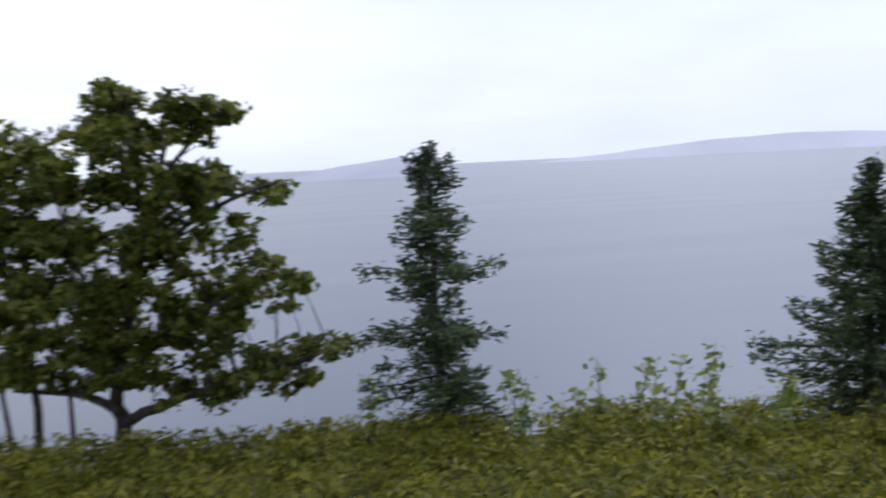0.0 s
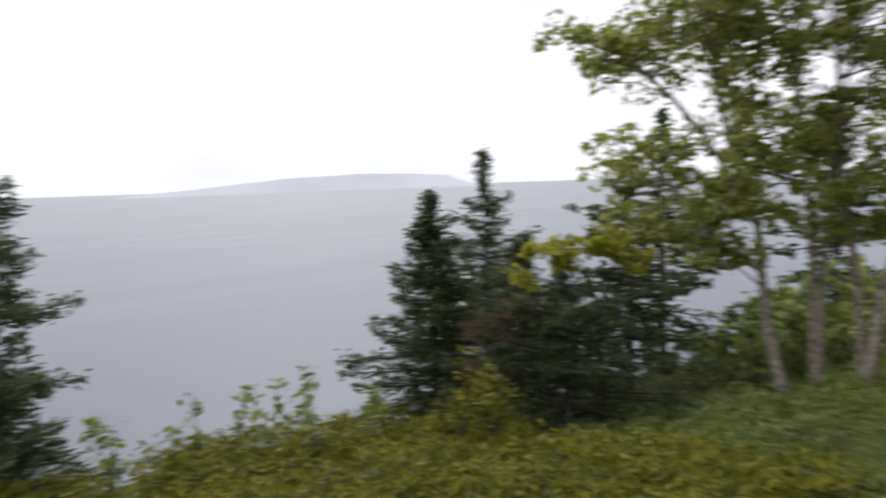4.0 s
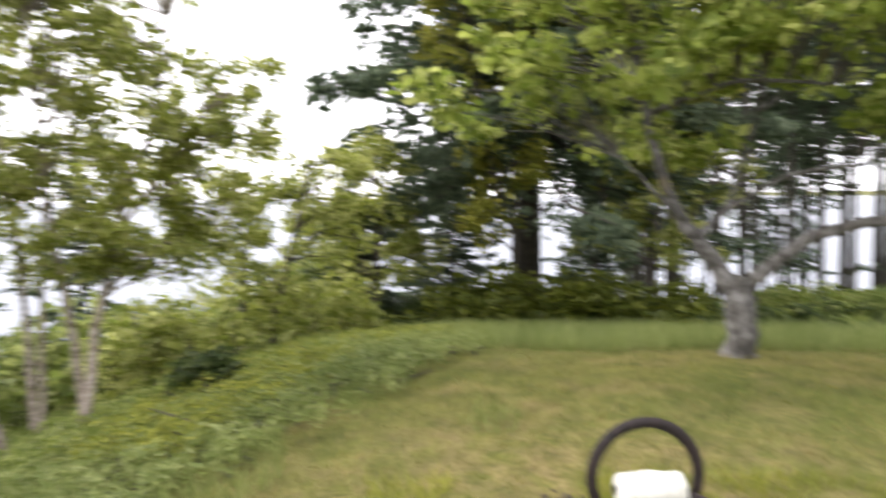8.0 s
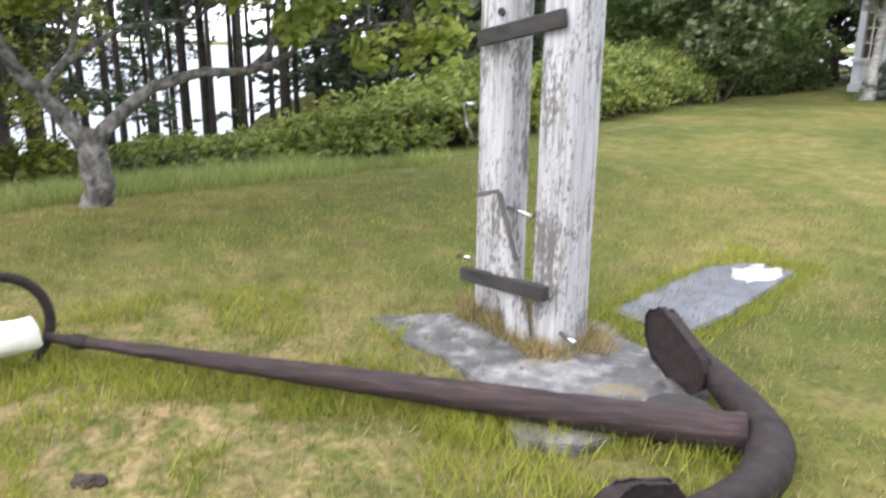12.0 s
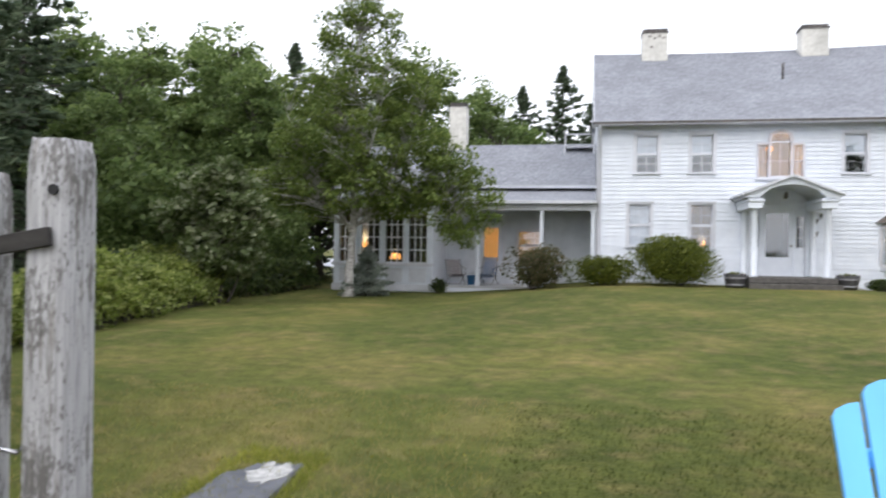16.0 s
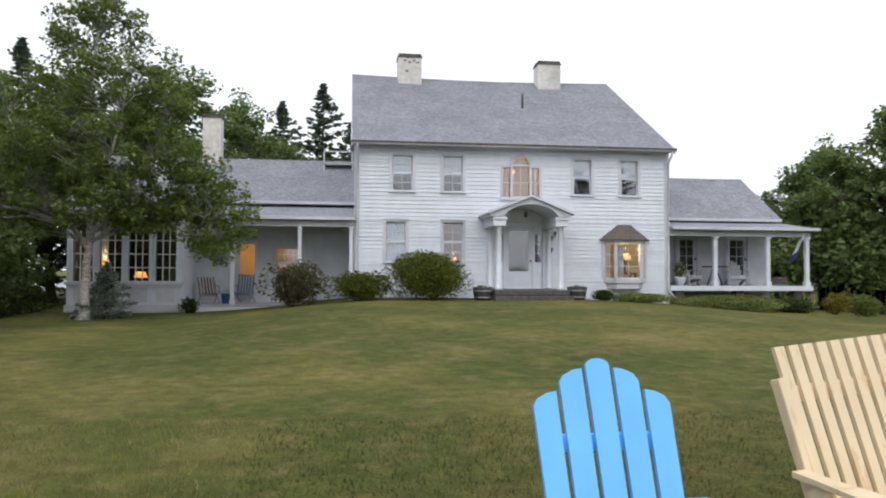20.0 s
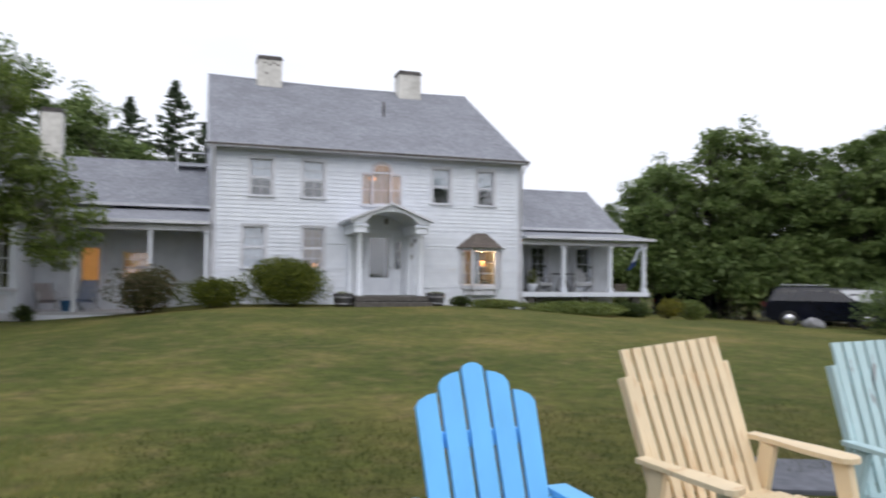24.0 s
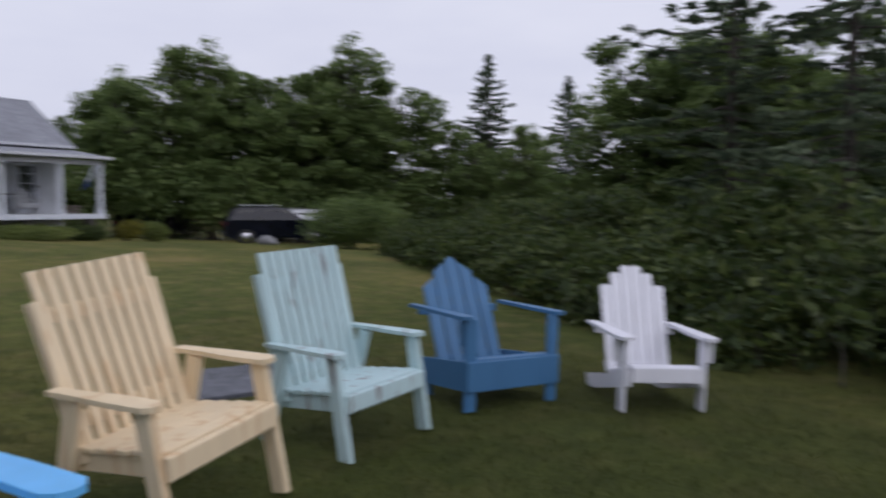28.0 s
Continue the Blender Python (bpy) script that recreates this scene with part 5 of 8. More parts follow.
leafy_tree("oak_tree", gz(2.69, -32.03), "smaller rounded tree beside the wide oak", 12,
           [([(0, 0, 0), (0.05, 0, 1.2), (-0.1, 0, 2.2), (-0.1, 0, 3.5)], 0.05, 0.012), ([(0.2, 0.2, 0), (0.25, 0.2, 0.9), (0.2, 0.1, 2.2)], 0.035, 0.01), ([(-0.2, 0, 0), (-0.25, 0, 1.0), (-0.35, 0, 2.4)], 0.035, 0.01)],
           [(0.12, 0, 3.3, 0.32, 0.6, 0.27), (0.08, 0, 2.85, 0.42, 0.6, 0.33), (0.0, 0, 2.4, 0.42, 0.6, 0.27), (0.08, 0, 1.9, 0.33, 0.5, 0.27), (-0.25, 0, 1.5, 0.33, 0.5, 0.27), (-0.5, 0, 2.6, 0.4, 0.5, 0.5)], 210, 46, 0.16, 0.085, M_OAK, M_DARKBARK, 0.01, 0.28, yaw=175)
conifer("spruce_tree", gz(-1.02, -31.5), "lone ragged young spruce at the edge of the bank", 21, 2.78, 0.7, M_NEARSPRUCE, M_DARKBARK, 0.16, 8, 0.2, 0.07, 0.08, 4.2, 0.2, 0.52, tier=0.45, width=0.12)
conifer("spruce_tree", gz(-4.78, -31.2), "young spruce on the bank above the water", 22, 2.42, 1.1, M_NEARSPRUCE, M_DARKBARK, 0.15, 9, 0.06, 0.03, 0.085, 3.8, 0.14, 0.95, tier=0.15, width=0.13)
conifer("spruce_tree", gz(-6.4, -32.3), "thin-topped young spruce on the bank", 23, 3.62, 1.5, M_NEARSPRUCE, M_DARKBARK, 0.22, 9, 0.05, 0.05, 0.095, 3.2, 0.25, 1.0, tier=0.55, width=0.12)
conifer("spruce_tree", gz(-5.15, -29.7), "low bushy spruce among the bank weeds", 24, 1.5, 1.25, M_NEARSPRUCE, M_DARKBARK, 0.14, 9, 0.05, 0.03, 0.085, 3.6, 0.18, 0.75, tier=0.35, width=0.12)
conifer("spruce_tree", gz(-5.75, -30.9), "low bushy spruce among the bank weeds", 25, 1.8, 1.15, M_NEARSPRUCE, M_DARKBARK, 0.16, 9, 0.08, 0.03, 0.095, 2.8, 0.2, 0.8, tier=0.4, width=0.12)
conifer("spruce_tree", gz(-8.2, -31.0), "dark spruce behind the birches", 26, 3.3, 1.3, M_NEARSPRUCE, M_DARKBARK, 0.26, 7, 0.15, 0.1, 0.13, 1.3, 0.25, 0.8, tier=0.5)
conifer("spruce_tree", gz(-10.5, -30.0), "dark spruce behind the birches", 27, 3.2, 1.4, M_SPRUCE, M_DARKBARK, 0.22, 7, 0.2, 0.05, 0.16, 1.2, 0.25, 0.7)
conifer("spruce_tree", gz(-6.95, -30.5), "dark spruce between the birches and the water", 28, 2.5, 1.1, M_NEARSPRUCE, M_DARKBARK, 0.24, 8, 0.12, 0.1, 0.12, 1.6, 0.25, 0.75, tier=0.55)
leafy_tree("birch_tree", gz(-6.28, -28.04), "clump of slender birches with pale stems", 31,
           [([(-0.25, 0, 0), (-0.36, 0, 0.5), (-0.43, 0, 0.98), (-0.48, 0, 1.46), (-0.7, 0, 2.18), (-0.85, 0, 3.1), (-0.8, 0, 4.0)], 0.052, 0.012), ([(-0.03, 0.1, 0), (-0.05, 0.1, 1.08), (-0.1, 0.1, 1.8), (-0.2, 0.05, 2.8), (-0.15, 0, 3.6)], 0.034, 0.01),
            ([(0.26, 0, 0), (0.36, 0, 0.5), (0.41, 0, 0.89), (0.48, 0, 1.18), (0.55, 0, 1.56), (0.7, 0, 1.95), (0.95, 0, 2.7), (1.1, 0, 3.5)], 0.05, 0.012), ([(0.33, 0.08, 0), (0.29, 0.08, 0.7), (0.24, 0.08, 1.18), (0.14, 0.05, 1.8), (0.09, 0, 2.57), (0.05, 0, 3.1), (0.0, 0, 4.4)], 0.04, 0.012),
            ([(0.05, 0.35, 0), (0.1, 0.4, 0.9), (0.15, 0.4, 1.9), (0.3, 0.4, 2.9)], 0.03, 0.01),
            ([(-0.5, 0, 1.55), (-0.9, -0.1, 2.2), (-1.4, -0.2, 2.75), (-2.0, -0.3, 3.02)], 0.026, 0.007), ([(0.6, 0, 1.7), (1.0, 0.05, 2.2), (1.4, 0.05, 2.75), (1.85, 0, 3.1)], 0.026, 0.007), ([(0.5, 0, 1.25), (0.9, 0.1, 1.55), (1.4, 0.15, 1.75)], 0.022, 0.006), ([(-0.45, 0, 1.1), (-0.8, -0.1, 1.4), (-1.2, -0.15, 1.9)], 0.022, 0.006)],
           [(-0.98, -0.1, 2.95, 0.72, 0.6, 0.53), (-1.58, -0.3, 2.76, 0.29, 0.4, 0.29), (-1.32, -0.2, 1.99, 0.46, 0.5, 0.29), (-1.08, -0.1, 1.54, 0.5, 0.5, 0.24), (-0.82, -0.2, 1.32, 0.31, 0.4, 0.19), (0.02, 0, 3.14, 0.96, 0.8, 0.58), (-0.36, 0, 2.28, 0.67, 0.7, 0.38),
            (-0.43, -0.1, 1.8, 0.62, 0.6, 0.34), (0.5, 0, 2.14, 0.67, 0.7, 0.43), (0.36, -0.1, 1.61, 0.58, 0.6, 0.29), (1.08, 0, 2.86, 0.77, 0.7, 0.48), (1.22, 0.1, 2.09, 0.67, 0.6, 0.36), (0.94, 0, 1.56, 0.58, 0.6, 0.24), (1.66, 0, 2.57, 0.38, 0.5, 0.29), (1.56, 0.2, 1.78, 0.53, 0.5, 0.29), (-1.9, -0.3, 2.98, 0.22, 0.2, 0.11),
            (-0.55, 0, 3.67, 0.91, 0.7, 0.53), (0.6, 0.1, 3.77, 0.91, 0.7, 0.58), (-0.07, 0, 4.25, 0.86, 0.6, 0.43), (1.85, 0, 3.1, 0.19, 0.3, 0.14)],
           1250, 44, 0.15, 0.066, M_BIRCH, M_BIRCHBARK, 0.009, 0.36, yaw=129.6)
leafy_tree("sumac_sapling", gz(-5.3, -29.44), "yellow-green sapling leaning out before the birches", 34, [([(0, 0, 0), (0.0, 0, 0.8), (-0.1, 0, 1.4), (-0.45, 0, 1.65)], 0.03, 0.008), ([(0, 0, 1.1), (0.1, 0, 1.5), (0.2, 0, 1.8)], 0.018, 0.006)],
           [(-0.19, 0, 1.68, 0.34, 0.3, 0.15), (-0.48, 0, 1.66, 0.14, 0.2, 0.09), (0.1, 0, 1.76, 0.29, 0.3, 0.15), (-0.6, 0, 1.47, 0.12, 0.2, 0.1), (0.3, 0, 1.6, 0.2, 0.25, 0.12)], 38, 34, 0.12, 0.07, M_YELLOWLEAF, M_DARKBARK, 0.008, 0.1, yaw=129.6)
leafy_tree("dead_shrub", gz(-4.9, -30.1), "dead rust-brown bough among the young spruces", 37, [([(0, 0, 0), (0.05, 0, 0.6), (0.15, 0, 1.2)], 0.02, 0.006), ([(0, 0, 0.5), (-0.2, 0, 0.9), (-0.35, 0, 1.0)], 0.014, 0.005)],
           [(0.08, 0, 1.2, 0.32, 0.25, 0.12), (-0.08, 0, 1.08, 0.28, 0.22, 0.12), (-0.3, 0, 1.0, 0.18, 0.2, 0.12), (-0.35, 0, 0.6, 0.17, 0.2, 0.16)], 60, 70, 0.1, 0.04, M_RUSTBUSH, M_DARKBARK, 0.006, 0.0, narrow=0.25, category="shrub", yaw=129.6)
leafy_tree("alder_tree", gz(-8.9, -27.3), "leafy sapling at the edge of the lawn", 32, [([(0, 0, 0), (0.1, 0.1, 1.2), (0, 0.2, 2.6)], 0.05, 0.012), ([(0.1, 0.3, 0), (0.2, 0.6, 1.2), (0.2, 0.9, 2.4)], 0.04, 0.01)],
           [(0, 0.4, 1.4, 0.8, 1.1, 0.7), (0, 0.6, 2.1, 0.6, 0.9, 0.5)], 70, 80, 0.22, 0.08, M_BIRCH, M_DARKBARK, 0.018, 0.25)
leafy_tree("alder_tree", gz(-11.5, -26.2), "leafy sapling at the edge of the lawn", 33, [([(0, 0, 0), (0.1, 0.1, 1.2), (0, 0.2, 3.0)], 0.06, 0.012)],
           [(0, 0, 1.4, 1.0, 1.3, 0.8), (0, 0.2, 2.3, 0.8, 1.0, 0.6)], 80, 90, 0.26, 0.09, M_BIRCH, M_DARKBARK, 0.018, 0.25)
# west side: big pine, apple tree, grove
conifer("pine_tree", gz(-12.6, -23.85), "tall dark spruce with a thick bare trunk", 41, 11.5, 3.6, M_SPRUCE, M_DARKBARK, 0.38, 13, 0.6, 0.25, 0.19, 4.4, 0.14, 0.42, r0=0.21, tier=0.22, hang=0.34)
for k, (x, y, h) in enumerate(((-12.1, -26.6, 2.0), (-14.6, -25.2, 3.2), (-15.2, -22.4, 3.1))):
    conifer("spruce_tree", gz(x, y), "dark young spruce filling the edge of the grove", 45 + k, h, 1.5, M_SPRUCE, M_DARKBARK, 0.24, 8, 0.25, 0.05, 0.18, 1.6, 0.22, 0.7, tier=0.2)
leafy_tree("alder_tree", gz(-11.65, -23.75), "tall olive-green tree growing up against the pine's trunk", 35,
           [([(-0.35, 0, 0), (-0.4, 0, 1.6), (-0.3, 0, 3.4), (0.0, 0.1, 5.6)], 0.06, 0.015), ([(-0.4, 0, 1.4), (-0.8, -0.1, 2.6), (-1.1, -0.1, 4.2)], 0.035, 0.01), ([(-0.3, 0, 2.8), (0.5, 0, 3.7), (1.3, 0, 4.4), (2.2, 0, 4.9)], 0.045, 0.012), ([(-0.3, 0, 2.4), (0.7, 0, 2.7), (1.8, 0.1, 3.2), (2.5, 0.1, 3.7)], 0.04, 0.01)],
           [(-1.18, -0.2, 4.23, 0.67, 0.8, 0.92), (-0.6, -0.2, 2.56, 0.62, 0.7, 0.67), (-0.02, 0, 4.64, 1.08, 0.9, 1.0), (1.15, 0, 4.23, 1.25, 0.9, 0.92), (2.06, 0.1, 3.64, 1.0, 0.9, 0.92), (-0.93, -0.2, 1.56, 0.5, 0.5, 0.42), (0.57, 0, 5.72, 1.66, 1, 0.92), (-1.02, 0, 5.47, 0.92, 0.8, 0.75), (-0.35, -0.1, 3.39, 0.58, 0.6, 0.58), (1.81, 0.1, 2.48, 0.75, 0.7, 0.5), (2.48, 0.1, 4.73, 1.0, 0.9, 1.0)],
           620, 50, 0.24, 0.1, M_OLIVE, M_DARKBARK, 0.014, 0.32, yaw=106)
leafy_tree("alder_tree", gz(-11.3, -22.3), "leafy green tree behind the apple tree", 36, [([(0, 0, 0), (0.1, 0.1, 1.2), (0, 0.2, 2.4), (0.1, 0.1, 4.2)], 0.07, 0.015), ([(0.05, 0.05, 0.9), (0.1, -0.5, 1.6), (0.0, -0.8, 2.6)], 0.04, 0.012), ([(0.05, 0.1, 1.0), (0.2, 0.7, 1.8), (0.2, 1.0, 2.8)], 0.04, 0.012)],
           [(0, 0.0, 1.4, 0.8, 1.2, 0.5), (0.1, 0.3, 2.3, 0.8, 1.2, 0.7), (0, -0.5, 3.2, 0.7, 0.9, 0.7), (0.1, 0.5, 3.9, 0.8, 1.2, 0.7)], 200, 65, 0.22, 0.09, M_BIRCH, M_DARKBARK, 0.018, 0.45)
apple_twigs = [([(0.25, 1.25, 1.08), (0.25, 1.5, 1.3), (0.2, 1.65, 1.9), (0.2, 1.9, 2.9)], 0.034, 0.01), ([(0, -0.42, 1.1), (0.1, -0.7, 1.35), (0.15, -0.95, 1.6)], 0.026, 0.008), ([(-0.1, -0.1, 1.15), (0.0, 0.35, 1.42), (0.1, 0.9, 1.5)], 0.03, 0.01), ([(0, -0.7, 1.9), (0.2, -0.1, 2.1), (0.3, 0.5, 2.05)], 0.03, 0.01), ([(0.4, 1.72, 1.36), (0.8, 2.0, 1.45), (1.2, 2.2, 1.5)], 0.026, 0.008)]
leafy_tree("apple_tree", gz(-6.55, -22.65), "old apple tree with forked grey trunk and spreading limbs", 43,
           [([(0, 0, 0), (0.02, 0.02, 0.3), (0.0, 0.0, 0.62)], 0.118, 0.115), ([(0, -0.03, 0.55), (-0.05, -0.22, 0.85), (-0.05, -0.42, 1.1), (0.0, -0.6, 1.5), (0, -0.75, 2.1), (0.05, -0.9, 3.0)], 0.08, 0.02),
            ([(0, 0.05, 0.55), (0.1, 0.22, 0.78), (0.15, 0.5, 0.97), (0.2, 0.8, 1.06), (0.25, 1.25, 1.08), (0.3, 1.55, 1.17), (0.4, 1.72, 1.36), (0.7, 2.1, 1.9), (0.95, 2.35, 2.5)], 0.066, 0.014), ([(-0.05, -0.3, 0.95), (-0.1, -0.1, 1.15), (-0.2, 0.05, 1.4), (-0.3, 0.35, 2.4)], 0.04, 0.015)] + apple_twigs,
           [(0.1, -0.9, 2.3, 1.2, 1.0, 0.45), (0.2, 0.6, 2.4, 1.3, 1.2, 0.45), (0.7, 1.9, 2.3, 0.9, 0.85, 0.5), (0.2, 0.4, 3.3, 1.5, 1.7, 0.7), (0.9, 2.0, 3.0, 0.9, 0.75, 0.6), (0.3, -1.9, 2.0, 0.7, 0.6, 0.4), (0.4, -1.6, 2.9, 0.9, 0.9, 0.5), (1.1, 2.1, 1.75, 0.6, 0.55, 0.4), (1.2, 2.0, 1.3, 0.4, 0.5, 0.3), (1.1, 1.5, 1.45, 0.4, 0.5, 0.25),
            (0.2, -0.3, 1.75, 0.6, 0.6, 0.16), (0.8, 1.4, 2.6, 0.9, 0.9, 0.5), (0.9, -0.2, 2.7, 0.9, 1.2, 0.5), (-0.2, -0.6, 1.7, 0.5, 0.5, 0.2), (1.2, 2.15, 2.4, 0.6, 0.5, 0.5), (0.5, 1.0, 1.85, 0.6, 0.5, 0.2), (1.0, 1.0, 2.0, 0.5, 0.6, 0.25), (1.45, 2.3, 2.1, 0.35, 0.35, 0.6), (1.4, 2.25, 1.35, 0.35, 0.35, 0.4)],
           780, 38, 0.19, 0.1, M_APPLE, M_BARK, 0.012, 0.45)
grove = [(-15.2, -19.6), (-14.6, -17.1), (-16.5, -18.2), (-17.5, -16.4), (-16.2, -15.2), (-18.6, -19.0), (-19.5, -17.0), (-18.0, -14.0), (-16.0, -20.8), (-20.5, -15.2), (-19.2, -21.5), (-15.5, -13.2), (-21.0, -19.5), (-17.4, -22.0)]
pine = conifer("pine_tree", gz(*grove[0]), "slender dark conifer in the grove above the water", 44, 10.5, 1.65, M_SPRUCE, M_DARKBARK, 0.4, 6, 0.4, 0.44, 0.2, 1.5, 0.4, 0.5, r0=0.09, hang=0.3)
tagged(pine, group="grove of conifers")
rng_grove = random.Random(5)
grove += [(rng_grove.uniform(-27, -16.5), rng_grove.uniform(-21.5, -11.5)) for _ in range(32)]
for x, y in grove[1:]:
    s = rng_grove.uniform(0.85, 1.2)
    copy_thing(pine, pose(*gz(x, y), 0, 0, rng_grove.uniform(0, 360)) @ Matrix.Scale(s, 4))
# yard birch by the sunroom, blue spruce beside it
leafy_tree("birch_tree", gz(-7.25, -3.5), "full birch on the lawn before the sunroom", 51,
           [([(0, 0, 0), (0.05, 0, 1.2), (0.1, 0.05, 2.6), (0.05, 0, 5.0), (0.3, 0, 8.6)], 0.16, 0.03), ([(0.05, 0, 2.2), (0.7, 0.1, 3.1), (1.5, 0, 4.2), (2.2, 0, 5.6)], 0.08, 0.02), ([(0.05, 0, 2.0), (-0.7, 0, 3.1), (-1.5, 0, 4.3), (-2.0, 0, 5.5)], 0.08, 0.02),
            ([(0.1, 0, 3.0), (0.8, -0.4, 4.6), (1.2, -0.5, 6.6)], 0.06, 0.015), ([(0.05, 0, 2.0), (1.2, -0.1, 2.9), (2.4, -0.15, 3.2), (3.3, -0.2, 2.7)], 0.05, 0.012), ([(0.1, 0, 3.2), (-0.5, 0.4, 5.0), (-0.7, 0.4, 7.0)], 0.06, 0.015)],
           [(0, 0, 3.2, 2.9, 2.4, 0.9), (0.2, 0, 4.6, 3.0, 2.5, 1.2), (0.2, 0, 6.2, 2.4, 2.1, 1.1), (0.3, 0, 7.8, 1.5, 1.4, 1.0), (0.4, 0, 8.8, 0.9, 0.8, 0.6), (2.9, 0, 3.6, 1.1, 1.2, 0.8), (3.2, -0.2, 2.4, 0.8, 0.8, 0.6), (2.7, -0.2, 3.0, 0.9, 0.8, 0.5), (1.6, -0.3, 2.8, 0.9, 0.8, 0.4), (-2.4, 0, 3.4, 1.0, 1.2, 0.6), (3.7, -0.2, 3.1, 0.8, 0.8, 0.6), (3.5, -0.2, 2.0, 0.6, 0.7, 0.45), (3.9, -0.2, 2.3, 0.5, 0.6, 0.4), (2.9, -0.1, 4.0, 1.0, 1.0, 0.6), (2.1, 0, 5.8, 0.8, 0.9, 0.8)],
           1250, 62, 0.3, 0.1, M_YARD, M_YARDBARK, 0.022, 0.24)
conifer("blue_spruce", gz(-6.85, -2.9), "small blue spruce beside the birch", 52, 1.55, 0.98, M_BLUESPRUCE, M_DARKBARK, 0.15, 12, 0.1, 0.02, 0.1, 3.2, 0.05, 0.85, tier=0.25)
# woods behind the house and to the west
wood_a = leafy_tree("woodland_tree", gz(-16, 6), "tall woodland tree with a full dark crown", 61, [([(0, 0, 0), (0.2, 0, 3), (0, 0, 7), (0, 0, 10)], 0.2, 0.04), ([(0.1, 0, 3), (1.4, 0, 5), (2.2, 0, 7)], 0.1, 0.03), ([(0.1, 0, 3), (-1.4, 0.3, 5), (-2.0, 0, 7)], 0.1, 0.03)],
                    [(0, 0, 3.5, 2.8, 2.8, 1.5), (0, 0, 5.6, 3.0, 3.0, 1.7), (0.4, 0, 8.0, 2.4, 2.4, 1.6), (-0.4, 0, 10, 1.5, 1.5, 1.2), (1.6, 0, 6.8, 1.6, 1.6, 1.1), (-1.9, 0, 7.2, 1.4, 1.4, 1.0)], 240, 95, 0.6, 0.22, M_FOREST, M_DARKBARK, 0.04, 0.2)
wood_b = leafy_tree("woodland_tree", gz(-12, 14), "broad woodland tree with a lumpy crown", 62, [([(0, 0, 0), (-0.2, 0, 3), (0.3, 0, 7)], 0.22, 0.05), ([(0, 0, 2.5), (1.5, 0.5, 4.5), (2.6, 0.4, 6)], 0.1, 0.03), ([(0, 0, 2.5), (-1.5, -0.4, 4.4), (-2.8, 0, 6)], 0.1, 0.03)],
                    [(0, 0, 3.4, 3.4, 3.2, 1.6), (1.6, 0, 5.4, 2.4, 2.4, 1.5), (-1.8, 0, 5.6, 2.4, 2.4, 1.5), (0.2, 0, 7.2, 2.6, 2.6, 1.5), (2.6, 0, 3.2, 1.6, 1.6, 1.2), (0.9, 0, 8.6, 1.3, 1.3, 0.9)], 240, 95, 0.6, 0.22, M_FOREST, M_DARKBARK, 0.04, 0.2)
fir = conifer("fir_tree", gz(-4, 18), "tall pointed spruce standing in the woods", 63, 11.0, 3.8, M_SPRUCE, M_DARKBARK, 0.42, 9, 0.3, 0.05, 0.34, 1.0, 0.2, 0.85)
for ob in (wood_a, wood_b, fir):
    tagged(ob, group="woods round the house")
WOODS = [("a", -13.5, 3, 0.82), ("b", -17, -1, 0.85), ("a", -19, 4, 0.95), ("b", -12, 7, 1.0), ("a", -9, 13, 1.05), ("f", -15, 11, 1.1), ("f", -10, 18, 1.05), ("b", -20, -5, 0.75), ("a", -22, -2, 0.9), ("f", -18, -4, 1.05),
         ("b", -4.5, 14, 0.9), ("a", -6.5, 19, 1.0), ("f", -1.8, 20, 1.15), ("f", -0.2, 24, 0.95), ("b", -14.5, -5, 0.68), ("f", -15.5, -10, 1.05), ("f", -17.5, -11, 1.0), ("a", -24, 6, 1.15), ("b", -18, 9, 1.1), ("a", -21, 13, 1.2), ("b", -27, 0, 1.1), ("f", -23, -9, 1.1), ("b", -5, 24, 1.1)]
WOODS_EAST = [("b", 33, -8.5, 0.6), ("b", 22, 8, 0.88), ("a", 26, 6, 0.9), ("b", 29, 4, 1.0), ("a", 32, 1.5, 0.95), ("b", 34, -1, 0.95), ("a", 25, 12, 0.85), ("b", 36, 5, 1.05), ("a", 38, -6.5, 0.55), ("b", 35, -4.5, 0.58), ("f", 38.2, -3.6, 1.02), ("f", 42, -7.0, 0.85), ("b", 23.5, 14, 0.75), ("b", 24.5, 7, 0.95), ("b", 27.5, 5, 0.95), ("b", 30.5, 2.8, 1.02), ("a", 42, -1, 0.6), ("b", 41, -11, 0.55),
         ("b", 26, -16.7, 0.8), ("a", 27, -17.4, 0.74), ("b", 30, -17.2, 0.72), ("a", 25, -19.4, 0.8), ("b", 27, -20.6, 0.9), ("b", 21.5, -24.4, 0.72), ("b", 25, -21.6, 0.75), ("b", 18.6, -25.6, 0.6)]
rng_wood = random.Random(9)
protos = {"a": wood_a, "b": wood_b, "f": fir}
for kind, x, y, s in WOODS + WOODS_EAST:
    copy_thing(protos[kind], pose(*gz(x, y), 0, 0, rng_wood.uniform(0, 360)) @ Matrix.Scale(s * rng_wood.uniform(0.95, 1.06), 4))
conifer("pine_tree", gz(17.0, -21.3), "tall dark pine with layered boughs over the thicket", 64, 9.5, 3.0, M_SPRUCE, M_DARKBARK, 0.5, 7, 0.2, 0.12, 0.3, 1.0, 0.3, 0.5, r0=0.16)
conifer("pine_tree", gz(15.2, -23.7), "tall dark pine with layered boughs over the thicket", 65, 8.5, 2.8, M_SPRUCE, M_DARKBARK, 0.5, 7, 0.2, 0.1, 0.3, 1.0, 0.3, 0.5, r0=0.15)
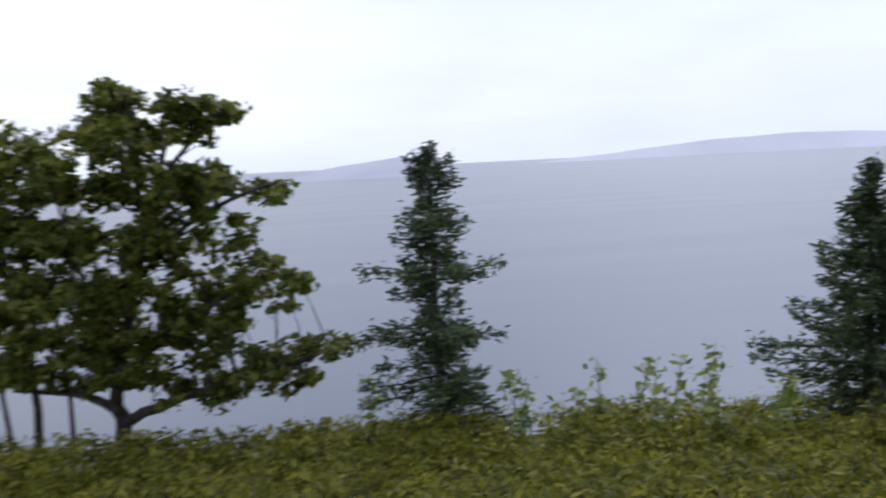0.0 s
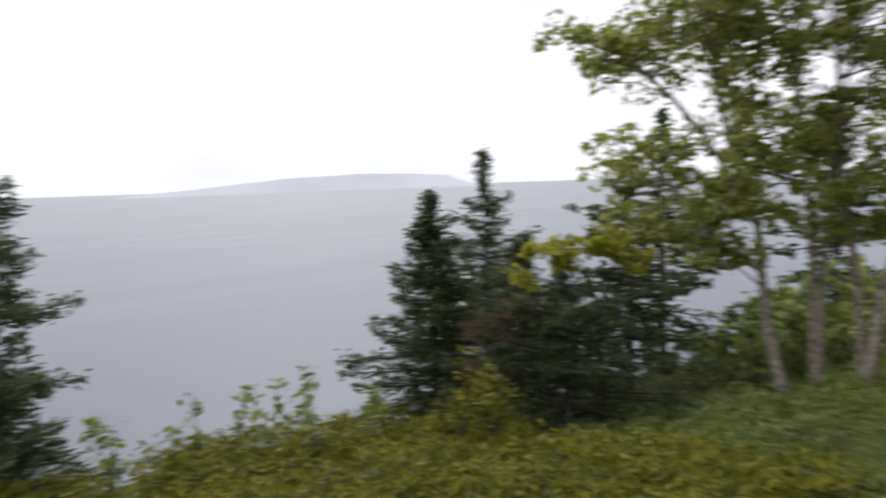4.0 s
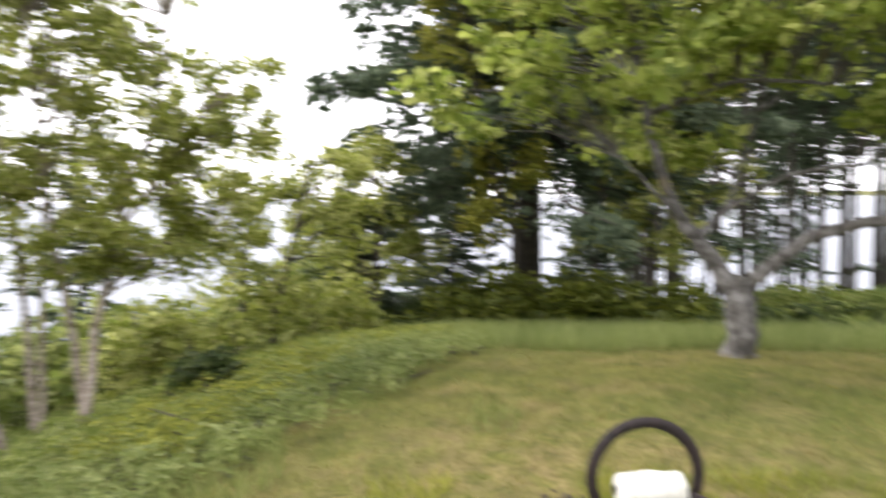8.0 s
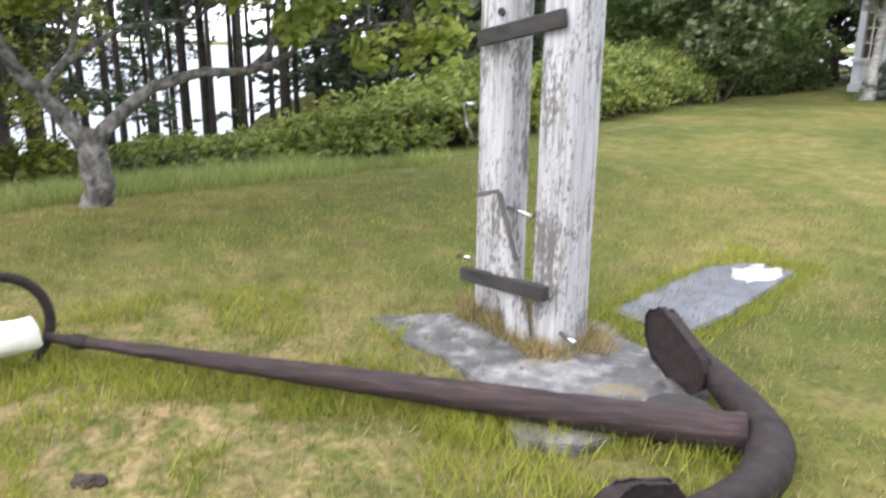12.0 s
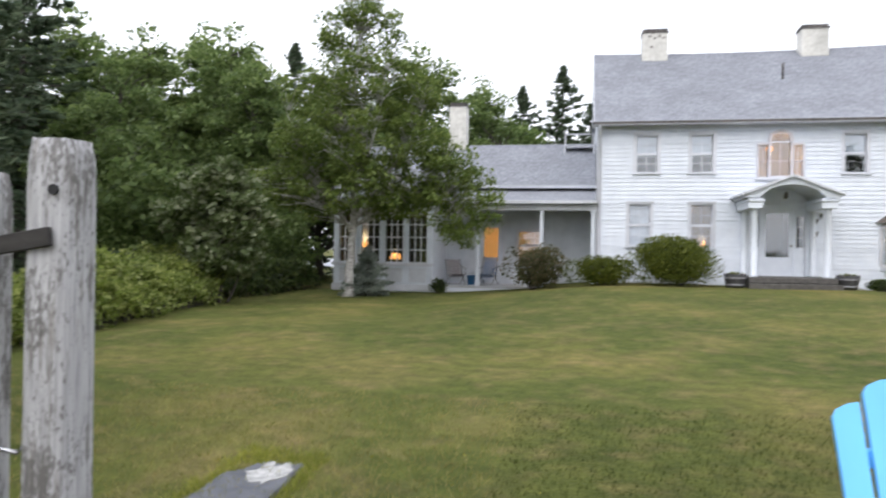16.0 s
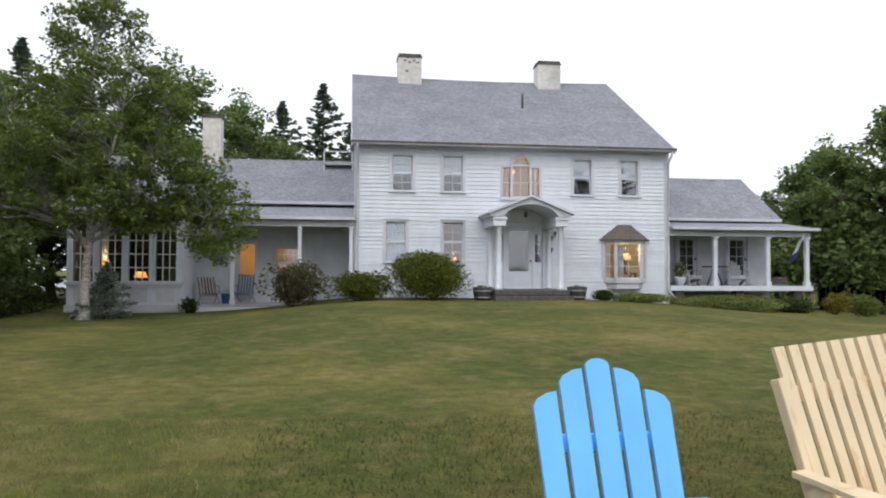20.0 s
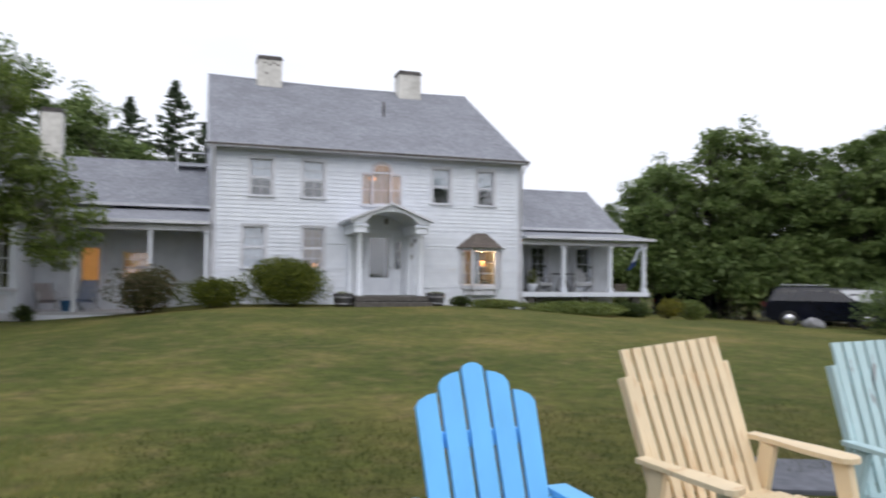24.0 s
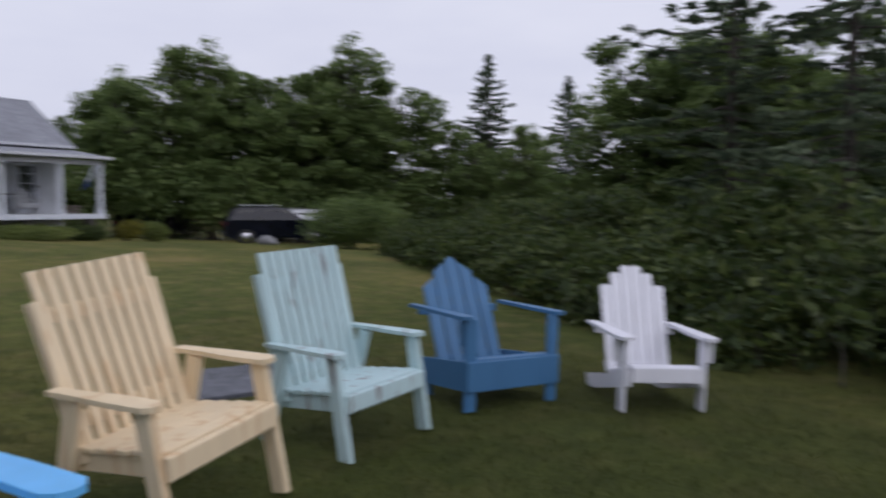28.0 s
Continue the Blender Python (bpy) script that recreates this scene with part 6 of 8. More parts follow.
copy_thing(fir, pose(*gz(-13.0, -11.6), 0, 0, 40) @ Matrix.Scale(0.85, 4))
leafy_tree("viburnum", gz(-8.95, -8.2), "tall pale-leaved viburnum shrub before the woods", 66, [([(0, 0, 0), (0.1, 0, 1.0), (0.0, 0, 2.2)], 0.05, 0.015), ([(0.1, 0.2, 0), (0.5, 0.2, 0.9), (0.8, 0.1, 1.9)], 0.04, 0.012), ([(-0.1, 0.1, 0), (-0.5, 0.1, 1.0), (-0.7, 0.1, 1.8)], 0.04, 0.012)],
           [(0, 0, 2.9, 1.0, 0.9, 0.6), (0.6, 0, 2.2, 0.8, 0.8, 0.7), (-0.7, 0, 2.2, 0.8, 0.8, 0.7), (0, 0, 1.3, 1.1, 0.9, 0.7)], 260, 45, 0.26, 0.15, M_PALELEAF, M_DARKBARK, 0.012, 0.1, category="shrub")
# hedges and thickets
thicket("hedge", "loose pale green shrub hedge along the lawn's edge", 71, [(-12.6, -20.3), (-10.6, -18.9), (-9.2, -18.3), (-8.65, -17.3), (-8.8, -15.5), (-8.8, -13)], 1.5, 1.25, 0.12, 760, 62, M_HEDGE, bump_r=0.3, narrow=0.42, rise=(0.4, 0.62, 0.9, 1.0, 1.1))
thicket("hedge", "clipped rounded hedge at the end of the lawn", 72, [(-9.0, -13.5), (-9.4, -11), (-9.9, -8.2)], 1.9, 1.35, 0.09, 420, 80, M_HEDGE, bump_r=0.3)
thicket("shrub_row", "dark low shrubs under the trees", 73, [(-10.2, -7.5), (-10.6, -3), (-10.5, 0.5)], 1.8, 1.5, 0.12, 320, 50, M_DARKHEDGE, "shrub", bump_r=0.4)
thicket("shrub_row", "dark flowering shrubs before the woods", 74, [(-12.5, -8), (-12.5, -2), (-11.5, 2)], 3.0, 4.2, 0.17, 420, 70, M_FOREST, "shrub", bump_r=0.6)
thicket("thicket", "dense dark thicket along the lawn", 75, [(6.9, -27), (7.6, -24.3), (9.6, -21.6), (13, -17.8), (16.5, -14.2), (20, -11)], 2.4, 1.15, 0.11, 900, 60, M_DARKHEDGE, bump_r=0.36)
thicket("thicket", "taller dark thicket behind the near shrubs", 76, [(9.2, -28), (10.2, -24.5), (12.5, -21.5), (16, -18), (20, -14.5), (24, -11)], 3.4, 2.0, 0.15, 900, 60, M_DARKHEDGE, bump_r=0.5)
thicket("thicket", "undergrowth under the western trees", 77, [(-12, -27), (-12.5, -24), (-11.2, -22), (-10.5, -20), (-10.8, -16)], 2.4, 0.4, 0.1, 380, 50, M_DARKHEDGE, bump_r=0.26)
thicket("bank_weeds", "yellow-green weeds and brambles along the bank", 78, [(8.5, -29.5), (3, -29.4), (-1.5, -29.3), (-4.4, -28.7)], 4.4, 0.52, 0.06, 2700, 72, M_BANK, "weeds", bump_r=0.21, upward=0.5, narrow=0.38, rise=(1.05, 0.5))
thicket("bank_shrub", "upright yellow-green shrub before the young spruces", 87, [(-4.3, -29.8), (-3.65, -29.4)], 0.6, 0.85, 0.055, 46, 34, M_BANK, "shrub", bump_r=0.15, upward=0.5, narrow=0.4)
thicket("bank_weeds", "green undergrowth round the birches", 79, [(-4.6, -29.2), (-6.5, -27.6), (-9, -27), (-10.5, -25.2)], 2.6, 0.1, 0.05, 900, 34, M_HEDGE, "weeds", bump_r=0.12, upward=0.5)
thicket("rough_weeds", "rough knee-high weeds between birches and lawn", 88, [(-5.0, -26.9), (-6.6, -26.3), (-8.4, -25.8), (-9.6, -25.2)], 1.3, 0.24, 0.04, 420, 52, M_TUFT, "weeds", bump_r=0.13, upward=0.5, narrow=0.4)
thicket("rough_weeds", "pale grassy weeds in the long grass", 189, [(-4.0, -27.2), (-5.6, -26.1), (-7.4, -25.3)], 1.6, 0.14, 0.05, 330, 44, M_TALLGRASS, "weeds", bump_r=0.13, upward=0.3, narrow=0.3)
thicket("thicket", "dense undergrowth below the far trees", 81, [(17.0, 10.5), (20, 7.5), (23, 4.5), (28, 2), (33, -2), (38, -7), (42, -10)], 3.0, 4.4, 0.24, 760, 66, M_FOREST, bump_r=0.7)
thicket("thicket", "leafy brush behind the apple tree", 82, [(-11.8, -25.2), (-11.2, -23.4), (-10.6, -21.8)], 1.8, 0.85, 0.11, 150, 46, M_SHRUB, bump_r=0.34)
thicket("thicket", "leafy brush below the grove", 83, [(-10.4, -20.6), (-10.6, -18.6), (-11.5, -15.5)], 1.6, 0.3, 0.1, 200, 55, M_HEDGE, bump_r=0.22)
thicket("thicket", "bushes between the birches and the water", 84, [(-7.2, -29.6), (-9.2, -28.9), (-11.6, -28.0), (-13.5, -27)], 1.8, 1.1, 0.11, 270, 50, M_HEDGE, bump_r=0.36)
thicket("thicket", "leafy saplings close behind the birch stems", 86, [(-7.3, -28.3), (-8.4, -27.2), (-9.8, -26.0)], 1.0, 1.1, 0.09, 110, 45, M_BIRCH, bump_r=0.28)
thicket("thicket", "brushy saplings among the grove's trunks", 85, [(-15, -22), (-15.5, -18), (-16, -13)], 3.0, 0.5, 0.13, 200, 50, M_FOREST, bump_r=0.3)
thicket("bramble_bush", "dark rounded bramble at the lawn's edge", 80, [(-6.65, -26.85), (-6.4, -26.75)], 0.45, 0.5, 0.06, 40, 60, M_DARKHEDGE, "bush", bump_r=0.16)


def round_bush(name, x, y, w, h, mat, label, seed, leaf=0.075, n=12000):
    rng = np.random.default_rng(seed)
    t = thing(name, pose(*gz(x, y)), label, "bush")
    lumps = [blob_points(rng, int(n / 12), (rng.normal() * w * 0.16, rng.normal() * w * 0.12, h * rng.uniform(0.4, 0.62)), (w * 0.36, w * 0.34, h * 0.42), 0.45) for _ in range(12)]
    p = np.concatenate(lumps)
    p[:, 2] = np.clip(p[:, 2], 0.03, None)
    tagged(part("leaves", quads("leaves", leaf_quads(rng, p, leaf), mat), None, t), kind="stuff")
    bm = bmesh.new()
    for k in range(9):
        a = k * 0.7
        tube(bm, [(0.05 * math.cos(a), 0.05 * math.sin(a), 0), (0.2 * w * math.cos(a), 0.2 * w * math.sin(a), h * 0.4), (0.3 * w * math.cos(a), 0.3 * w * math.sin(a), h * 0.7)], [0.02, 0.014, 0.005], 5, False)
    tagged(part("stemwork", bm, M_DARKBARK, t), kind="stuff")


round_bush("shrub", 2.45, -1.5, 2.5, 1.55, M_SHRUB, "big clipped round shrub before the house", 91, 0.065, 24000)
round_bush("shrub", 0.1, -1.3, 1.65, 0.98, M_SHRUB, "smaller spreading green shrub by the house", 92, n=7000)
round_bush("shrub", -1.95, -1.2, 1.62, 1.5, M_RHODO, "bronze-leaved rhododendron by the porch", 93, 0.1, 4200)
round_bush("shrub", 8.0, -1.4, 0.7, 0.4, M_DARKHEDGE, "small dark shrub under the bay window", 94, n=1200)
round_bush("shrub", 9.3, -1.4, 1.9, 0.35, M_JUNIPER, "low spreading juniper by the house", 95, n=4200)
round_bush("shrub", 12.4, -1.9, 3.6, 0.54, M_JUNIPER, "broad mound of creeping juniper before the porch", 96, n=12000)
round_bush("shrub", 14.6, -1.5, 1.5, 0.6, M_DARKHEDGE, "dark low juniper at the porch corner", 97, n=4200)
round_bush("shrub", 17.4, -1.0, 1.1, 0.8, M_JUNIPER, "green shrub beside the porch corner", 98, n=2200)
round_bush("shrub", 16.3, -1.0, 1.1, 0.85, M_YELLOW, "golden-yellow shrub beside the porch", 99, n=1400)
round_bush("shrub", -5.1, -0.7, 0.5, 0.55, M_DARKHEDGE, "small shrub at the sunroom corner", 90, n=900)
round_bush("shrub", 21.6, -6.9, 3.9, 2.0, M_FOREST, "wide olive-green bush at the far end of the thicket", 89, 0.13, 9000)


# ---- chairs on the lawn ----
def plank(parent, name, a, b, w, t, mat, across=(1, 0, 0), bevel=0.004, label=""):
    """A board from a to b; w wide along 'across', t thick."""
    a, b = Vector(a), Vector(b)
    z = (b - a).normalized()
    x = Vector(across)
    x = (x - z * x.dot(z)).normalized()
    y = z.cross(x)
    m = Matrix((x, y, z)).transposed().to_4x4()
    m.translation = a
    return part(name, boxes((-w / 2, w / 2, -t / 2, t / 2, 0, (b - a).length), bevel=bevel, m=m), mat, parent, label)


def slat(parent, a, b, w0, w1, t, mat, crown="round", across=(1, 0, 0)):
    """A back slat from a to b, wider or narrower at its top, with a rounded or slanted head."""
    a, b = Vector(a), Vector(b)
    z = (b - a).normalized()
    x = Vector(across)
    x = (x - z * x.dot(z)).normalized()
    y = z.cross(x)
    m = Matrix((x, y, z)).transposed().to_4x4()
    m.translation = a
    h = (b - a).length
    out = [(-w0 / 2, 0), (w0 / 2, 0)]
    if crown == "round":
        out += [(w1 / 2 * math.cos(k * math.pi / 8), h - w1 * 0.3 + w1 * 0.3 * math.sin(k * math.pi / 8)) for k in range(9)]
    elif crown == "peak":
        out += [(w1 / 2, h - w1 * 0.4), (0, h), (-w1 / 2, h - w1 * 0.4)]
    elif crown == "left":
        out += [(w1 / 2, h), (-w1 / 2, h - w1 * 0.7)]
    elif crown == "right":
        out += [(w1 / 2, h - w1 * 0.7), (-w1 / 2, h)]
    elif crown == "arc_left":
        out += [(w1 / 2, h), (w1 * 0.1, h - w1 * 0.06), (-w1 * 0.3, h - w1 * 0.25), (-w1 / 2, h - w1 * 0.55)]
    elif crown == "arc_right":
        out += [(w1 / 2, h - w1 * 0.55), (w1 * 0.3, h - w1 * 0.25), (-w1 * 0.1, h - w1 * 0.06), (-w1 / 2, h)]
    else:
        out += [(w1 / 2, h), (-w1 / 2, h)]
    return part("slat", prism(out, -t / 2, t / 2, m=m), mat, parent)


def arm_rest(parent, s, mat, x, y_back, y_front, z, w=0.13, z_front=None, label=""):
    """A paddle-shaped arm: narrow behind, wide and rounded in front."""
    out = []
    zf = z if z_front is None else z_front
    ln = y_back - y_front
    for k in range(9):
        u = k / 8
        out.append((x - s * (0.25 + 0.25 * smooth(0.25, 0.7, u)) * w, y_back - u * ln * 0.93))
    out += [(x - s * 0.3 * w, y_front + 0.012), (x, y_front), (x + s * 0.3 * w, y_front + 0.012)]
    for k in range(8, -1, -1):
        u = k / 8
        out.append((x + s * (0.4 + 0.1 * smooth(0.25, 0.7, u)) * w, y_back - u * ln * 0.93))
    bm = prism(out, -0.012, 0.012, axis="z")
    for v in bm.verts:
        v.co.z += z + (zf - z) * (y_back - v.co.y) / ln
    return part("armrest", bm, mat, parent, label)


def adirondack(m, mat, label, slats=5, back_w=0.56, top=1.0, fan=1.12, seat_front=0.36, arm_z=0.58, style="round", lean=0.42, box_base=False, half=0.33, wide=0.13, seat_w=0.52, drop=0.16):
    """A low lawn chair. Its front looks along -y, and its foot is at the origin under the front legs."""
    c = thing("lawn_chair", m, label, "chair", "chairs on the lawn")
    seat_back_y, seat_back_z = 0.5, seat_front - 0.13
    # seat boards
    n = 6
    for k in range(n):
        u = k / (n - 1)
        y = 0.02 + u * (seat_back_y - 0.04)
        z = seat_front - u * 0.13
        part("seat_slat", boxes((-seat_w / 2, seat_w / 2, y - 0.04, y + 0.04, z - 0.011, z + 0.011), bevel=0.004), mat, c)
    part("apron", boxes((-seat_w / 2, seat_w / 2, -0.035, -0.012, seat_front - 0.1, seat_front + 0.005), bevel=0.004) if not box_base else boxes((-half, half, -0.062, -0.038, seat_front - 0.2, seat_front + 0.004), bevel=0.004), mat, c)
    for s in (-1, 1):
        # side rail that runs down to become the back foot
        if box_base:
            out = [(-0.036, seat_front), (0.62, seat_front - 0.07), (0.62, seat_front - 0.26), (-0.036, seat_front - 0.2)]
        else:
            out = [(-0.02, seat_front - 0.02), (-0.02, seat_front - 0.13), (0.72, 0.0), (0.86, 0.0), (0.9, 0.08), (0.45, seat_back_z - 0.01)]
        part("side_rail", prism(out, s * (seat_w / 2 + 0.004), s * (seat_w / 2 + 0.028), axis="x"), mat, c)
        part("front_leg", boxes((min(s * half, s * (half - 0.024)), max(s * half, s * (half - 0.024)), 0.0, 0.1, 0.0, arm_z - 0.012), bevel=0.004) if not box_base else boxes((min(s * half, s * (half - 0.09)), max(s * half, s * (half - 0.09)), -0.037, -0.012, 0.0, arm_z - 0.012), bevel=0.004), mat, c)
        if box_base:
            part("back_leg", boxes((min(s * (seat_w / 2), s * (seat_w / 2 - 0.024)), max(s * (seat_w / 2), s * (seat_w / 2 - 0.024)), 0.5, 0.59, 0.0, seat_front - 0.1), bevel=0.004), mat, c)
        part("arm_bracket", prism([(0.03, arm_z - 0.013), (0.09, arm_z - 0.013), (0.07, arm_z - 0.16), (0.05, arm_z - 0.18)], s * (half + 0.001), s * (half + 0.06), axis="x") if not box_base else boxes((min(s * half, s * (half - 0.02)), max(s * half, s * (half - 0.02)), -0.036, 0.05, arm_z - 0.2, arm_z - 0.013)), mat, c)
        arm_rest(c, s, mat, s * (half + 0.0), seat_back_y + 0.2, -0.07, arm_z, wide, arm_z)
    # back: fanned slats on two rails
    y0, z0 = seat_back_y - 0.02, seat_back_z - 0.02
    for k in range(slats):
        u = (k - (slats - 1) / 2) / ((slats - 1) / 2)
        gap = back_w / slats
        h = top - z0 - (drop * abs(u) ** 1.7)
        xa, xb = u * (back_w - gap) / 2, u * (back_w - gap) / 2 * fan
        crown = {"round": "round" if abs(u) < 0.1 else ("arc_left" if u < 0 else "arc_right"), "peak": "peak" if abs(u) < 0.1 else ("left" if u < 0 else "right"), "scallop": "round"}[style]
        w = gap - (0.014 if style != "scallop" else 0.006)
        slat(c, (xa, y0, z0), (xb, y0 + h * lean, z0 + h), w * 0.92, w * fan, 0.02, mat, crown)
    for zz, ww in ((z0 + 0.06, back_w), (arm_z - 0.045, back_w + 0.13), (top - 0.27, back_w * 0.92)):
        y = y0 + (zz - z0) * lean + 0.027
        part("back_rail", boxes((-ww / 2, ww / 2, y - 0.012, y + 0.012, zz - 0.03, zz + 0.03), bevel=0.004), mat, c)
    return c


def deck_chair(m, mat, label, slats=9, back_w=0.58, top=1.1, seat_z=0.42, arm_z=0.64, lean=0.3, half=0.32):
    """An upright slatted garden chair with splayed legs and flat arms; front along -y."""
    c = thing("garden_chair", m, label, "chair", "chairs on the lawn")
    for k in range(5):
        y = -0.02 + k * 0.105
        part("seat_slat", boxes((-half + 0.004, half - 0.004, y - 0.041, y + 0.041, seat_z - 0.012 - k * 0.012, seat_z + 0.012 - k * 0.012), bevel=0.004), mat, c)
    part("apron", boxes((-half - 0.012, half + 0.012, -0.105, -0.07, seat_z - 0.1, seat_z + 0.005), bevel=0.006), mat, c)
    for s in (-1, 1):
        plank(c, "seat_rail", (s * (half - 0.045), -0.07, seat_z - 0.065), (s * (half - 0.045), 0.5, seat_z - 0.12), 0.03, 0.09, mat)
        plank(c, "front_leg", (s * (half + 0.02), -0.085, 0.0), (s * (half + 0.02), 0.0, arm_z - 0.02), 0.04, 0.085, mat)
        plank(c, "back_leg", (s * (half + 0.02), 0.58, 0.0), (s * (half + 0.02), 0.4, arm_z - 0.02), 0.04, 0.085, mat)
        arm_rest(c, s, mat, s * (half + 0.02), 0.52, -0.085, arm_z, 0.1, arm_z)
        plank(c, "back_post", (s * (back_w / 2 - 0.02), 0.44, seat_z - 0.12), (s * (back_w / 2 - 0.0), 0.44 + 0.06 + (top - 0.25 - seat_z) * lean, top - 0.13), 0.035, 0.06, mat)
    y0, z0 = 0.42, seat_z - 0.08
    gap = back_w / slats
    for k in range(slats):
        x = -back_w / 2 + gap * (k + 0.5)
        h = top - z0
        slat(c, (x * 0.94, y0, z0), (x, y0 + h * lean, top), gap - 0.028, gap - 0.022, 0.022, mat, "flat")
    for zz in (seat_z + 0.05, top - 0.2):
        y = y0 + (zz - z0) * lean + 0.028
        part("back_rail", boxes((-back_w / 2, back_w / 2, y - 0.014, y + 0.014, zz - 0.035, zz + 0.035), bevel=0.004), mat, c)
    return c


adirondack(pose(*gz(0.79, -22.68, 0.0), 0, 0, 2) @ Matrix.Scale(1.06, 4), M_BLUE, "sky-blue wooden lawn chair with five fanned rounded slats", 5, 0.46, 1.05, 1.1, 0.36, 0.58, half=0.29, wide=0.14, seat_w=0.5, drop=0.105)
deck_chair(pose(*gz(2.142, -22.099, 0.0), 0, -5.0, 6.2), M_TAN, "pale pine garden chair with a slatted back", 9, 0.638, 1.148, 0.446, 0.654, 0.33, 0.325)
deck_chair(pose(*gz(3.394, -22.037, 0.0), 0, -2, -3.8) @ Matrix.Scale(0.98, 4), M_AQUA, "worn pale aqua garden chair with a slatted back", 9, 0.682, 1.153, 0.385, 0.614, 0.26, 0.338)
adirondack(pose(*gz(4.546, -22.318, 0.0), 0, 1.5, -26.5), M_NAVY, "denim-blue boxy lawn chair with a peaked back", 5, 0.58, 1.0, 1.02, 0.34, 0.645, "peak", 0.464, True, 0.395, 0.1, 0.7)
adirondack(pose(*gz(4.953, -23.287, 0.0), 0, 2, -51) @ Matrix.Scale(0.97, 4), M_WHITECHAIR, "white lawn chair with a scalloped back", 6, 0.5, 0.985, 1.04, 0.32, 0.53, "scallop", 0.377, False, 0.305, 0.12, 0.5)


# ---- mooring posts, anchor and slabs ----
def timber_post(parent, name, x, y, z0, z1, w, seed):
    bm = bmesh.new()
    rng = random.Random(seed)
    rings = []
    n = 26
    for i in range(n + 1):
        u = i / n
        z = z0 + (z1 - z0) * u
        r = w / 2 * (1.02 - 0.05 * u)
        if i >= n - 2:
            r *= (0.97, 0.86)[i - n + 1] if i > n - 2 else 1.0
        ring = []
        for k in range(24):
            a = k * math.tau / 24 + math.pi / 4
            c, s = math.cos(a), math.sin(a)
            e = 5.0
            q = r / (abs(c) ** e + abs(s) ** e) ** (1 / e)
            q *= 1 + 0.02 * noise.noise((c * 2 + seed, s * 2, z * 1.2)) + 0.012 * noise.noise((c * 7 + seed, s * 7, z * 2.0))
            ring.append(bm.verts.new((x + q * c, y + q * s, z + (0.012 * noise.noise((c * 2, s * 2, seed)) if i == n else 0))))
        rings.append(ring)
    for a, b in zip(rings, rings[1:]):
        for k in range(24):
            f = bm.faces.new((a[k], a[(k + 1) % 24], b[(k + 1) % 24], b[k]))
            f.smooth = True
    bm.faces.new(rings[-1])
    return part(name, bm, M_POST, parent)


def mooring_posts():
    t = thing("mooring_posts", pose(-2.45, -21.9, -0.5), "pair of old ship timbers with flaking white paint and straps", "posts")
    a = timber_post(t, "short_post", -0.455, 0.08, -0.1, 1.83, 0.205, 3)
    b = timber_post(t, "tall_post", 0.01, 0, -0.1, 1.95, 0.212, 5)
    # near-black discs on the faces paint the shade inside the peg holes
    part("peg_hole", lathe(bmesh.new(), [(0.022, 0), (0.022, 0.01)], 10, Matrix.Translation((0.06, -0.112, 1.74)) @ Matrix.Rotation(radians(90), 4, "X")), M_DARK, b)
    part("peg_hole", lathe(bmesh.new(), [(0.02, 0), (0.02, 0.01)], 10, Matrix.Translation((-0.39, -0.028, 1.59)) @ Matrix.Rotation(radians(90), 4, "X")), M_DARK, a)
    plank(t, "upper_strap", (-0.5, -0.06, 1.47), (0.06, -0.13, 1.555), 0.03, 0.075, M_OLDWOOD, (0, 1, 0))
    plank(t, "lower_strap", (-0.505, -0.14, 0.325), (0.07, -0.18, 0.37), 0.045, 0.068, M_OLDWOOD, (0, 1, 0))
    wedge = prism([(-0.41, 0.73), (-0.265, 0.77), (-0.14, 0.48), (-0.03, -0.02), (-0.15, -0.02), (-0.3, 0.4)], -0.155, -0.118, axis="y")
    bmesh.ops.bevel(wedge, geom=wedge.edges[:], offset=0.006, segments=1, affect="EDGES")
    part("brace", wedge, M_POST, t, "wedge-shaped leaning board")
    plank(t, "brace_iron", (-0.265, -0.15, 0.78), (-0.14, -0.15, 0.47), 0.022, 0.022, M_STEP, (1, 0, 0))
    plank(t, "brace_hook", (-0.415, -0.15, 0.745), (-0.265, -0.15, 0.785), 0.018, 0.02, M_STEP, (0, 1, 0))
    for pts in ([(-0.58, 0.0, 1.16), (-0.64, -0.02, 1.16), (-0.62, -0.02, 1.06), (-0.59, 0.0, 0.98)], [(-0.32, -0.02, 0.68), (-0.16, -0.02, 0.66)], [(-0.15, -0.02, 0.68), (-0.12, -0.02, 0.68)], [(0.1, -0.1, 0.17), (0.22, -0.14, 0.17)], [(-0.66, -0.03, 0.36), (-0.56, -0.03, 0.37)]):
        bm = bmesh.new()
        tube(bm, pts, 0.011, 6)
        part("iron_pin", bm, M_CHROME, t)


M_OLDWOOD = plain("weathered_strap", (0.014, 0.013, 0.012), (0.05, 0.046, 0.043), 18.0, 0.9, 0.6, stretch=(0.3, 1, 1))
mooring_posts()


def worn_edge(outline, seed, steps=5, depth=0.035):
    """The outline with its straight runs broken into small chips."""
    out = []
    for k, (a, b) in enumerate(zip(outline, outline[1:] + outline[:1])):
        for i in range(steps):
            u = i / steps
            x, y = a[0] + (b[0] - a[0]) * u, a[1] + (b[1] - a[1]) * u
            f = depth * (noise.noise((x * 5, y * 5, seed)) + 0.6 * noise.noise((x * 14, y * 14, seed)))
            out.append((x * (1 + f), y * (1 + f) + f * 0.5))
    return out


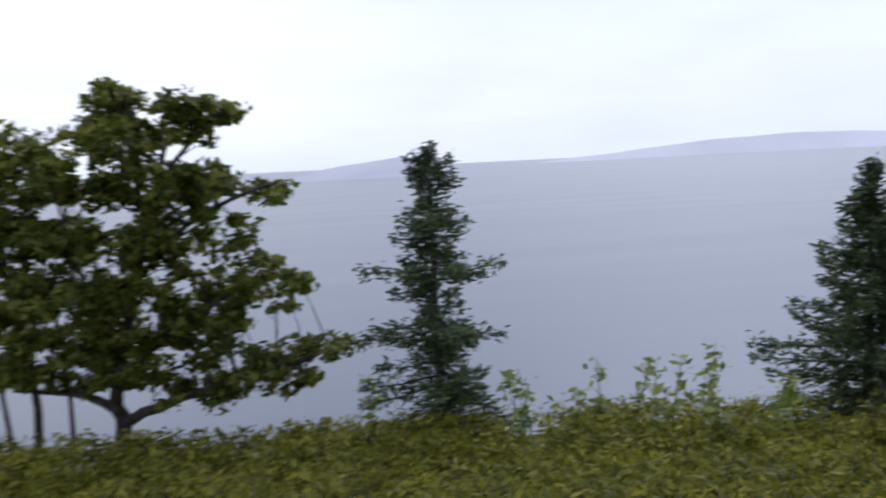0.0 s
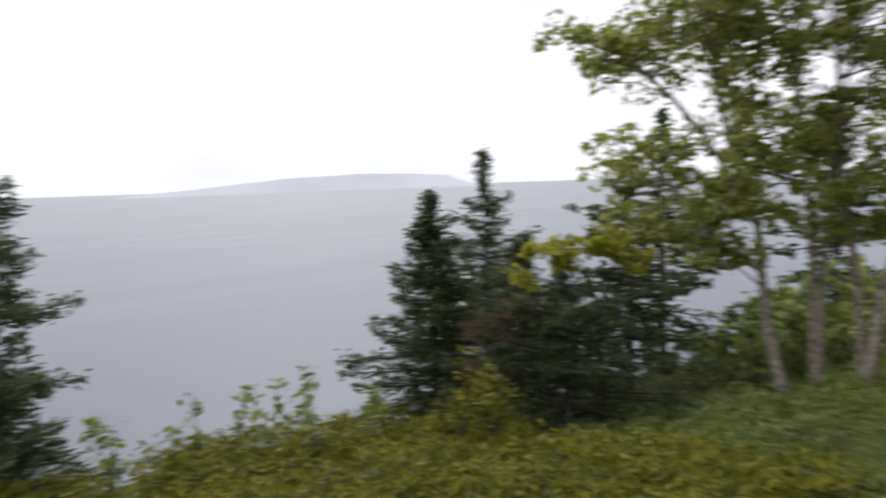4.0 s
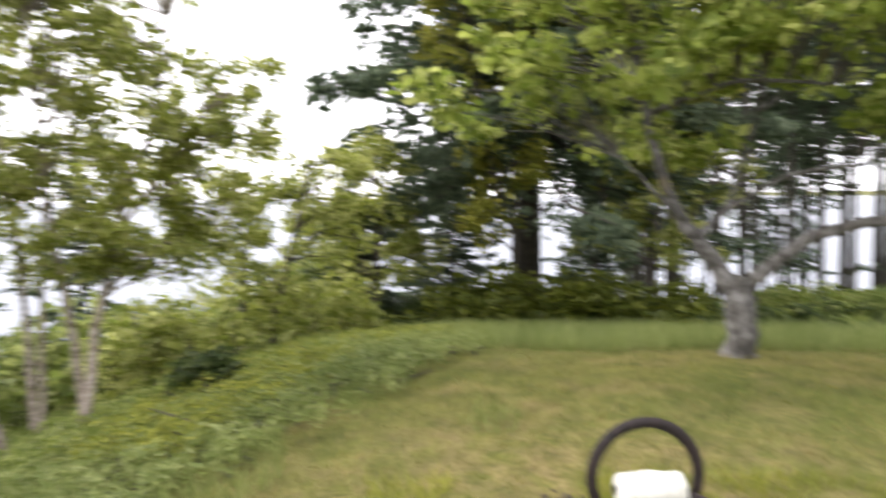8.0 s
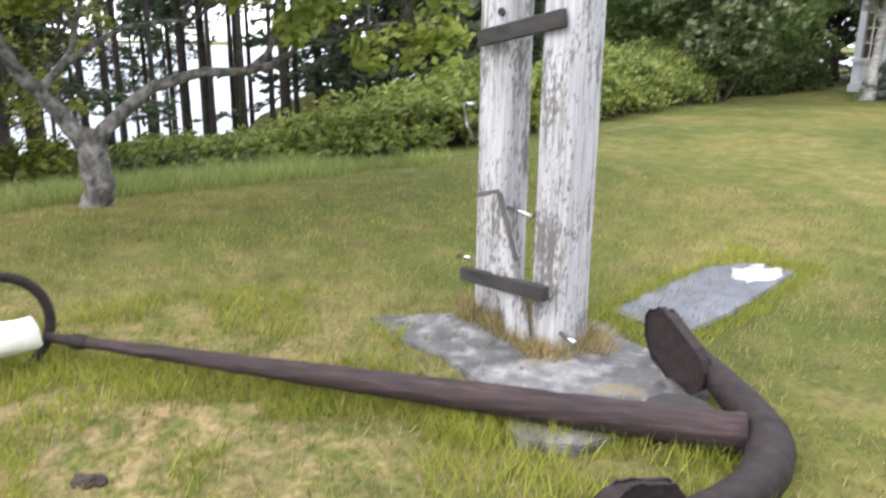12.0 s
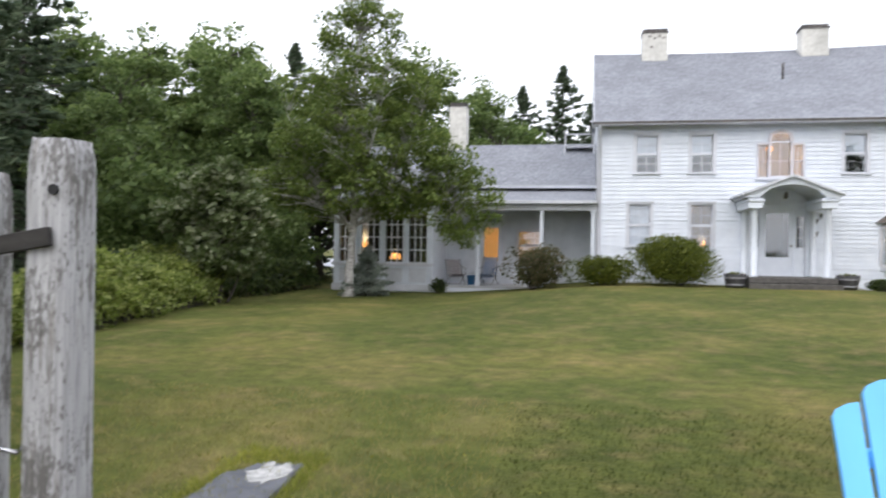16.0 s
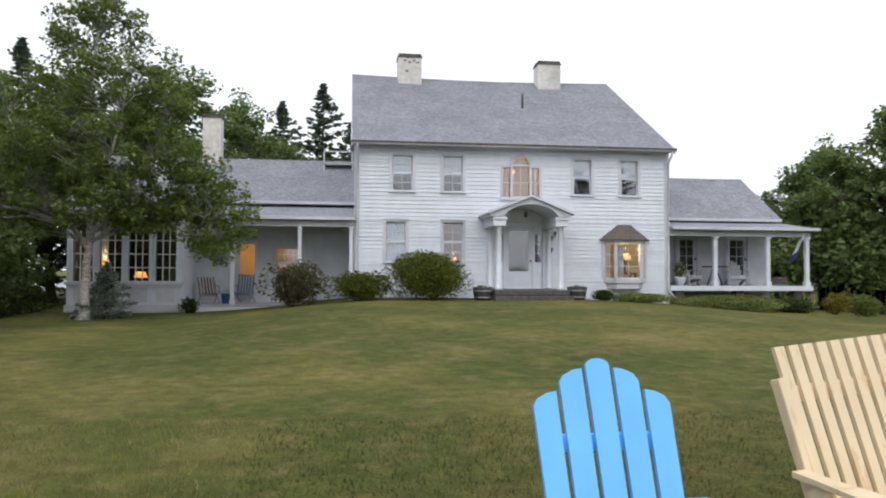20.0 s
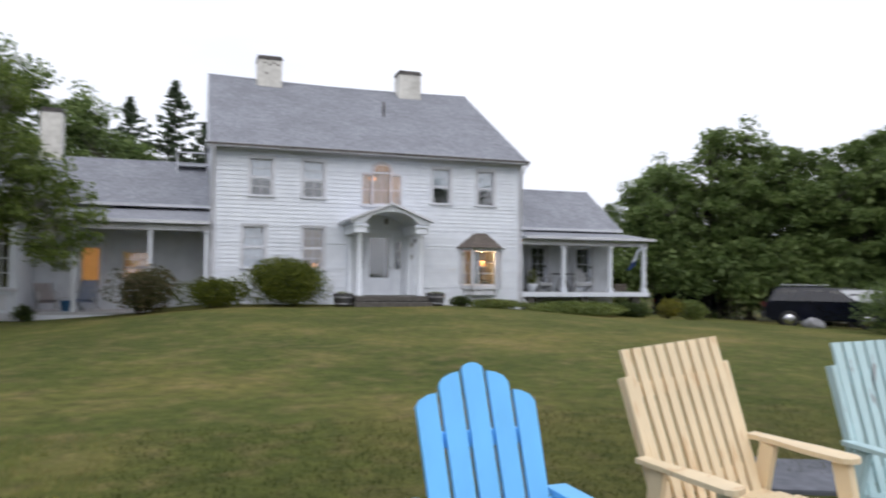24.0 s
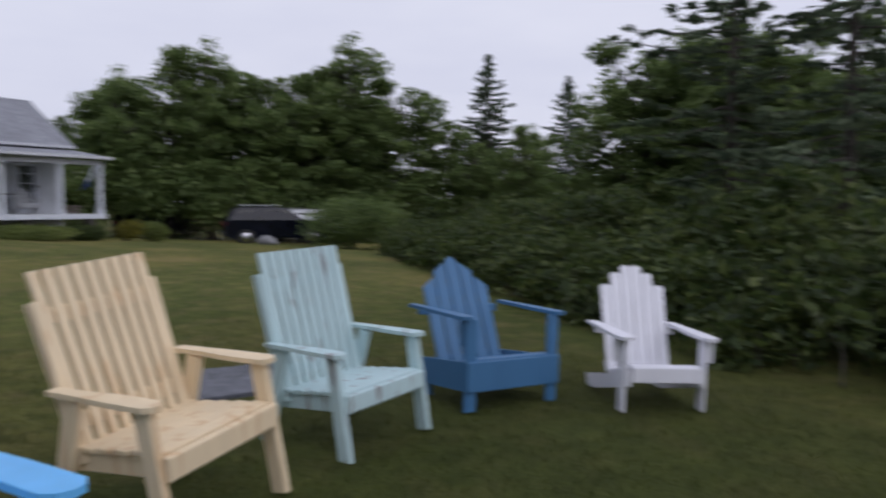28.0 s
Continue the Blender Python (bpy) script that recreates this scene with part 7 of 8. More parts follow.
def slab(x, y, outline, thick, label, turn=0.0, mat=None, seed=1):
    z = ground_height(x, y)
    t = thing("stone_slab", pose(x, y, z, 0, 0, turn), label, "slab")
    bm = prism(worn_edge(outline, seed, 5, 0.08), -0.12, thick, axis="z")
    top = [e for e in bm.edges if all(v.co.z > 0 for v in e.verts)]
    bmesh.ops.bevel(bm, geom=top, offset=0.008, segments=2, affect="EDGES")
    part("stone", bm, mat or M_STONE, t)
    return t


slab(-2.4, -22.05, [(-0.88, -0.34), (-0.6, -0.42), (-0.3, -0.38), (0.12, -0.48), (0.44, -0.68), (0.66, -0.56), (0.72, 0.0), (0.66, 0.36), (0.2, 0.42), (-0.08, 0.5), (-0.5, 0.3)], 0.03, "flat lichened granite slab under the posts")
stone_two = slab(-2.3, -20.6, [(-0.35, -0.66), (0.06, -0.8), (0.16, -0.3), (0.2, 0.35), (0.22, 0.78), (-0.02, 0.85), (-0.25, 0.5), (-0.32, 0.0)], 0.02, "flat grey stone with a whitened end set in the lawn", 8, M_SLATE)

part("white_lichen", prism(worn_edge([(-0.06, 0.4), (0.02, 0.33), (0.1, 0.42), (0.17, 0.46), (0.18, 0.66), (0.1, 0.7), (0.04, 0.66), (0.0, 0.73), (-0.05, 0.6), (-0.12, 0.52)], 4, 5, 0.16), 0.021, 0.026, axis="z"), plain("white_lichen_crust", (0.3, 0.3, 0.3), (0.6, 0.59, 0.58), 22.0, 0.9, 0.5), stone_two, "chalky white crust")

slab(4.0, -20.2, [(-0.66, -0.25), (-0.1, -0.5), (0.34, -0.14), (0.62, 0.2), (0.02, 0.48), (-0.38, 0.2)], 0.02, "flat grey stone slab set in the lawn behind the chairs", 0, M_SLATE)


def anchor():
    t = thing("anchor", pose(0, 0, 0), "rusted iron ship's anchor lying on the grass", "anchor")
    ring_c, crown = Vector((-3.67, -23.73, -0.3)), Vector((-1.39, -22.16, -0.38))
    way = (crown - ring_c).normalized()
    perp = Vector((-way.y, way.x, 0))
    bm = bmesh.new()
    head = ring_c - way * 0.1
    pts = [head + way * ((crown - head).length * i / 12) + Vector((0, 0, 0.006 * noise.noise((i, 0, 0)))) for i in range(13)]
    girth = [0.022, 0.025, 0.03, 0.035, 0.04, 0.045, 0.05, 0.054, 0.058, 0.062, 0.066, 0.071, 0.078]
    rough_pts = [pts[0].lerp(pts[-1], k / 48) + Vector((0, 0, 0.004 * noise.noise((k * 0.7, 3, 0)))) for k in range(49)]
    tube(bm, rough_pts, [(girth[k // 4] * (1 - k % 4 / 4) + girth[min(k // 4 + 1, 12)] * (k % 4 / 4)) * (1 + 0.07 * noise.noise((k * 0.9, 0, 7))) for k in range(49)], 16)
    for v in bm.verts:
        v.co += Vector((noise.noise(v.co * 30), noise.noise(v.co * 30 + Vector((4, 0, 0))), noise.noise(v.co * 30 + Vector((0, 4, 0))))) * 0.004
    part("shank", bm, M_SHANK, t)
    for s, reach, back_by, lift in ((1, 0.56, 0.32, 0.16), (-1, 0.76, 0.55, 0.05)):
        bm = bmesh.new()
        arc = []
        for i in range(9):
            u = i / 8
            arc.append(crown + way * (0.08 - back_by * u * u) + perp * s * reach * u + Vector((0, 0, lift * u * u - 0.02)))
        tube(bm, arc, [0.09, 0.085, 0.08, 0.074, 0.068, 0.062, 0.056, 0.048, 0.035], 12)
        a = part("arm", bm, M_RUST, t)
        tip, back = arc[-2], (arc[-2] - arc[-4]).normalized()
        inner = (-way * 0.8 - perp * s * 0.5).normalized()
        m = Matrix((back, Vector((0, 0, 1)), back.cross(Vector((0, 0, 1))))).transposed().to_4x4()
        m.translation = tip + inner * 0.05
        out = [(0.02 + 0.16 * math.cos(k * math.tau / 20) - (0.05 if 7 <= k <= 13 else 0), (0.125 + 0.02 * math.cos(k * math.tau / 20)) * math.sin(k * math.tau / 20)) for k in range(20)]
        fl = prism(out, -0.02, 0.02, m=m, axis="z")
        bmesh.ops.bevel(fl, geom=fl.edges[:], offset=0.008, segments=2, affect="EDGES")
        part("fluke", fl, M_RUST, a, "broad rusted fluke")
    bm = bmesh.new()
    lathe(bm, [(0.026, -0.045), (0.034, -0.02), (0.035, 0.02), (0.026, 0.045)], 12, Matrix.Translation(ring_c + way * 0.06) @ way.to_track_quat("Z", "Y").to_matrix().to_4x4())
    part("shackle", bm, M_RUST, t)
    bm = bmesh.new()
    face = Vector((0.93, 0.1, 0.0)).normalized()
    across = Vector((-face.y, face.x, 0))
    c = ring_c + Vector((-0.1, -0.24, 0.08))
    loop = [c + across * 0.22 * math.cos(a) + Vector((0, 0, 0.225 * math.sin(a))) for a in [k * math.tau / 28 for k in range(29)]]
    tube(bm, loop, 0.023, 8, False)
    part("ring", bm, M_RUST, t, "heavy iron ring standing upright")
    f = thing("foam_float", pose(0, 0, 0), "white foam net float threaded on the anchor ring", "float")
    m = Matrix.Translation(c + face * 0.06 + Vector((0, 0, -0.03))) @ (across + Vector((0, 0, -0.02))).normalized().to_track_quat("Z", "Y").to_matrix().to_4x4()
    bm = bmesh.new()
    prof = [(0.03, -0.138), (0.056, -0.134), (0.07, -0.118), (0.074, -0.05), (0.075, 0.0), (0.074, 0.06), (0.07, 0.118), (0.056, 0.134), (0.03, 0.138)]
    lathe(bm, prof, 18, m)
    for v in bm.verts:
        v.co += Vector((noise.noise(v.co * 18), noise.noise(v.co * 18 + Vector((5, 0, 0))), noise.noise(v.co * 18 + Vector((0, 7, 0))))) * 0.012
    part("foam", bm, M_FLOAT, f)
    # near-black disc on the end paints the shade inside the float
    part("bore", lathe(bmesh.new(), [(0.02, -0.145), (0.02, -0.136)], 10, m), M_DARK, f)


anchor()


# ---- parked cars ----
def car(x, y, yaw, label, mat, size=1.0, kind="suv"):
    z = ground_height(x, y)
    t = thing("car", pose(x, y, z, 0, 0, yaw) @ Matrix.Scale(size, 4), label, "car", "parked cars")
    # side outline, front towards +y
    side = [(-2.3, 0.45), (-2.36, 0.75), (-2.3, 1.08), (-2.18, 1.15), (-1.95, 1.62), (-1.7, 1.72), (-0.2, 1.74), (0.35, 1.66), (1.05, 1.16), (2.0, 1.02), (2.3, 0.82), (2.38, 0.5), (2.2, 0.3), (-2.1, 0.3)]
    bm = prism(side, -0.93, 0.93, axis="x")
    for v in bm.verts:
        if v.co.z > 1.2:
            v.co.x *= 0.8
        elif v.co.z < 0.5 or abs(v.co.y) > 2.2:
            v.co.x *= 0.94
    bmesh.ops.bevel(bm, geom=bm.edges[:], offset=0.05, segments=2, affect="EDGES")
    body = part("body", bm, mat, t)
    part("rear_window", prism([(-2.235, 1.18), (-2.005, 1.58), (-2.0, 1.57), (-2.23, 1.17)], -0.62, 0.62, m=Matrix.Translation((0, -0.02, 0.01)), axis="x"), M_CARGLASS, t)
    for s in (-1, 1):
        for a, b in ((-1.75, -0.95), (-0.85, 0.0), (0.1, 0.85)):
            w = prism([(a, 1.18), (b, 1.18), (b - 0.12 if b < 0.5 else b - 0.42, 1.56), (a + (0.12 if a < -1.5 else 0.02), 1.56)], 0, 0.012, axis="x")
            for v in w.verts:
                v.co.x = s * (0.9 - (v.co.z - 1.18) * 0.3 + v.co.x)
            part("side_window", w, M_CARGLASS, t)
        part("tail_light", boxes((min(s * 0.7, s * 0.86), max(s * 0.7, s * 0.86), -2.37, -2.3, 0.85, 1.05), bevel=0.01), M_TAIL, t)
        part("roof_rail", boxes((min(s * 0.66, s * 0.7), max(s * 0.66, s * 0.7), -1.6, 0.1, 1.76, 1.8)), M_CHROME, t)
        for yy in (-1.42, 1.45):
            m = Matrix.Translation((s * 0.84, yy, 0.36)) @ Matrix.Rotation(radians(90 * s), 4, "Y")
            wh = part("wheel", lathe(bmesh.new(), [(0.3, -0.1), (0.36, -0.08), (0.37, 0.0), (0.36, 0.08), (0.3, 0.1)], 22, m), M_TYRE, t)
            part("rim", lathe(bmesh.new(), [(0.22, 0.09), (0.21, 0.105), (0.06, 0.115)], 16, m), M_CHROME, wh)
    part("bumper", boxes((-0.86, 0.86, -2.42, -2.3, 0.38, 0.62), bevel=0.03), M_TYRE, t)
    return t


M_GREYCHALK = plain("pale_stone", (0.18, 0.18, 0.19), (0.32, 0.32, 0.335), 8.0, 0.9, 0.4)
M_TAIL = plain("tail_light", (0.08, 0.01, 0.01), (0.12, 0.015, 0.015), 8.0, 0.2, 0.0)
M_PALECAR = plain("pale_car_paint", (0.55, 0.57, 0.6), (0.62, 0.64, 0.67), 3.0, 0.2, 0.0)
car(22.6, -2.1, -128, "black sport utility car parked on the grass", M_CAR, 0.92)
rock = thing("boulder", pose(20.9, -3.3, ground_height(20.9, -3.3)), "small pale boulder on the grass before the car", "rock")
bm = bmesh.new()
bmesh.ops.create_icosphere(bm, subdivisions=3, radius=0.32)
for v in bm.verts:
    v.co = Vector((v.co.x * 1.3, v.co.y, v.co.z * 0.8)) * (1 + 0.25 * noise.noise(v.co * 3)) + Vector((0, 0, 0.12))
part("stone", bm, M_GREYCHALK, rock)
car(27.0, 0.0, -94, "pale car parked beyond the black one", M_PALECAR, 0.95)
car(22.8, 6.0, -84, "dark low car parked behind the house corner", M_CAR, 0.85)


# ---- small things by the house ----
def planter(x, y, z, label):
    t = thing("barrel_planter", pose(x, y, z), label, "planter", "barrels by the door")
    part("tub", lathe(bmesh.new(), [(0.24, 0), (0.27, 0.12), (0.3, 0.3), (0.32, 0.42), (0.29, 0.42), (0.28, 0.36)], 18), M_DARKWOOD, t)
    for z0, r in ((0.1, 0.272), (0.3, 0.305)):
        part("hoop", lathe(bmesh.new(), [(r, z0 - 0.02), (r + 0.006, z0 - 0.01), (r + 0.008, z0 + 0.02), (r, z0 + 0.025)], 18), M_HOOP, t)
    rng = np.random.default_rng(int(x * 10))
    tagged(part("seedlings", quads("seedlings", leaf_quads(rng, blob_points(rng, 120, (0, 0, 0.42), (0.25, 0.25, 0.06), 0.1), 0.06), M_SHRUB), None, t), kind="stuff")


M_DARKWOOD = plain("dark_barrel_wood", (0.025, 0.024, 0.026), (0.06, 0.058, 0.06), 12.0, 0.7, 0.3, stretch=(1, 1, 0.2))
M_HOOP = plain("barrel_hoop", (0.25, 0.25, 0.26), (0.38, 0.38, 0.4), 10.0, 0.5, 0.2, 0.6)
planter(3.95, -1.75, ground_height(3.95, -1.75) - 0.01, "dark half-barrel planter beside the doorstep")
planter(6.98, -1.75, ground_height(6.98, -1.75) - 0.01, "dark half-barrel planter beside the doorstep")


def stripe_material(name, a, b, scale, axis):
    m, t, bs = material(name, 0.85)
    w = node(t, "ShaderNodeTexWave", Scale=scale)
    w.bands_direction = axis
    link(t, coords(t), w.inputs["Vector"])
    link(t, ramp(t, w.outputs["Fac"], [(0.45, a), (0.55, b)]), bs.inputs["Base Color"])
    return m


M_REDSTRIPE = stripe_material("red_striped_canvas", (0.68, 0.66, 0.66), (0.16, 0.12, 0.13), 3.2, "X")
M_BLUESTRIPE = stripe_material("blue_striped_canvas", (0.6, 0.63, 0.68), (0.1, 0.2, 0.42), 3.2, "X")


def sling_chair(x, y, z, yaw, canvas, label, upright=False):
    t = thing("sling_chair", pose(x, y, z, 0, 0, yaw), label, "chair", "chairs on the porch")
    tilt = 0.2 if upright else 0.55
    a, b, c = Vector((0, -0.3, 0.36)), Vector((0, 0.15, 0.28)), Vector((0, 0.15 + tilt * 0.7, 0.95 if upright else 0.85))
    bm = bmesh.new()
    pts = [a.lerp(b, i / 5) for i in range(6)] + [b.lerp(c, i / 6) for i in range(1, 7)]
    rows = [[bm.verts.new((sx * 0.24, p.y, p.z - 0.03 * math.sin(k * 0.3))) for sx in (-1, 1)] for k, p in enumerate(pts)]
    for p, q in zip(rows, rows[1:]):
        bm.faces.new((p[0], p[1], q[1], q[0]))
    bmesh.ops.solidify(bm, geom=bm.faces[:], thickness=0.012)
    part("sling", bm, canvas, t)
    for s in (-1, 1):
        x2 = s * 0.27
        for name, pts2 in (("side_rail", [(x2, -0.33, 0.38), (x2, 0.15, 0.3), (x2, c.y + 0.02, c.z + 0.02)]), ("front_leg", [(x2, 0.25, 0.32), (x2, -0.3, 0.0)]), ("back_leg", [(x2, -0.1, 0.36), (x2, 0.45, 0.0)]), ("armrest", [(x2, -0.25, 0.56), (x2, 0.32, 0.6)])):
            bm = bmesh.new()
            tube(bm, pts2, 0.016, 6)
            part(name, bm, M_CHROME, t)
        bm = bmesh.new()
        tube(bm, [(x2, -0.2, 0.35), (x2, -0.22, 0.56)], 0.014, 6)
        part("arm_post", bm, M_CHROME, t)


sling_chair(-4.75, 0.75, -0.12, 24, M_REDSTRIPE, "reclined folding chair with dark and white striped canvas")
sling_chair(-3.72, 1.2, -0.12, -14, M_BLUESTRIPE, "upright folding chair with blue striped canvas on the porch", True)
bucket = thing("bucket", pose(-4.2, 0.7, -0.12), "blue plastic bucket on the porch floor", "bucket")
part("pail", lathe(bmesh.new(), [(0.13, 0), (0.17, 0.32), (0.18, 0.33), (0.165, 0.33), (0.12, 0.03)], 16), plain("blue_plastic", (0.03, 0.12, 0.26), (0.04, 0.16, 0.33), 6.0, 0.4, 0.0), bucket)
bm = bmesh.new()
tube(bm, [(0.17 * math.cos(k * 0.3142), 0.03, 0.3 + 0.12 * math.sin(k * 0.3142)) for k in range(11)], 0.006, 5)
part("handle", bm, M_CHROME, bucket)
M_GREYCHAIR = painted_wood("grey_chair_paint", (0.42, 0.43, 0.45), (0.3, 0.3, 0.31))
adirondack(pose(12.15, 0.75, 0.52, 0, 0, 25), M_GREYCHAIR, "grey wooden lawn chair on the side porch", 5, 0.5, 0.92, 1.05, 0.34, 0.54)
adirondack(pose(13.75, 0.75, 0.52, 0, 0, -15), M_GREYCHAIR, "grey wooden lawn chair on the side porch", 5, 0.5, 0.92, 1.05, 0.34, 0.54)
tb = thing("porch_table", pose(12.95, 0.9, 0.52), "dark round table on the side porch", "table")
part("tabletop", lathe(bmesh.new(), [(0.42, 0.66), (0.45, 0.67), (0.45, 0.69), (0.42, 0.7)], 20), M_DARKWOOD, tb)
for k in range(3):
    bm = bmesh.new()
    tube(bm, [(0.05 * math.cos(k * 2.1), 0.05 * math.sin(k * 2.1), 0.66), (0.3 * math.cos(k * 2.1), 0.3 * math.sin(k * 2.1), 0.0)], 0.02, 6)
    part("leg", bm, M_DARKWOOD, tb)
pot = thing("flower_pot", pose(11.45, 0.5, 0.52), "white pot with a leafy plant on the porch", "pot")
part("pot", lathe(bmesh.new(), [(0.12, 0), (0.2, 0.25), (0.22, 0.3), (0.2, 0.3), (0.18, 0.24)], 16), M_WHITE, pot)
rng_pot = np.random.default_rng(4)
tagged(part("plant", quads("plant", leaf_quads(rng_pot, blob_points(rng_pot, 300, (0, 0, 0.55), (0.22, 0.22, 0.32), 0.2), 0.09), M_SHRUB), None, pot), kind="stuff")
basket = thing("wood_crate", pose(15.3, 0.8, 0.52), "slatted wooden crate on the side porch", "crate")
for z in (0.04, 0.14, 0.24):
    for s in (-1, 1):
        part("slat", boxes((-0.28, 0.28, s * 0.18 - 0.01, s * 0.18 + 0.01, z, z + 0.07)), M_BAYROOF, basket)
        part("end_slat", boxes((s * 0.29 - 0.01, s * 0.29 + 0.01, -0.17, 0.17, z, z + 0.07)), M_BAYROOF, basket)
flag = thing("flag", pose(15.86, -0.06, 2.2), "furled blue and white flag on a slanting pole", "flag")
bm = bmesh.new()
tube(bm, [(0, 0, -0.25), (-0.28, -0.25, 0.08)], 0.012, 6)
part("pole", bm, M_WHITE, flag)
for name, u0, u1, mat in (("white_field", 0.0, 0.68, M_WHITE), ("blue_field", 0.68, 1.0, plain("flag_blue", (0.05, 0.09, 0.3), (0.08, 0.13, 0.4), 9.0, 0.8, 0.1))):
    bm = bmesh.new()
    rows = []
    for i in range(9):
        u = u0 + (u1 - u0) * i / 8
        w = 0.08 + 0.1 * u
        rows.append([bm.verts.new((-0.28 - 0.42 * u + k * w * 0.5, -0.25 + 0.05 * math.sin(k * 2.2 + u * 5), 0.06 - 0.85 * u + 0.05 * k)) for k in range(-2, 3)])
    for p, q in zip(rows, rows[1:]):
        for k in range(4):
            bm.faces.new((p[k], p[k + 1], q[k + 1], q[k]))
    bmesh.ops.solidify(bm, geom=bm.faces[:], thickness=0.006)
    part(name, bm, mat, flag)

# ---- bits on the grass ----
def clods(x, y, label, seed, n=16, r=0.14):
    t = thing("dirt_heap", pose(x, y, ground_height(x, y)), label, "dirt")
    rng = random.Random(seed)
    for _ in range(n):
        bm = bmesh.new()
        bmesh.ops.create_icosphere(bm, subdivisions=2, radius=rng.uniform(0.014, 0.032))
        bm.transform(pose(rng.gauss(0, r), rng.gauss(0, r * 0.7), 0.012, rng.uniform(0, 90), 0, rng.uniform(0, 360)))
        for v in bm.verts:
            v.co += Vector((noise.noise(v.co * 40), noise.noise(v.co * 40 + Vector((3, 0, 0))), 0.6 * noise.noise(v.co * 40 + Vector((0, 3, 0))))) * 0.018
        part("clod", bm, M_SOIL, t)


M_SOIL = plain("dark_soil", (0.03, 0.022, 0.018), (0.08, 0.055, 0.045), 30.0, 0.95, 0.8)
clods(-3.75, -24.25, "dark clods of turned earth on the grass", 1)
clods(-2.75, -23.95, "few dark crumbs of earth on the grass", 2, 3, 0.04)
block = thing("wood_block", pose(-1.62, -22.2, ground_height(-1.62, -22.2)), "old sawn block under the anchor's crown", "block")
part("log", lathe(bmesh.new(), [(0.13, -0.02), (0.14, 0.02), (0.135, 0.09), (0.12, 0.1)], 14), M_OLDWOOD, block)
rng_fl = np.random.default_rng(77)
fl = np.stack([rng_fl.uniform(-6, -0.5, 260), rng_fl.uniform(-25, -19, 260)], 1)
pts = np.array([(a, b, ground_height(a, b) + 0.03) for a, b in fl])
tagged(part("lawn_flowers", quads("lawn_flowers", leaf_quads(rng_fl, pts, 0.02, 2.0, 0.9), M_YELLOW), None), "tiny yellow and white flowers dotted in the lawn", "flowers", kind="stuff")


def stalks(label, seed, spots, tall, mat):
    """Upright weed stalks with leaves up the stem."""
    rng = np.random.default_rng(seed)
    for x, y in spots:
        t = thing("weed_stalk", pose(*gz(x, y)), label, "weed", "weeds on the bank")
        h = tall * rng.uniform(0.75, 1.2)
        bm = bmesh.new()
        lean = rng.normal(size=2) * 0.08
        tube(bm, [(0, 0, 0), (lean[0] * 0.4, lean[1] * 0.4, h * 0.5), (lean[0], lean[1], h)], [0.008, 0.006, 0.003], 5)
        part("stem", bm, M_JUNIPER, t)
        u = rng.uniform(0.35, 1.0, 46)
        p = np.stack([lean[0] * u, lean[1] * u, h * u], 1) + rng.normal(size=(46, 3)) * (0.05, 0.05, 0.02)
        tagged(part("leaves", quads("leaves", leaf_quads(rng, p, 0.085, narrow=0.45), mat), None, t), kind="stuff")


stalks("tall leafy weed standing against the water", 5, [(-2.75, -30.6), (-3.15, -30.7), (-2.3, -30.9), (-3.6, -30.6), (-3.95, -30.9), (-2.0, -30.6), (-1.75, -31.1), (-0.4, -30.8), (-1.55, -30.4), (-2.5, -30.2), (-2.95, -30.2), (-3.4, -30.3), (-3.25, -31.0), (-2.6, -31.0)], 0.66, M_HEDGE)


# ---- grass ----
def grass(name, label, seed, area, n, tall, mat, keep=None, lean=0.5, thin=0.05):
    rng = np.random.default_rng(seed)
    x0, x1, y0, y1 = area
    out = []
    x, y = rng.uniform(x0, x1, n), rng.uniform(y0, y1, n)
    for a, b in zip(x, y):
        if keep and not keep(a, b):
            continue
        z = ground_height(a, b)
        h = tall * rng.uniform(0.45, 1.3)
        t = rng.uniform(0, math.tau)
        w = thin * h + 0.0015
        dx, dy = math.cos(t) * w, math.sin(t) * w
        lx, ly = rng.normal() * lean * h, rng.normal() * lean * h
        out.append(((a - dx, b - dy, z - 0.005), (a + dx, b + dy, z - 0.005), (a + lx, b + ly, z + h)))
    return tagged(part(name, quads(name, np.array(out), mat, 3), None), label, "grass", kind="stuff")


def on_lawn(x, y):
    d = math.hypot(x + 0.2, y + 24.4)
    return random.random() < max(0.0, 1.15 - d / 9) and noise.noise((x * 1.2, y * 1.2, 9)) > -0.45


grass("lawn_grass", "short uneven strawy lawn grass", 101, (-8, -0.9, -27.2, -17.5), 100000, 0.042, M_GRASS, on_lawn)
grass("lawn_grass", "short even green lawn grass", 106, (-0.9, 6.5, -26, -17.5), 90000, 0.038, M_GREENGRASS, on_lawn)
grass("grass_tufts", "yellow-green tufts in the uneven lawn", 104, (-4.2, -0.6, -25.6, -22.4), 26000, 0.085, M_TUFT, lambda x, y: noise.noise((x * 2.3, y * 2.3, 4)) > 0.12, 0.45, 0.025)


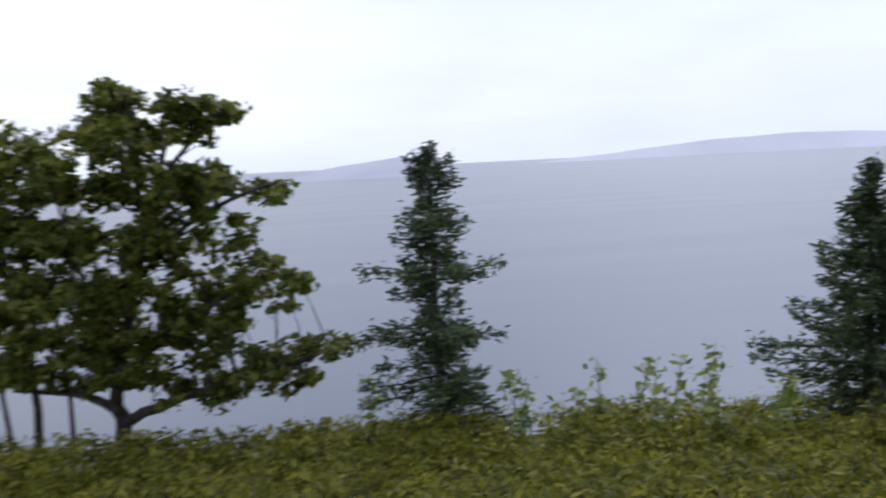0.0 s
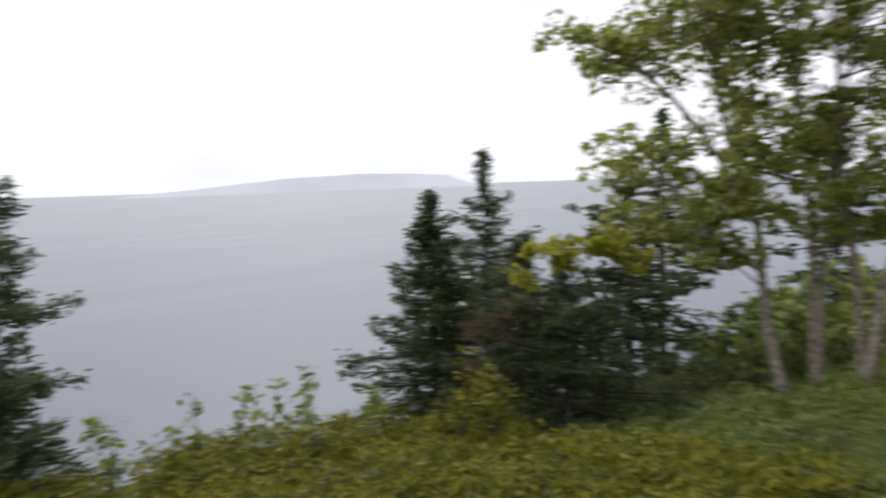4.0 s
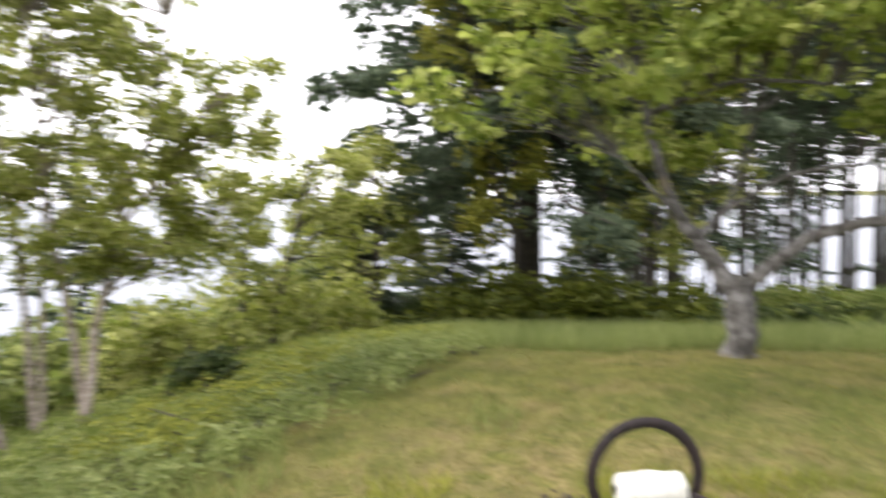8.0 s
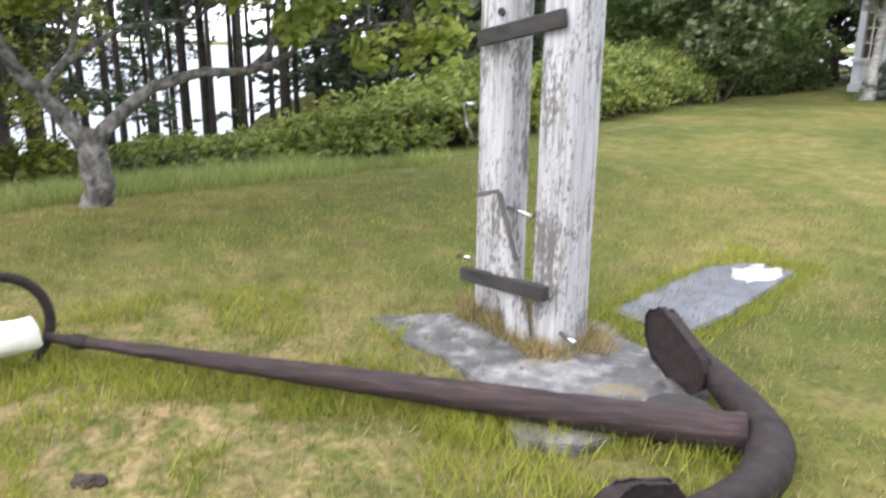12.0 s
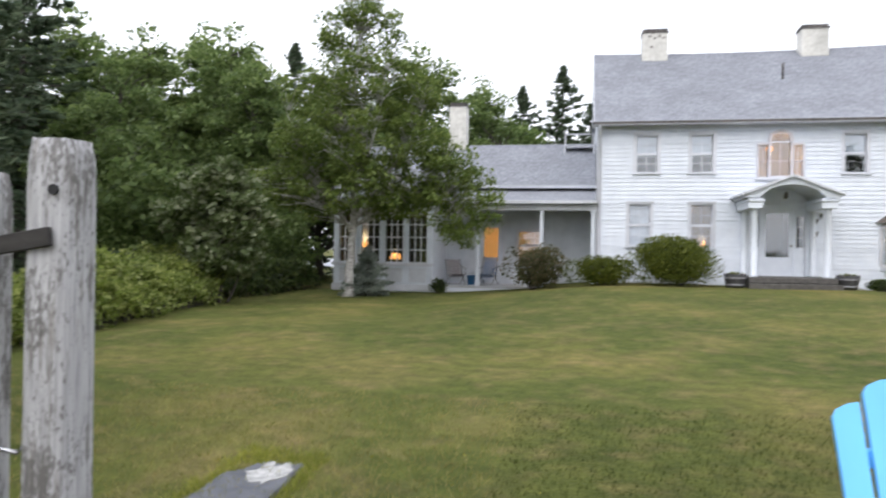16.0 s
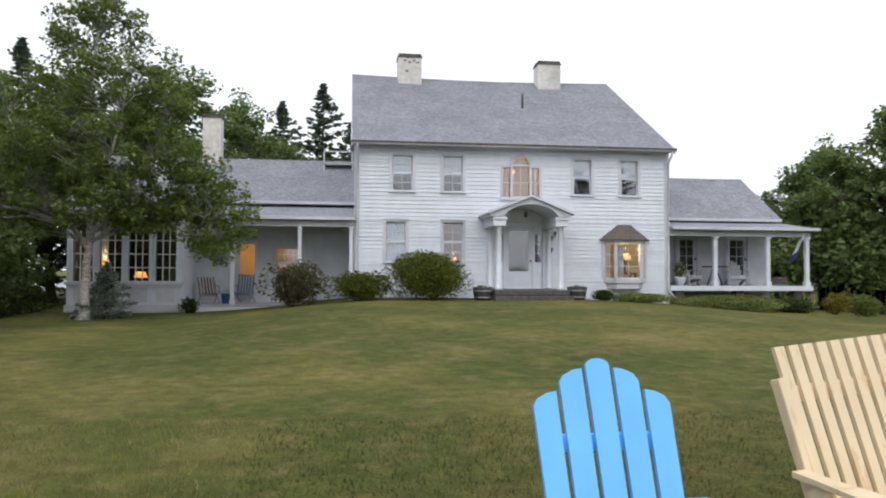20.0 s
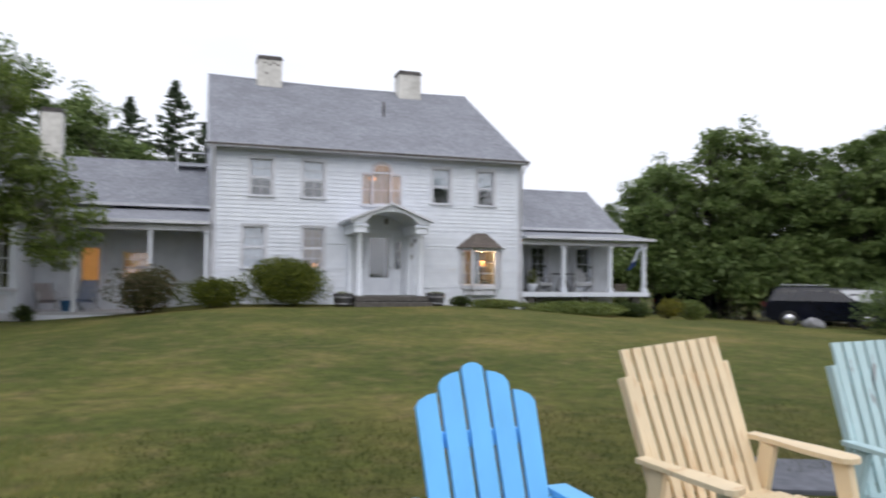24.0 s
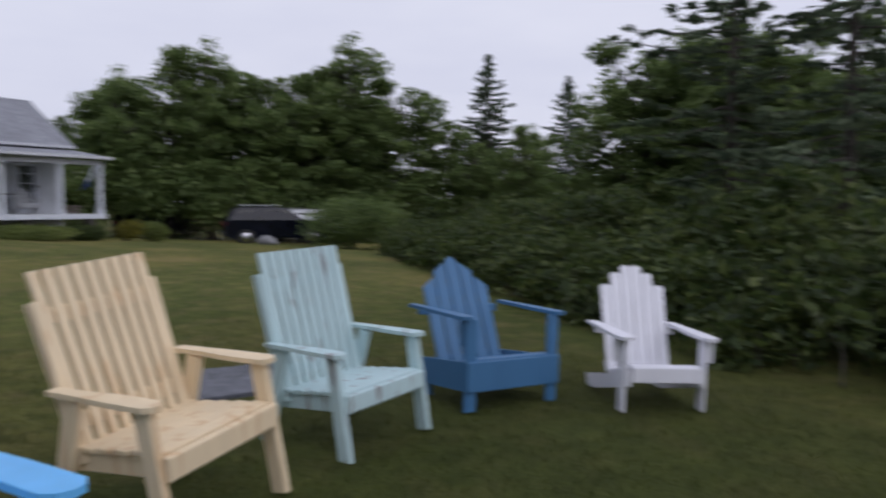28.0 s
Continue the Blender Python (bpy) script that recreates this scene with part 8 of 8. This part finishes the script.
def by_anchor(x, y):
    u = min(max(((x + 3.67) * 2.28 + (y + 23.73) * 1.57) / 7.66, -0.12), 1)
    d = math.hypot(x + 3.67 - 2.28 * u, y + 23.73 - 1.57 * u)
    return d < 0.16 + 0.12 * noise.noise((x * 4, y * 4, 1)) or math.hypot(x + 3.76, y + 23.97) < 0.3


grass("grass_tufts", "uncut grass against the anchor's iron", 107, (-4.2, -1.2, -24.4, -21.8), 42000, 0.075, M_TUFT, by_anchor, 0.45, 0.03)
grass("tall_grass", "tall pale grass at the edge of the lawn", 102, (-9.5, -3.2, -28.4, -24.4), 20000, 0.15, M_TALLGRASS, lambda x, y: noise.noise((x * 0.8, y * 0.8, 2)) > 0.02 - 0.35 * (-25.6 - y), 0.3, 0.02)
def round_posts(x, y):
    d = min(math.hypot(x + 2.44, y + 21.9), math.hypot(x + 2.9, y + 21.82))
    return 0.1 < d < 0.24 + 0.1 * noise.noise((x * 6, y * 6, 2))


grass("dry_grass", "dry straw-coloured grass in the gap round the posts", 108, (-3.3, -2.0, -22.3, -21.5), 14000, 0.1, M_STRAW, round_posts, 0.5, 0.025)


def round_stone(x, y):
    u = (x + 2.3 + 0.07 * (y + 20.6)) / 0.26
    v = (y + 20.6) / 0.85
    d = max(abs(u + 0.15), abs(v)) + 0.25 * noise.noise((x * 7, y * 7, 6))
    return 0.88 < d < 1.25


grass("grass_tufts", "longer grass creeping over the stone's edge", 109, (-2.8, -1.85, -21.7, -19.5), 9000, 0.06, M_TUFT, round_stone, 0.6, 0.03)


def by_hedge(x, y):
    u = min(max((y + 23.6) / 4.6, 0), 1)
    return abs(x + 7.5 - 0.55 * u + 0.3 * noise.noise((y * 1.3, 0, 5))) < 0.45 * (1 - 0.5 * u)


grass("tall_grass", "long soft grass round the apple tree's foot", 105, (-8.4, -6.0, -24.2, -18.6), 26000, 0.17, M_TALLGRASS, by_hedge, 0.35, 0.02)
grass("tall_grass", "tall pale grass under the trees", 103, (-12, -7.2, -25.5, -19.2), 26000, 0.22, M_TALLGRASS, lambda x, y: x < -7.8 + 0.8 * noise.noise((y, 0, 0)), 0.35, 0.02)
